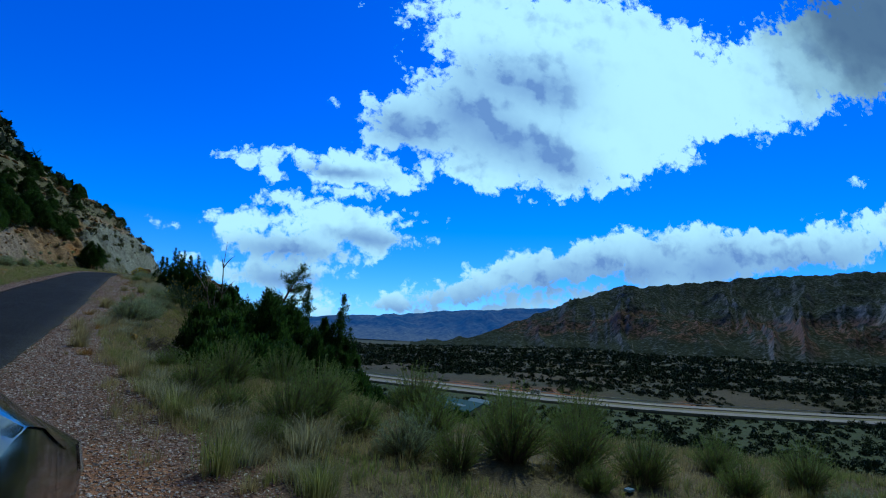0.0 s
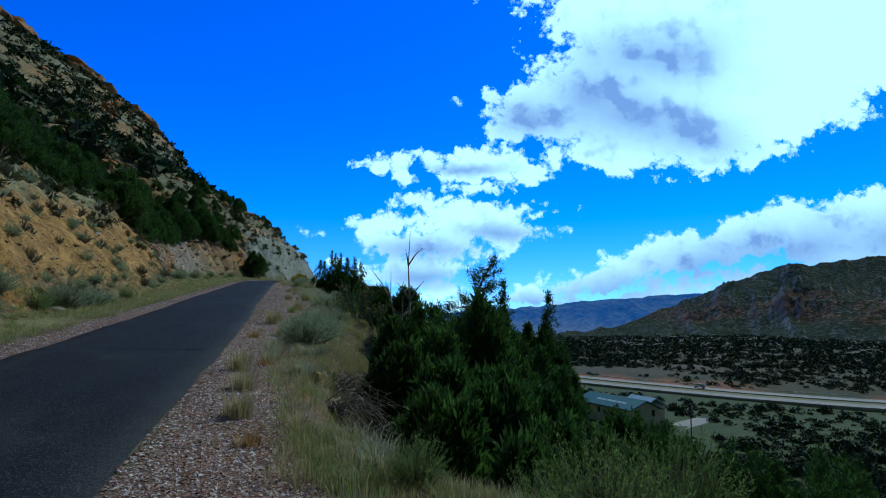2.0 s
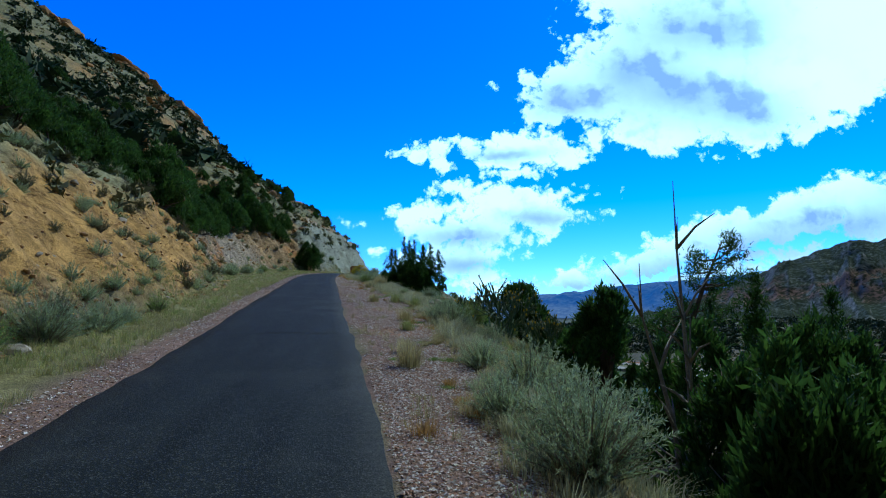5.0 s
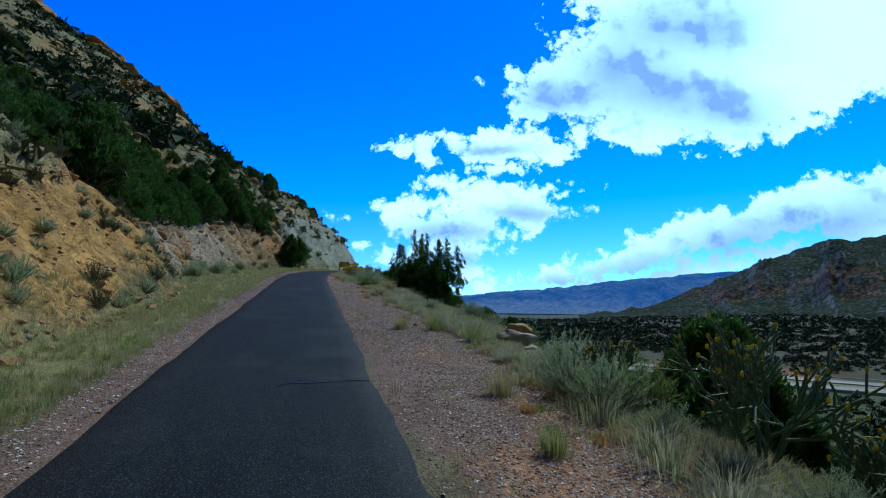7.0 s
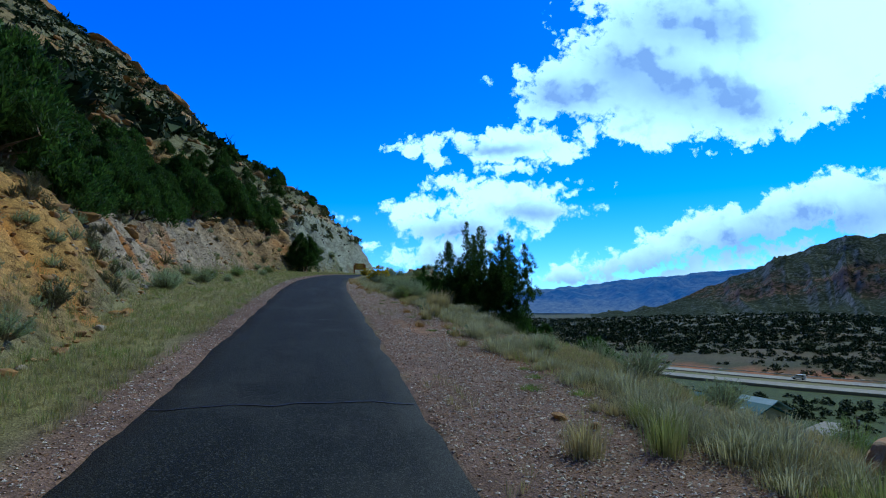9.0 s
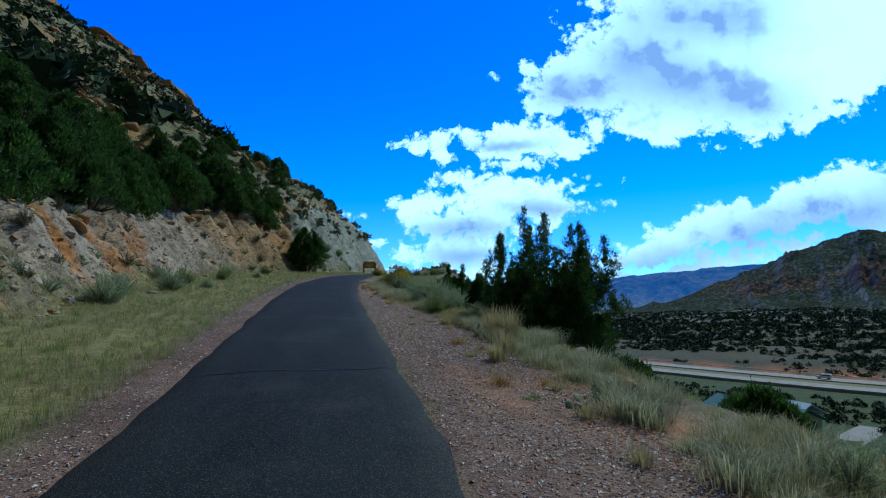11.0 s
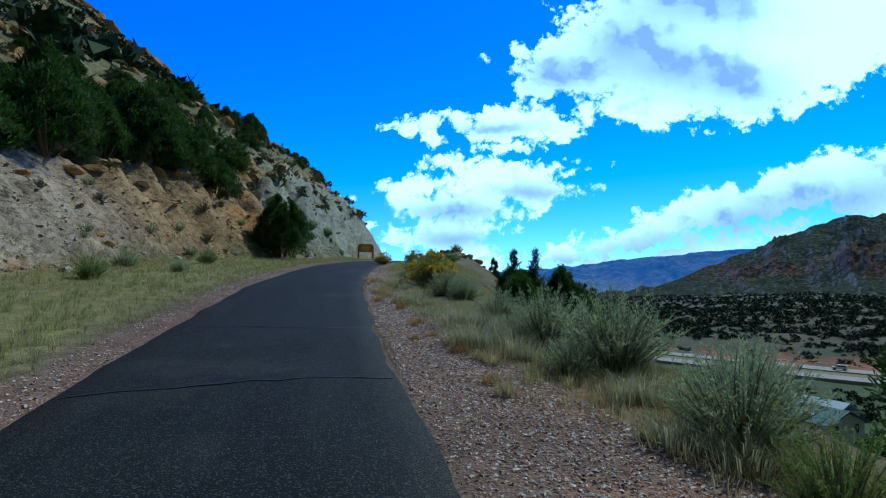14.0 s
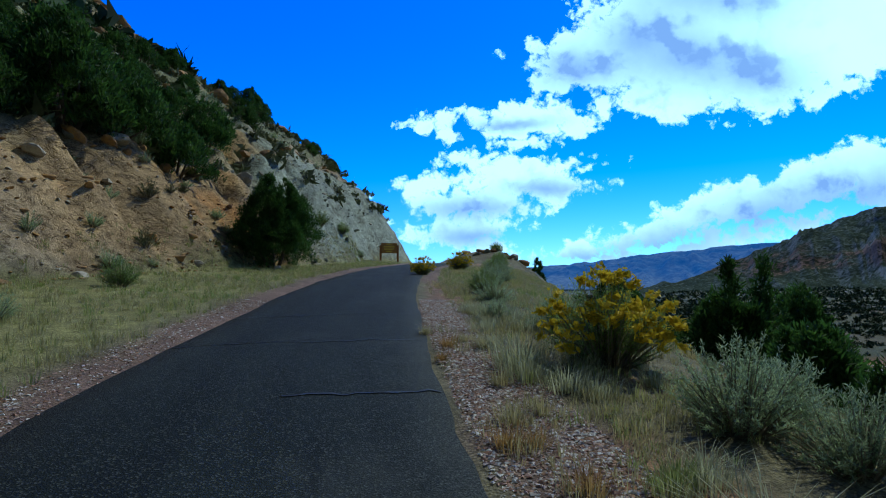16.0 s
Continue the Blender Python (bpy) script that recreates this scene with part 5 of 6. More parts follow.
def meadow():
    r = np.random.default_rng(51)

    def right_verge(n, lo, hi, y0, y1):
        y = r.uniform(y0, y1, n)
        edge = table(y, (-10, 5.0), (0, 4.0), (6, 3.0), (10, 2.0), (15, 1.2), (20, 0.8), (26, 1.6), (32, 2.4), (38, 2.7), (45, 2.3), (55, 2.35), (60, 1.8), (64, 1.1), (72, 0.7), (100, 0.6))
        x0 = road_x(y) + ROAD_HALF + edge
        x1 = np.maximum(lip_x(y) + 1.5, x0 + 0.8)
        return np.maximum(road_x(y) + ROAD_HALF + 0.15 + 0.6 * r.uniform(0, 1, n), x0 + (x1 - x0) * (lo + (hi - lo) * r.uniform(0, 1, n) ** 0.9)), y

    def patchy(x, y, keep, scale=0.7, seed=61):
        k = fbm(x * scale, y * scale, 3, seed) > keep
        return x[k], y[k]
    dry, green = [], []
    for a, b, c, d, n in ((0, 1.2, 1, 110, 14000), (0.2, 1.3, 1, 40, 3000), (0.1, 1.0, 36, 80, 5200), (-0.1, 1.0, 1, 14, 3600)):
        dry.append(patchy(*right_verge(n, a, b, c, d), -0.15))
    x, y = right_verge(900, -0.9, 0.1, 4, 85)
    dry.append(patchy(x, y, 0.12))
    green.append(patchy(*right_verge(8000, 0, 1.2, 1, 100), -0.2, 0.5, 66))
    green.append(patchy(*right_verge(4200, 0.0, 1.1, 0, 14), -0.25, 0.6, 68))
    # left verge
    y = r.uniform(12, 112, 11000)
    x = road_x(y) - ROAD_HALF - 0.55 - r.uniform(0, 1, 11000) * (toe_x(y) + 0.5)
    dry.append(patchy(x[:5000], y[:5000], -0.4))
    green.append(patchy(x[5000:], y[5000:], -0.4))
    # sparse tufts on the hill
    y = r.uniform(15, 150, 2600)
    x = road_x(y) - ROAD_HALF - toe_x(y) - r.uniform(0.5, 26, 2600)
    dry.append(patchy(x, y, 0.05))
    # slope below the verge
    y = r.uniform(0, 100, 2200)
    x = lip_x(y) + r.uniform(0, 14, 2200)
    green.append(patchy(x, y, 0))
    D = np.concatenate([on_ground(*p) for p in dry])
    G = np.concatenate([on_ground(*p) for p in green])
    V, F = blades(D, r, 18, 0.19, 0.11, 0.0032, 0.8)
    tagged(mesh_object("dry_grass", V, F, STRAW), "straw-coloured dry bunch grass on the verges", "grass", kind="stuff")
    V, F = blades(G, r, 18, 0.2, 0.11, 0.0036, 0.7)
    tagged(mesh_object("green_grass", V, F, GRASS), "grey-green grass among the dry tufts", "grass", kind="stuff")


meadow()


def tall_clump(x, y, height, n, mat, name, label, spread=0.22):
    r = np.random.default_rng(int(x * 100 + y * 37) % 9999)
    V, F = blades([(0, 0, -0.03)] * 3, r, n, height, spread, 0.004, 0.5)
    ob = mesh_object(name, V, F, mat)
    ob.matrix_basis = pose(*at(x, y))
    return tagged(ob, label, "grass", group="grass clumps beside the road")


for x, y, h in ((2.1, 54.6, 0.75), (1.95, 53.4, 0.7), (1.75, 52.2, 0.55), (2.3, 53.9, 0.8), (2.5, 54.2, 0.75), (1.7, 32.8, 0.42), (1.1, 16.1, 0.35), (1.0, 25.6, 0.5), (1.3, 51.2, 0.45), (1.1, 27.0, 0.4), (2.0, 53.9, 0.8), (0.9, 17.6, 0.4), (1.2, 14.6, 0.35), (2.3, 11.4, 0.4), (1.1, 39.6, 0.4)):
    tall_clump(x, y, h, 130, STRAW, "grass_clump", "tall golden dry grass clump at the shoulder")
for x, y, h in ((1.5, 30.4, 0.4), (2.0, 39.6, 0.45), (2.3, 40.6, 0.4), (2.6, 37.8, 0.5), (0.2, 70.2, 0.3), (0.0, 69.0, 0.25), (3.2, 6.4, 0.5), (4.0, 5.6, 0.45), (5.0, 5.0, 0.4), (6.4, 4.6, 0.4), (2.9, 8.6, 0.5)):
    tall_clump(x, y, h, 110, GRASS, "grass_clump", "pale green grass clump at the shoulder")


def clump_kind(height, n, mat, label, spread, lean, seed, tufts=3):
    r = np.random.default_rng(seed)
    V, F = blades([(0, 0, -0.03)] * tufts, r, n, height, spread, 0.0035, lean)
    ob = mesh_object("grass_clump", V, F, mat)
    return tagged(ob, label, "grass", group="grass clumps beside the road")


def shoulder_clumps():
    """Feathery pale clumps along the grass edge, rusty and green tufts that grow through the gravel."""
    r = np.random.default_rng(57)
    pale = [clump_kind(0.25, 110, FEATHER, "pale feathery grass clump at the gravel's edge", 0.22, 0.95, 1), clump_kind(0.31, 120, FEATHER, "pale feathery grass clump at the gravel's edge", 0.28, 0.95, 2)]
    rust = [clump_kind(0.2, 80, RUST, "low rusty dry grass tuft in the gravel", 0.16, 0.9, 3), clump_kind(0.26, 80, STRAW, "low straw-coloured grass tuft in the gravel", 0.16, 0.8, 4)]
    green = [clump_kind(0.10, 90, BRUSH, "low bright green weed patch in the gravel", 0.24, 0.9, 5, 5)]
    first = set()

    def put(ob, x, y, s):
        m = pose(*at(x, y), 0, 0, r.uniform(0, 360)) @ Matrix.Diagonal((s, s, s, 1))
        if ob.name in first:
            copy_thing(ob, Matrix.Identity(4)).matrix_basis = m
        else:
            first.add(ob.name)
            ob.matrix_basis = m

    def edge(y):
        return float(road_x(y)) + ROAD_HALF + float(table(y, (-10, 5.0), (0, 4.2), (6, 3.2), (10, 2.2), (15, 1.4), (20, 0.9), (26, 1.7), (32, 2.5), (38, 2.8), (45, 2.4), (55, 2.4), (60, 1.9), (64, 1.2), (72, 0.8), (100, 0.7)))
    for k in range(260):
        y = r.uniform(3, 78) if k % 3 else r.uniform(30, 56)
        put(pale[k % 2], edge(y) + abs(r.normal(0.15, 0.75)), y, r.uniform(0.7, 1.5))
    for k in range(60):
        y = r.uniform(5, 76)
        put(rust[k % 2], edge(y) - abs(r.normal(0, 0.45)), y, r.uniform(0.6, 1.15))
    for k in range(26):
        y = r.uniform(24, 60)
        put(green[0], edge(y) - abs(r.normal(0, 0.6)), y, r.uniform(0.6, 1.2))


shoulder_clumps()


def gravel():
    """Loose stones on both shoulders."""
    r = np.random.default_rng(71)
    n = 190000
    y = 2 + 78 * r.uniform(0, 1, n) ** 1.25
    w = table(y, (-10, 5.0), (0, 4.2), (6, 3.2), (10, 2.2), (15, 1.5), (20, 1.1), (26, 1.8), (32, 2.6), (38, 2.9), (45, 2.5), (55, 2.5), (60, 2.0), (64, 1.3), (72, 1.0), (80, 0.8))
    x = road_x(y) + ROAD_HALF + 0.04 + w * r.uniform(0, 1, n) ** 0.85
    k = int(n * 0.1)
    x[:k] = road_x(y[:k]) - ROAD_HALF - r.uniform(0.02, 0.6, k)
    # bare worn tracks between the drifts of stone
    right = x - road_x(y) - ROAD_HALF
    bare = fbm(x * 0.9, y * 0.22, 3, 73) + np.where(y < 9, 0.25 * (1 - step(right, 0.8, 2.2)), 0)
    stay = bare < 0.26 + 0.5 * r.uniform(0, 1, n) ** 2
    x, y = x[stay], y[stay]
    n = len(x)
    O = on_ground(x, y, 0.002)
    s = 0.009 + 0.021 * r.uniform(0, 1, (n, 1)) ** 1.6
    U = np.array([[1, 0, 0], [-0.5, 0.87, 0], [-0.5, -0.87, 0], [0.1, 0.05, 0.42], [0.45, -0.45, 0.32]])
    a = r.uniform(0, 6.28, n)
    c, d = np.cos(a)[:, None], np.sin(a)[:, None]
    J = U[None] * r.uniform(0.6, 1.4, (n, 5, 1))
    V = np.stack([J[..., 0] * c - J[..., 1] * d, J[..., 0] * d + J[..., 1] * c, J[..., 2]], -1) * s[:, None] + O[:, None]
    b = np.arange(n)[:, None] * 5
    F = np.concatenate([b + np.array([f]) for f in ((0, 1, 3), (1, 2, 3), (2, 4, 3), (2, 0, 4), (0, 3, 4))])
    tagged(mesh_object("gravel", V.reshape(-1, 3), F, PEBBLE), "loose pink granite gravel on the shoulder", "gravel", kind="stuff")


gravel()


def far_woods():
    """Dots of juniper on the far side of the valley."""
    r = np.random.default_rng(81)
    n = 38000
    az = np.radians(r.uniform(8, 78, n))
    d = 80 + 1610 * r.uniform(0, 1, n) ** 1.5
    x, y = d * np.sin(az), d * np.cos(az)
    over = (x - highway_x(y)) * 0.62
    keep = ((over > 24) & (fbm(x * 0.02, y * 0.02, 4, 40) + 0.5 * fbm(x * 0.1, y * 0.1, 2, 44) + 0.35 * fbm(x * 0.006, y * 0.006, 3, 48) + np.clip((over - 40) / 160, 0, 0.5) > 0.02)) | ((over < -26) & (x - lip_x(y) > 34) & (r.uniform(0, 1, n) < np.where(d < 190, 0.75, 0.4)))
    keep &= ~((np.abs(x - 101) < 23) & (np.abs(y - 160) < 24)) & ~((np.abs(x - 92) < 9) & (np.abs(y - 132) < 16))
    x, y, d = x[keep], y[keep], d[keep]
    n = len(x)
    s = 0.8 + 2.3 * r.uniform(0, 1, n) ** 2.0 * np.clip(d / 400, 0.9, 1.5)
    z = land(x, y)
    V = []
    # the nearer a tree stands, the finer its clumps
    for sel, k, leaf in ((d < 420, 84, 0.17), ((d >= 420) & (d < 800), 34, 0.28), (d >= 800, 14, 0.45)):
        m = int(sel.sum())
        u = r.normal(0, 1, (m, k, 3))
        u /= np.linalg.norm(u, axis=2)[..., None]
        u[..., 2] = np.abs(u[..., 2]) * r.uniform(0.8, 1.25, (m, 1)) - 0.05
        size = s[sel][:, None, None]
        lobes = 0.8 + 0.2 * np.sin(3 * np.arctan2(u[..., 1], u[..., 0]) + 5 * u[..., 2] + s[sel][:, None] * 40)[..., None]
        c = np.stack([x[sel], y[sel], z[sel] - 0.2], 1)[:, None] + u * r.uniform(0.5, 1.0, (m, k, 1)) ** 0.5 * lobes * size
        e, f = (r.normal(0, 1, (m, k, 3)) * leaf * size for _ in range(2))
        V.append(np.stack([c - e * 0.6, c + f, c + e], 2).reshape(-1, 3))
    V = np.concatenate(V)
    tagged(mesh_object("far_woods", V, np.arange(len(V)).reshape(-1, 3), JUNIPER_FAR), "dark juniper woodland scattered over the far valley side", "woodland", kind="stuff")


far_woods()


def hillside_scrub():
    """Low scrub and far trees all over the hill above the road."""
    r = np.random.default_rng(83)
    n = 9000
    y = 15 + 430 * r.uniform(0, 1, n) ** 1.3
    u = 3 + r.uniform(0, 1, n) * np.clip(14 + y * 0.45, 0, 190)
    x = road_x(y) - ROAD_HALF - toe_x(np.minimum(y, 160)) - u
    z = land(x, y)
    tree = (r.uniform(0, 1, n) < 0.2) & ((y > 150) | (u > 22))
    s = np.where(tree, r.uniform(1.3, 2.4, n), r.uniform(0.18, 0.5, n) * (0.8 + y / 200))
    k = 22
    o = r.normal(0, 1, (n, k, 3))
    o /= np.linalg.norm(o, axis=2)[..., None]
    o[..., 2] = np.abs(o[..., 2])
    c = np.stack([x, y, z - 0.05], 1)[:, None] + o * r.uniform(0.4, 1.0, (n, k, 1)) * s[:, None, None]
    e, f = (r.normal(0, 1, (n, k, 3)) * 0.4 * s[:, None, None] for _ in range(2))
    V = np.stack([c - e * 0.6, c + f, c + e], 2)
    for name, sel, mat, label in (("hillside_woods", tree, JUNIPER_FAR, "dark junipers high on the hillside"), ("hillside_scrub", ~tree, SCRUB, "grey-green scrub covering the hillside")):
        v = V[sel].reshape(-1, 3)
        tagged(mesh_object(name, v, np.arange(len(v)).reshape(-1, 3), mat), label, "scrub", kind="stuff")


SCRUB = material("dull_green_scrub", (0.15, 0.18, 0.085), (0.22, 0.22, 0.12), 0.9, 0.2, 3, 0.0, island=0.4)
hillside_scrub()


# ---- rocks ----
ROCK_TAN = material("tan_and_orange_sandstone", (0.40, 0.31, 0.215), (0.40, 0.19, 0.07), 0.9, 2.4, 30, 0.8)


def rock_mesh(r, squash=(1, 0.8, 0.6), chips=7, sub=2):
    """A boulder: a ball cut by several flat breaks and roughened."""
    bm = bmesh.new()
    bmesh.ops.create_icosphere(bm, subdivisions=sub, radius=1.0)
    planes = [(Vector(r.normal(0, 1, 3)).normalized(), r.uniform(0.42, 0.75)) for _ in range(chips)]
    off = Vector(r.uniform(-50, 50, 3))
    for v in bm.verts:
        for nrm, d in planes:
            over = v.co.dot(nrm) - d
            if over > 0:
                v.co -= nrm * over * 0.92
        v.co *= 1 + 0.16 * noise.noise(v.co * 2.1 + off)
        v.co = Vector([a * b for a, b in zip(v.co, squash)])
    me = bpy.data.meshes.new("rock")
    bm.normal_update()
    bm.to_mesh(me)
    bm.free()
    return me


rr = np.random.default_rng(91)
ROCKS = {}
for key, mat in (("orange", ROCK), ("pale", ROCK_PALE), ("grey", ROCK_GREY), ("yellow", ROCK_YELLOW)):
    ROCKS[key] = []
    for k in range(5):
        me = rock_mesh(rr, (1, rr.uniform(0.6, 0.95), rr.uniform(0.32, 0.6)), 13)
        me.materials.append(mat)
        ROCKS[key].append(me)


def rock(key, k, x, y, size, turn=0.0, tilt=0.0, sink=0.3, label="", group=""):
    ob = new("rock", ROCKS[key][k % 5])
    ob.matrix_basis = pose(*at(x, y, size * (0.35 - sink)), tilt, tilt * 0.6, turn) @ Matrix.Diagonal((size, size, size, 1))
    return tagged(ob, label, "rock", group)


rock("yellow", 0, 2.12, 17.5, 0.25, 20, 20, 0.15, "yellow lichened rock at the lip of the drop")
for k, (x, y, s) in enumerate(((2.15, 20.2, 0.3), (2.5, 17.7, 0.42), (2.8, 19.0, 0.5), (3.2, 17.0, 0.45), (2.6, 16.3, 0.35), (3.1, 20.4, 0.5), (3.4, 22.2, 0.4), (2.0, 18.9, 0.2), (2.9, 15.4, 0.3))):
    rock("orange" if k % 2 else "grey", k, x, y, s * 0.5, 40 * k, 12, 0.3, "broken brown rock at the lip of the drop", "rocks at the lip")
for key, x, y, s, lab in (
                          ("pale", 3.3, 36.0, 0.35, "pale white-faced rock on the verge edge"), ("orange", 1.35, 40.8, 0.16, "small tan rock in the grass"), ("orange", 1.6, 40.4, 0.13, "small tan rock in the grass"),
                          ("orange", 2.8, 49.2, 0.32, "tan rock under the big juniper"), ("orange", 2.7, 53.2, 0.32, "tan rock under the big juniper"), ("orange", 1.9, 54.6, 0.2, "tan rock under the big juniper"), ("pale", 3.4, 52.4, 0.4, "tan rock under the big juniper"),
                          ("pale", -5.6, 93.8, 0.5, "white stone beside the road"), ("pale", -4.7, 90.4, 0.35, "white stone beside the road"), ("pale", -9.0, 73.2, 0.35, "white stone in the grass under the bank"), ("pale", -8.2, 62.4, 0.3, "white stone in the grass under the bank")):
    rock(key, len(bpy.data.objects), x, y, s, 31 * len(bpy.data.objects), 8, 0.25, lab)


def block(x, y, size, turn, tilt, mat, label, seed, squash=(1, 0.75, 0.62)):
    """A weathered sandstone block with flat broken faces and worn edges."""
    r = np.random.default_rng(seed)
    me = rock_mesh(r, squash, 16, 4)
    for v in me.vertices:
        p = Vector(v.co)
        bed = math.sin(p.z * 26 + 3 * noise.noise(p * 1.5))
        v.co = p * (1 + 0.022 * bed + 0.03 * noise.noise(p * 7))
    me.materials.append(mat)
    ob = new("rock", me)
    ob.matrix_basis = pose(*at(x, y, size * 0.22), tilt, -tilt * 0.5, turn) @ Matrix.Diagonal((size, size, size, 1))
    return tagged(ob, label, "rock")


block(4.0, 38.9, 0.56, 25, 6, ROCK_TAN, "weathered tan sandstone block with an orange broken face", 1)
block(3.72, 37.6, 0.62, -20, -14, ROCK_PALE, "broad pale sandstone slab on the verge edge", 2, (1, 0.7, 0.4))
block(3.5, 36.3, 0.30, 40, 12, ROCK_PALE, "small pale broken block on the verge edge", 3)


def joined_stones(name, rows, key, label):
    """Many stones as one mesh; rows of x, y, size, turn, tilt."""
    V, F, n = [], [], 0
    for k, (x, y, size, turn, tilt) in enumerate(rows):
        me = ROCKS[key][k % 5]
        co = np.empty(len(me.vertices) * 3, dtype=np.float32)
        me.vertices.foreach_get("co", co)
        m = np.array(pose(*at(x, y, size * 0.08), tilt, tilt * 0.6, turn))
        V.append(co.reshape(-1, 3) * size @ m[:3, :3].T + m[:3, 3])
        lp = np.empty(len(me.loops), dtype=np.int32)
        me.loops.foreach_get("vertex_index", lp)
        F.append(lp.reshape(-1, 3) + n)
        n += len(me.vertices)
    return tagged(mesh_object(name, np.concatenate(V), np.concatenate(F), {"orange": ROCK, "pale": ROCK_PALE, "grey": ROCK_GREY}[key]), label, "rocks", kind="stuff")


def scatter_rocks():
    r = np.random.default_rng(95)
    heap = {"orange": [], "pale": [], "grey": []}
    # crags on the knoll beyond the bend
    for k in range(26):
        rock("orange" if k % 3 == 0 else "grey", k, r.normal(12.2, 2.2), r.normal(122.5, 4.5), r.uniform(0.3, 0.9), r.uniform(0, 360), 10, 0.25, "grey-brown rock of the knoll by the bend", "rocks of the knoll")
    # stones of the cut banks
    for k in range(3200):
        y = r.uniform(20, 128)
        u = r.uniform(0.0, 1.0) ** 1.4 * (float(bank_height(y)) * 1.0) - 0.3
        x = float(road_x(y) - ROAD_HALF - toe_x(y) - u)
        key = "orange" if y < 54 or 78 < y < 94 else ("pale" if y < 78 else "grey")
        if k % 5 == 0:
            key = "pale" if key != "pale" else "orange"
        heap[key].append((x, y, r.uniform(0.025, 0.13) * (2.6 if k % 11 == 0 else 1), r.uniform(0, 360), r.uniform(-25, 25)))
    # boulders over the pale bank, where the trees begin
    for k in range(60):
        y = r.uniform(52, 130)
        u = float(bank_height(y)) / 1.15 + r.uniform(-0.6, 1.0)
        x = float(road_x(y) - ROAD_HALF - toe_x(y) - u)
        rock("orange" if k % 4 else "pale", k, x, y, r.uniform(0.3, 0.8), r.uniform(0, 360), r.uniform(-10, 25), 0.25, "orange sandstone boulder at the top of the bank", "boulders over the bank")
    for key, rows in heap.items():
        joined_stones("bank_stones", rows, key, "loose angular %s stones on the cut bank" % {"orange": "orange", "pale": "pale", "grey": "grey-green"}[key])
    # outcrops of the upper hill
    far = []
    for k in range(300):
        y = r.uniform(60, 430)
        u = r.uniform(12, 30) + r.uniform(0, 1) * (y - 40) * 0.42
        far.append((float(road_x(min(y, 150)) - ROAD_HALF - 2 - u), y, r.uniform(0.4, 1.3) * (0.6 + y / 260), r.uniform(0, 360), r.uniform(-6, 14)))
    for k in range(150):
        y = r.uniform(48, 140)
        far.append((float(road_x(min(y, 150)) - ROAD_HALF - toe_x(y) - r.uniform(11, 42)), y, r.uniform(0.5, 1.5), r.uniform(50, 110), r.uniform(-6, 10)))
    # crag lines of the ridge: broken ledges, one behind the other
    for x0, y0, x1, y1, size, many in ((-85, 372, -107, 343, 6.5, 26), (-108, 330, -122, 318, 7.0, 18), (-146, 336, -164, 322, 8.5, 20), (-36, 118, -43, 132, 1.7, 14), (-27, 99, -32, 108, 1.3, 12), (-52, 150, -60, 172, 2.2, 16), (-66, 214, -76, 246, 3.0, 18), (-84, 280, -92, 306, 3.6, 16)):
        for k in range(many):
            w = r.uniform(0, 1)
            far.append((x0 + (x1 - x0) * w + r.normal(0, 0.35) * size, y0 + (y1 - y0) * w + r.normal(0, 0.5) * size, size * r.uniform(0.55, 1.15), r.uniform(60, 110), r.uniform(-5, 8)))
    joined_stones("outcrops", far, "orange", "weathered orange-brown outcrops on the hillside")


scatter_rocks()


# ---- cacti ----


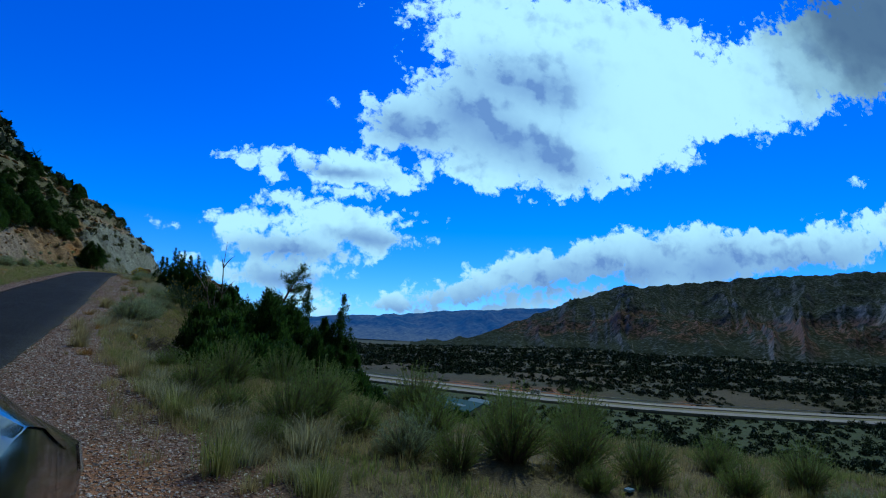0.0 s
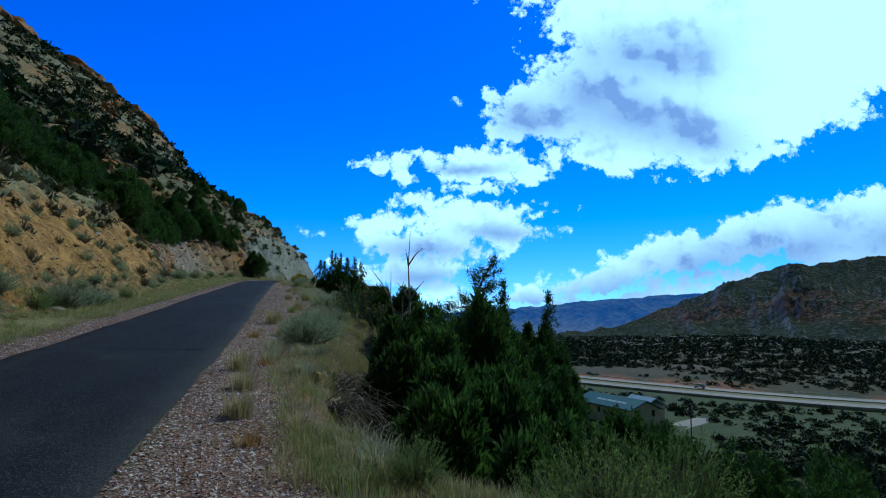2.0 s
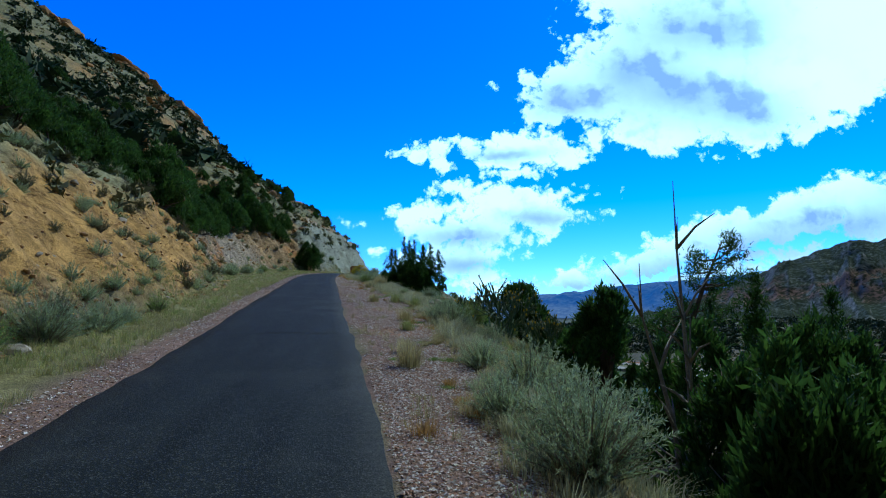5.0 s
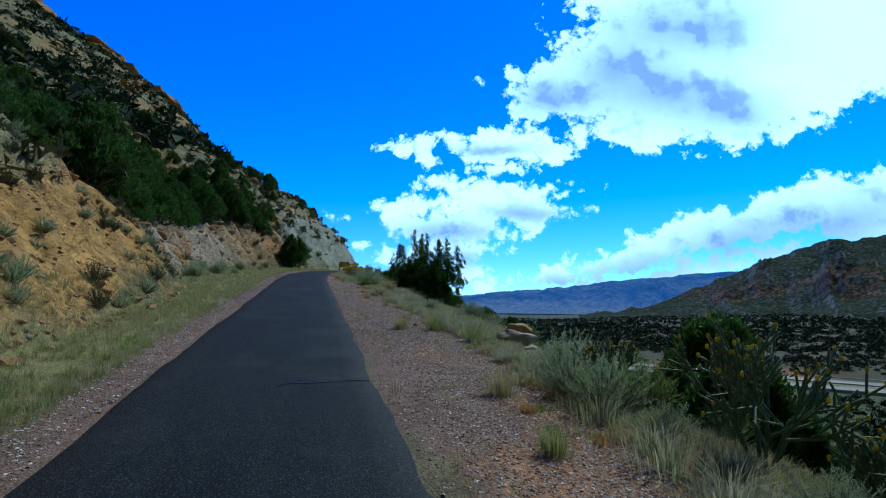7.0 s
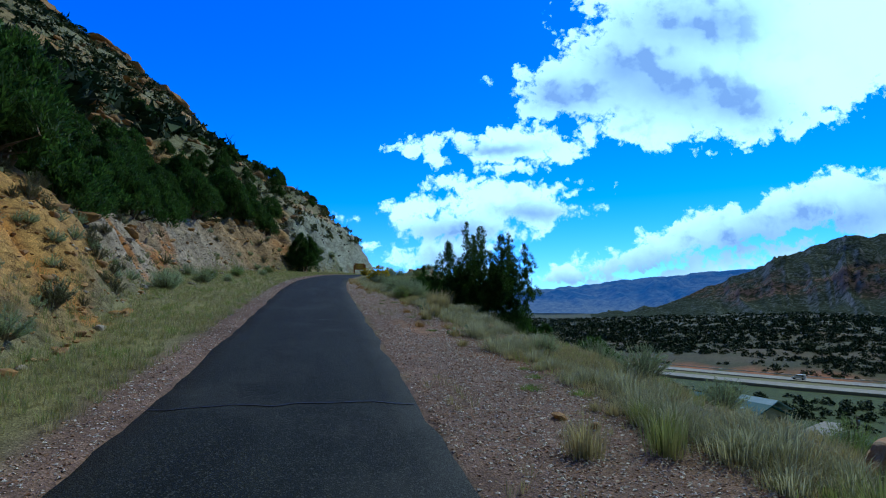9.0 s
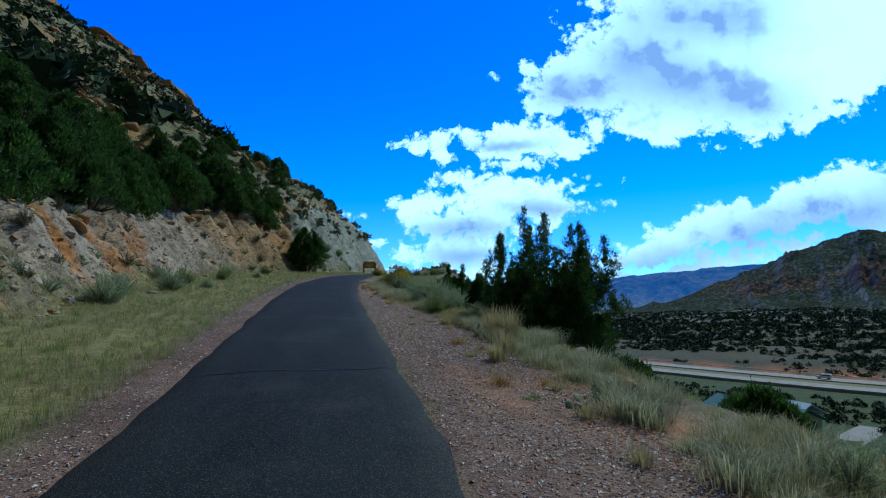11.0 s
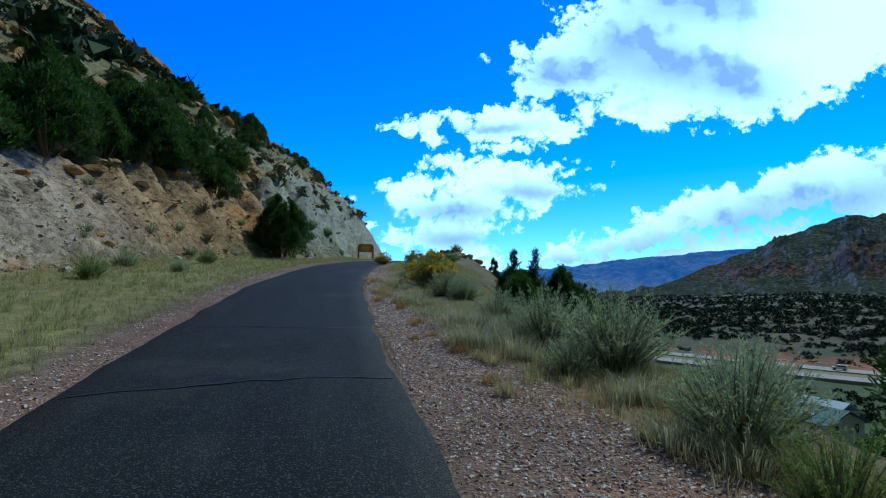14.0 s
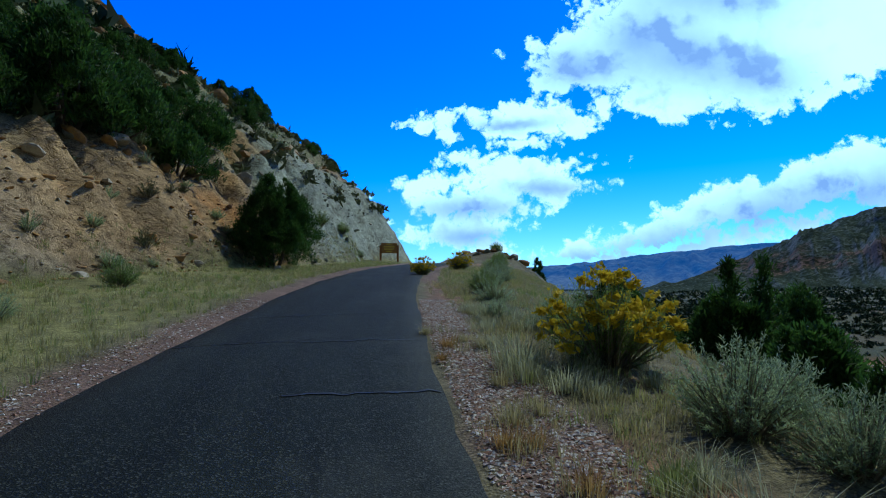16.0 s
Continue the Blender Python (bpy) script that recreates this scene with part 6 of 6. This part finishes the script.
def cholla(x, y, height, seed, fruit=40):
    """A bushy tree cholla: knobbly branching stems with yellow fruits at their tips."""
    r = np.random.default_rng(seed)
    root = new("cholla_cactus")
    lines, tips = [], []

    def grow(p, d, ln, w, level):
        q = p + d * ln
        pts, rad = [], []
        for i in range(7):
            pts.append(p.lerp(q, i / 6))
            rad.append(w * (0.86 + 0.2 * (i % 2)) * (1 if i < 6 else 0.5))
        lines.append((pts, rad))
        if level == 0:
            tips.append(q)
            return
        for _ in range(3 if level > 1 else 2):
            e = (d + Vector(r.normal(0, 0.48, 3)) + Vector((0, 0, 0.4))).normalized()
            grow(p.lerp(q, r.uniform(0.6, 1.0)), e, ln * r.uniform(0.6, 0.85), w * 0.85, level - 1)
    for k in range(8):
        a = k * 0.785 + r.uniform(-0.3, 0.3)
        grow(Vector((0.1 * math.cos(a), 0.1 * math.sin(a), -0.05)), Vector((math.cos(a) * 0.4, math.sin(a) * 0.4, 1)).normalized(), height * 0.36, 0.023, 3)
    tubes("stalk", lines, CACTUS, root, 6)["kind"] = "stuff"
    V, F = [], []
    for k in r.choice(len(tips), min(fruit, len(tips)), False):
        v, f = tube_arrays([tips[k] - Vector((0, 0, 0.02)), tips[k] + Vector((0, 0, 0.01)), tips[k] + Vector((0, 0, 0.035))], [0.012, 0.022, 0.014], 6)
        F += [tuple(i + len(V) for i in g) for g in f]
        V += v
    mesh_object("fruit", [tuple(v) for v in V], F, FLOWER, root)["kind"] = "stuff"
    # needles as a fine pale fuzz
    n = 2600
    L = [ln for ln in lines]
    o, d = [], []
    for _ in range(n):
        pts, rad = L[r.integers(len(L))]
        t = r.uniform(0, 1)
        c = pts[0].lerp(pts[-1], t)
        v = Vector(r.normal(0, 1, 3)).normalized()
        o.append(c + v * 0.025)
        d.append(v)
    o, d = np.array(o), np.array(d)
    s = np.cross(d, r.normal(0, 1, (n, 3)))
    s /= np.linalg.norm(s, axis=1)[:, None]
    V = np.stack([o - s * 0.002, o + s * 0.002, o + d * 0.035], 1).reshape(-1, 3)
    mesh_object("needle_fuzz", V, np.arange(n * 3).reshape(-1, 3), STRAW, root)["kind"] = "stuff"
    root.matrix_basis = pose(*at(x, y), 0, 0, seed * 40)
    return tagged(root, "bushy cholla cactus with yellow fruits", "cactus")


cholla(4.1, 30.6, 1.85, 4, 60)
cholla(4.7, 29.4, 1.3, 7, 30)
cholla(3.7, 33.4, 1.0, 9, 20)


def pear_pad(name, parent, p, tilt, turn, size):
    bm = bmesh.new()
    bmesh.ops.create_uvsphere(bm, u_segments=14, v_segments=10, radius=1.0)
    for v in bm.verts:
        z = v.co.z
        w = 0.78 + 0.22 * z
        v.co = Vector((v.co.x * w * 0.85, v.co.y * 0.13, z + 0.95))
        v.co += Vector((0, 0.02 * noise.noise(v.co * 4), 0))
    bmesh.ops.transform(bm, matrix=pose(*p, tilt, 0, turn) @ Matrix.Diagonal((size, size, size, 1)), verts=bm.verts)
    return part(name, bm, PEAR, parent, "", True)


def prickly_pear(x, y, pads, seed):
    r = np.random.default_rng(seed)
    root = new("prickly_pear")
    for k in range(pads):
        a = r.uniform(0, 6.28)
        d = r.uniform(0.0, 0.2)
        pear_pad("pad", root, (d * math.cos(a), d * math.sin(a), -0.03 if k < pads * 0.75 else 0.07), r.uniform(-45, 45), r.uniform(0, 180), r.uniform(0.05, 0.08))
    root.matrix_basis = pose(*at(x, y), 0, 0, 0)
    return tagged(root, "low prickly pear cactus with pale green pads", "cactus", "prickly pears on the verge")


for k, (x, y, n) in enumerate(((1.75, 54.9, 6), (1.63, 54.1, 5), (1.85, 54.4, 5), (1.9, 48.4, 8), (2.3, 48.9, 6), (2.2, 19.8, 9), (2.5, 19.3, 8), (2.0, 21.4, 7), (1.5, 48.0, 5))):
    prickly_pear(x, y, n, 400 + k)


# ---- sign ----
BROWN = material("brown_stained_timber", (0.42, 0.21, 0.06), (0.33, 0.155, 0.045), 0.75, 5, 50, 0.4)
POST = material("red_brown_timber_post", (0.36, 0.15, 0.06), (0.26, 0.11, 0.05), 0.8, 5, 50, 0.4)
YELLOWPAINT = material("yellow_routed_letters", (0.78, 0.56, 0.08), (0.66, 0.46, 0.06), 0.7, 8, 60, 0.1)


def park_sign(x, y, turn):
    root = new("park_sign")
    w, h, z0 = 1.5, 0.95, 0.75
    for k in range(4):
        bm = bmesh.new()
        box(bm, (-w / 2, -0.03, z0 + k * h / 4 + 0.004), (w / 2, 0.03, z0 + (k + 1) * h / 4 - 0.004), 0.008)
        part("board", bm, BROWN, root)
    for s in (-1, 1):
        bm = bmesh.new()
        box(bm, (s * (w / 2 + 0.06) - 0.09, -0.09, -0.4), (s * (w / 2 + 0.06) + 0.09, 0.09, 1.5), 0.015)
        part("post", bm, POST, root)
    for row, (length, thick) in enumerate(((0.55, 0.09), (1.05, 0.12), (0.95, 0.12), (0.6, 0.1))):
        bm = bmesh.new()
        zz = z0 + h - 0.14 - row * 0.215
        n = 5 if length > 0.8 else 3
        step_w = length / n
        for k in range(n):
            x0 = -length / 2 + k * step_w
            box(bm, (x0, -0.04, zz - thick / 2), (x0 + step_w * 0.82, -0.031, zz + thick / 2))
        part("line_of_writing", bm, YELLOWPAINT, root, "yellow painted line of writing")
    root.matrix_basis = pose(*at(x, y), 0, 0, turn)
    return tagged(root, "brown timber park sign with yellow lines of writing", "sign")


park_sign(1.66, 119.5, 4)

# ---- house in the valley ----
STUCCO = material("cream_stucco", (0.62, 0.55, 0.43), (0.56, 0.49, 0.38), 0.9, 0.5, 12, 0.2)
TEAL = material("teal_metal_roof", (0.03, 0.16, 0.20), (0.025, 0.13, 0.17), 0.7, 0.8, 10, 0.1, spec=0.25)
TEAL_PALE = material("pale_blue_metal_roof", (0.34, 0.50, 0.55), (0.30, 0.45, 0.50), 0.45, 0.8, 10, 0.1, spec=0.5)
WINDOWGLASS = material("dark_window_glass", (0.02, 0.025, 0.035), (0.03, 0.03, 0.04), 0.12, 1, 5, 0.0, spec=0.6)
TRIM = material("white_trim", (0.7, 0.68, 0.64), (0.62, 0.6, 0.56), 0.7, 3, 30, 0.1)


def prism(bm, x0, x1, y0, y1, z0, z1, ridge):
    """A gabled roof with its ridge along y, 0.3 thick."""
    xm = (x0 + x1) / 2
    for a, b in ((x0, xm), (xm, x1)):
        za, zb = (z0, ridge) if a == x0 else (ridge, z0)
        v = [bm.verts.new(p) for p in ((a, y0, za), (b, y0, zb), (b, y1, zb), (a, y1, za), (a, y0, za + 0.3), (b, y0, zb + 0.3), (b, y1, zb + 0.3), (a, y1, za + 0.3))]
        for f in ((3, 2, 1, 0), (4, 5, 6, 7), (0, 1, 5, 4), (1, 2, 6, 5), (2, 3, 7, 6), (3, 0, 4, 7)):
            bm.faces.new([v[i] for i in f])


def house(x, y, turn):
    root = new("house")
    bm = bmesh.new()
    L, W, H = 23.0, 11.0, 5.0
    v = [bm.verts.new(p) for p in ((-W / 2, 0, -2), (W / 2, 0, -2), (W / 2, 0, H), (0, 0, H + 2.2), (-W / 2, 0, H), (-W / 2, L, -2), (W / 2, L, -2), (W / 2, L, H), (0, L, H + 2.2), (-W / 2, L, H))]
    for f in ((0, 1, 2, 3, 4), (9, 8, 7, 6, 5), (1, 6, 7, 2), (5, 0, 4, 9), (0, 5, 6, 1)):
        bm.faces.new([v[i] for i in f])
    part("wall", bm, STUCCO, root)
    bm = bmesh.new()
    prism(bm, -W / 2 - 0.7, W / 2 + 0.7, -0.8, L + 0.6, H - 0.21, 0, H + 2.26)
    roof = part("roof", bm, TEAL, root, "teal metal roof")
    # skylights take a pale colour in place of the sky their glass reflects
    for k in range(6):
        bm = bmesh.new()
        box(bm, (-0.5, -0.9, 0.0), (0.5, 0.9, 0.12), 0.02, pose(-W / 2 + 2.3 + 0.1 * (k % 2), 5.0 + 2.1 * k, H + 1.22, 0, -21.7, 0))
        part("skylight", bm, TEAL_PALE, roof, "skylight, reflected sky put in as pale colour")
    bm = bmesh.new()
    box(bm, (W / 2 - 0.5, 6.0, -2), (W / 2 + 8.4, 15.0, H - 0.4))
    part("wing", bm, STUCCO, root)
    bm = bmesh.new()
    prism(bm, W / 2 - 0.6, W / 2 + 9.2, 5.3, 15.6, H - 0.5, 0, H + 1.9)
    part("wing_roof", bm, TEAL_PALE, root, "pale blue metal roof")

    def window(cx, cz, w, h, face="front", at_y=0.0):
        bm = bmesh.new()
        if face == "front":
            box(bm, (cx - w / 2 - 0.1, at_y - 0.10, cz - h / 2 - 0.1), (cx + w / 2 + 0.1, at_y - 0.003, cz + h / 2 + 0.1), 0.02)
        else:
            box(bm, (-W / 2 - 0.10, cx - w / 2 - 0.1, cz - h / 2 - 0.1), (-W / 2 - 0.003, cx + w / 2 + 0.1, cz + h / 2 + 0.1), 0.02)
        fr = part("window", bm, TRIM, root)
        bm = bmesh.new()
        if face == "front":
            box(bm, (cx - w / 2, at_y - 0.14, cz - h / 2), (cx + w / 2, at_y - 0.104, cz + h / 2))
        else:
            box(bm, (-W / 2 - 0.14, cx - w / 2, cz - h / 2), (-W / 2 - 0.104, cx + w / 2, cz + h / 2))
        part("pane", bm, WINDOWGLASS, fr)
    window(-3.2, 3.9, 1.2, 1.9)
    window(3.0, 3.9, 1.2, 1.8)
    window(2.4, 0.9, 1.2, 1.7)
    window(W / 2 + 4.6, 3.4, 1.2, 1.6, "front", 6.0)
    for k in range(4):
        window(3.0 + 5 * k, 3.6, 1.2, 1.5, "side")
    bm = bmesh.new()
    box(bm, (-W / 2 - 0.0, -0.06, 2.4), (W / 2, -0.003, 2.6))
    part("band", bm, TRIM, root)
    root.matrix_basis = pose(x, y, -27.0, 0, 0, turn)
    return tagged(root, "cream two-storey house with a teal metal roof", "house")


house(98.5, 151.0, 11)
bm = bmesh.new()
box(bm, (-3.2, -14, -0.2), (3.2, 14, 0.12), 0.05)
drive = part("driveway", bm, PAVEMENT, None)
drive.matrix_basis = pose(116, 155, -26.9, 0, 0, -60)
tagged(drive, "pale concrete driveway beside the house", "driveway", kind="structure")


def utility_pole(x, y, height):
    root = new("utility_pole")
    tubes("pole", [([(0, 0, -1), (0, 0, height * 0.5), (0.02, 0, height)], [0.16, 0.14, 0.11])], BARK, root, 8)
    tubes("transformer", [([(0.3, -0.1, height - 1.8), (0.3, -0.1, height - 0.9)], [0.24, 0.24])], STEEL, root, 10)
    bm = bmesh.new()
    box(bm, (-0.9, -0.06, height - 0.5), (0.9, 0.06, height - 0.36), 0.02)
    part("cross_arm", bm, BARK, root)
    root.matrix_basis = pose(x, y, float(land(x, y)), 0, 0, 20)
    return tagged(root, "weathered utility pole with a transformer", "utility pole")


utility_pole(89.0, 119.5, 11.5)

GLASSBLACK = material("dark_car_glass", (0.012, 0.014, 0.018), (0.014, 0.016, 0.02), 0.06, 1, 5, 0.0, spec=0.7)
RUBBER = material("black_rubber", (0.02, 0.02, 0.02), (0.03, 0.03, 0.03), 0.85, 8, 60, 0.2)
WHITEPAINT = material("white_car_paint", (0.75, 0.77, 0.78), (0.7, 0.72, 0.73), 0.3, 1, 8, 0.0, spec=0.5)


def far_car(x, y, z, turn):
    """A white van on the highway."""
    root = new("white_van")
    bm = bmesh.new()
    side = [(-2.4, 0.45), (2.5, 0.45), (2.5, 1.05), (1.5, 1.2), (0.8, 1.95), (-2.3, 1.98), (-2.45, 1.2)]
    a = [bm.verts.new((-0.95, p, q)) for p, q in side]
    b = [bm.verts.new((0.95, p, q)) for p, q in side]
    bm.faces.new(a)
    bm.faces.new(b[::-1])
    for i in range(len(side)):
        j = (i + 1) % len(side)
        bm.faces.new((a[j], a[i], b[i], b[j]))
    bmesh.ops.recalc_face_normals(bm, faces=bm.faces)
    bmesh.ops.bevel(bm, geom=list(bm.edges), offset=0.08, segments=2, affect="EDGES")
    part("body", bm, WHITEPAINT, root)
    for sx in (-1, 1):
        bm = bmesh.new()
        box(bm, (sx * 0.96 - 0.012, -2.0, 1.25), (sx * 0.96 + 0.012, 0.85, 1.75), 0.01)
        part("side_window", bm, GLASSBLACK, root)
        for yy in (-1.5, 1.6):
            tubes("wheel", [([(sx * 0.72, yy, 0.34), (sx * 0.97, yy, 0.34)], [0.34, 0.34])], RUBBER, root, 14)
    root.matrix_basis = pose(x, y, z, 0, 0, turn)
    return tagged(root, "white van driving on the far highway", "van")


_x = float(highway_x(225)) + 6.0
far_car(_x, 232.0, -25.6, 35)

# ---- cracks in the asphalt ----


def cracks():
    r = np.random.default_rng(121)
    for k, y0 in enumerate((11.6, 19.5, 29.3, 33.0, 41.5, 50.0, 57.4, 61.8, 65.6, 72.2, 74.6, 77.2)):
        n = 14
        x0, x1 = (-1.0, 1.0) if k % 3 else (0.1, 1.0)
        xs = np.linspace(x0, x1, n) * (ROAD_HALF - 0.06)
        ys = y0 + np.cumsum(r.normal(0, 0.05, n)) + 0.25 * (k % 2) * np.linspace(0, 1, n)
        w = 0.012 + 0.018 * r.uniform(0, 1, n)
        V, F = [], []
        for i in range(n):
            X = float(road_x(ys[i])) + xs[i]
            a = xs[i] / ROAD_HALF
            z = float(road_z(ys[i])) + 0.045 - 0.04 * a * a + 0.008 * float(fbm(np.array(X * 0.6), np.array(ys[i] * 0.5), 3, 53)) + 0.006
            V += [(X, ys[i] - w[i], z), (X, ys[i] + w[i], z)]
        for i in range(n - 1):
            F.append((2 * i, 2 * i + 2, 2 * i + 3, 2 * i + 1))
        mesh_object("crack", V, F, SEAL, road)


cracks()
bm = bmesh.new()
box(bm, (-0.09, -0.04, 0), (0.09, 0.04, 0.03), 0.012, pose(0, 0, 0, 8, 5, 25))
litter = part("litter", bm, material("pale_blue_plastic", (0.2, 0.42, 0.75), (0.16, 0.34, 0.62), 0.5, 6, 40, 0.1), None)
litter.matrix_basis = pose(*at(7.7, 5.3, 0.02))
tagged(litter, "crumpled pale blue plastic wrapper on the sand", "litter")


# ---- the dark car that stands on the turnout ----
BLACKPAINT = material("black_car_paint", (0.010, 0.010, 0.012), (0.014, 0.014, 0.016), 0.12, 1, 8, 0.0, spec=0.55)
CARGLASS = material("tinted_car_glass", (0.004, 0.005, 0.008), (0.005, 0.006, 0.009), 0.10, 1, 5, 0.0, spec=1.0)
LAMPGLASS = material("clear_headlight_lens", (0.55, 0.57, 0.6), (0.45, 0.47, 0.5), 0.15, 5, 30, 0.0, metal=0.6)
REDLENS = material("red_tail_lens", (0.25, 0.01, 0.01), (0.2, 0.01, 0.01), 0.25, 5, 30, 0.0)
BLACKPLASTIC = material("black_plastic_trim", (0.018, 0.018, 0.018), (0.025, 0.025, 0.025), 0.6, 6, 60, 0.15)
# stations from tail to nose: distance, roof, pillar top, glass top, belt; sideways place of pillar, glass, belt
STATIONS = [(-2.45, 1.20, 1.12, 1.08, 1.00, -0.62, -0.50, -0.36), (-2.25, 1.58, 1.50, 1.42, 1.14, -0.60, -0.44, -0.30), (-1.2, 1.66, 1.58, 1.50, 1.22, -0.56, -0.40, -0.25), (0.0, 1.67, 1.56, 1.50, 1.34, -0.52, -0.36, -0.21),
            (0.3, 1.66, 1.52, 1.46, 1.37, -0.48, -0.32, -0.18), (0.75, 1.62, 1.45, 1.38, 1.25, -0.46, -0.31, -0.16), (1.2, 1.50, 1.33, 1.24, 1.08, -0.45, -0.30, -0.14), (1.8, 1.33, 1.12, 1.04, 0.86, -0.44, -0.29, -0.11),
            (2.3, 1.08, 0.97, 0.90, 0.76, -0.42, -0.26, -0.06), (2.65, 0.93, 0.84, 0.79, 0.68, -0.44, -0.30, -0.08), (2.8, 0.70, 0.64, 0.60, 0.55, -0.60, -0.45, -0.25)]
MIDDLE = -1.12


def station(d):
    cols = list(zip(*STATIONS))
    return [float(np.interp(d, cols[0], c)) for c in cols[1:]]


def ring(d):
    """Right half of the car's outline at a distance, from the sill to the middle of the roof."""
    roof, pil, gl, belt, lp, lg, lb = station(d)
    return [(lb - 0.12, 0.24), (lb + 0.01, 0.34), (lb + 0.035, 0.34 + (belt - 0.34) * 0.6), (lb, belt), (lg, gl), (lp, pil), (lp + (MIDDLE - lp) * 0.45, pil + (roof - pil) * 0.8), (MIDDLE, roof)]


def loft(bm, stops, lo, hi, grow=0.0, mirror=True):
    """Skins the rows lo to hi of the outlines between stops, pushed out by grow, on both sides."""
    for side in (1, -1) if mirror else (1,):
        rows = []
        for d in stops:
            r = ring(d)
            row = []
            for k in range(lo, hi + 1):
                a, b = r[max(k - 1, 0)], r[min(k + 1, len(r) - 1)]
                n = Vector((b[1] - a[1], -(b[0] - a[0]))).normalized()
                x, z = r[k][0] + n.x * grow, r[k][1] + n.y * grow
                row.append(bm.verts.new((x if side == 1 else 2 * MIDDLE - x, d, z)))
            rows.append(row)
        for p, q in zip(rows, rows[1:]):
            for i in range(len(p) - 1):
                f = (p[i], p[i + 1], q[i + 1], q[i])
                bm.faces.new(f if side == -1 else f[::-1])
    return bm


def parked_car():
    root = new("car")
    stops = [-2.45, -2.35, -2.25, -1.9, -1.5, -1.2, -0.8, -0.4, 0.0, 0.3, 0.5, 0.75, 1.0, 1.2, 1.5, 1.8, 2.1, 2.3, 2.5, 2.65, 2.75, 2.8]
    bm = bmesh.new()
    loft(bm, stops, 0, 7)
    for d, flip in ((-2.45, False), (2.8, True)):
        r = ring(d)
        pts = [bm.verts.new((x, d, z)) for x, z in r] + [bm.verts.new((2 * MIDDLE - x, d, z)) for x, z in r[-2::-1]]
        bm.faces.new(pts if flip else pts[::-1])
    # floor pan
    v = [bm.verts.new(p) for p in ((ring(-2.4)[0][0], -2.4, 0.24), (ring(2.7)[0][0], 2.7, 0.24), (2 * MIDDLE - ring(2.7)[0][0], 2.7, 0.24), (2 * MIDDLE - ring(-2.4)[0][0], -2.4, 0.24))]
    bm.faces.new(v)
    bmesh.ops.remove_doubles(bm, verts=bm.verts, dist=0.002)
    bmesh.ops.recalc_face_normals(bm, faces=bm.faces)
    body = part("body", bm, BLACKPAINT, root, "glossy black bodywork", True)
    for side in (1, -1):
        for name, a, b in (("rear_side_window", -2.0, -0.55), ("front_side_window", -0.45, 2.0)):
            bm = bmesh.new()
            loft(bm, [a + (b - a) * k / 12 for k in range(13)], 3, 4, 0.006, False)
            if side == -1:
                for w in bm.verts:
                    w.co.x = 2 * MIDDLE - w.co.x
                bmesh.ops.reverse_faces(bm, faces=bm.faces)
            part(name, bm, CARGLASS, root, "tinted side glass that mirrors the sky", True)
    bm = bmesh.new()
    loft(bm, [0.25 + 1.95 * k / 12 for k in range(13)], 5, 7, 0.006)
    bmesh.ops.remove_doubles(bm, verts=bm.verts, dist=0.002)
    part("windscreen", bm, CARGLASS, root, "dark windscreen", True)
    bm = bmesh.new()
    loft(bm, [-2.4, -2.36, -2.3, -2.27], 5, 7, 0.008)
    part("rear_window", bm, CARGLASS, root, "dark rear window", True)
    # seam strips, wheels, lamps, mirror, bumpers
    for d in (-0.5, 1.35):
        bm = bmesh.new()
        loft(bm, [d - 0.006, d + 0.006], 1, 3, 0.004, False)
        part("door_seam", bm, BLACKPLASTIC, body)
    for d in (-1.55, 1.75):
        for side in (1, -1):
            x1 = station(d)[6] - 0.02
            x0 = x1 - 0.24
            if side == -1:
                x0, x1 = 2 * MIDDLE - x0, 2 * MIDDLE - x1
            w = tubes("wheel", [([(x0, d, 0.34), (x0 * 0.9 + x1 * 0.1, d, 0.34), (x0 * 0.1 + x1 * 0.9, d, 0.34), (x1, d, 0.34)], [0.31, 0.34, 0.34, 0.31])], RUBBER, root, 28)
            tubes("rim", [([(x1, d, 0.34), (x1 + 0.012 * side, d, 0.34)], [0.21, 0.19])], STEEL, w, 20)
    for side in (1, -1):
        bm = bmesh.new()
        loft(bm, [2.2, 2.3, 2.42, 2.52, 2.6], 2, 3, 0.008, False)
        if side == -1:
            for w in bm.verts:
                w.co.x = 2 * MIDDLE - w.co.x
            bmesh.ops.reverse_faces(bm, faces=bm.faces)
        part("headlight", bm, LAMPGLASS, root, "clear headlight", True)
        bm = bmesh.new()
        x = -0.42 if side == 1 else 2 * MIDDLE + 0.42
        box(bm, (x - 0.10, -2.49, 0.72), (x + 0.10, -2.40, 1.02), 0.02)
        part("tail_light", bm, REDLENS, root, "red tail light")
    bm = bmesh.new()
    box(bm, (2 * MIDDLE + 0.34, -2.56, 0.32), (-0.34, -2.36, 0.62), 0.05)
    part("bumper", bm, BLACKPLASTIC, root)
    bm = bmesh.new()
    box(bm, (MIDDLE - 0.26, -2.575, 0.66), (MIDDLE + 0.26, -2.452, 0.80), 0.01)
    part("number_plate", bm, TRIM, root, "plain pale number plate")
    root.matrix_basis = pose(2.25, 2.15, -1.31, 5.2, 0, 2.5)
    return tagged(root, "glossy black car standing on the gravel turnout", "car")


parked_car()
for t in TREES:
    x = -9.0 - 3 * TREES.index(t)
    t.matrix_basis = pose(*at(x, 96.0 + 2 * TREES.index(t), -0.2))
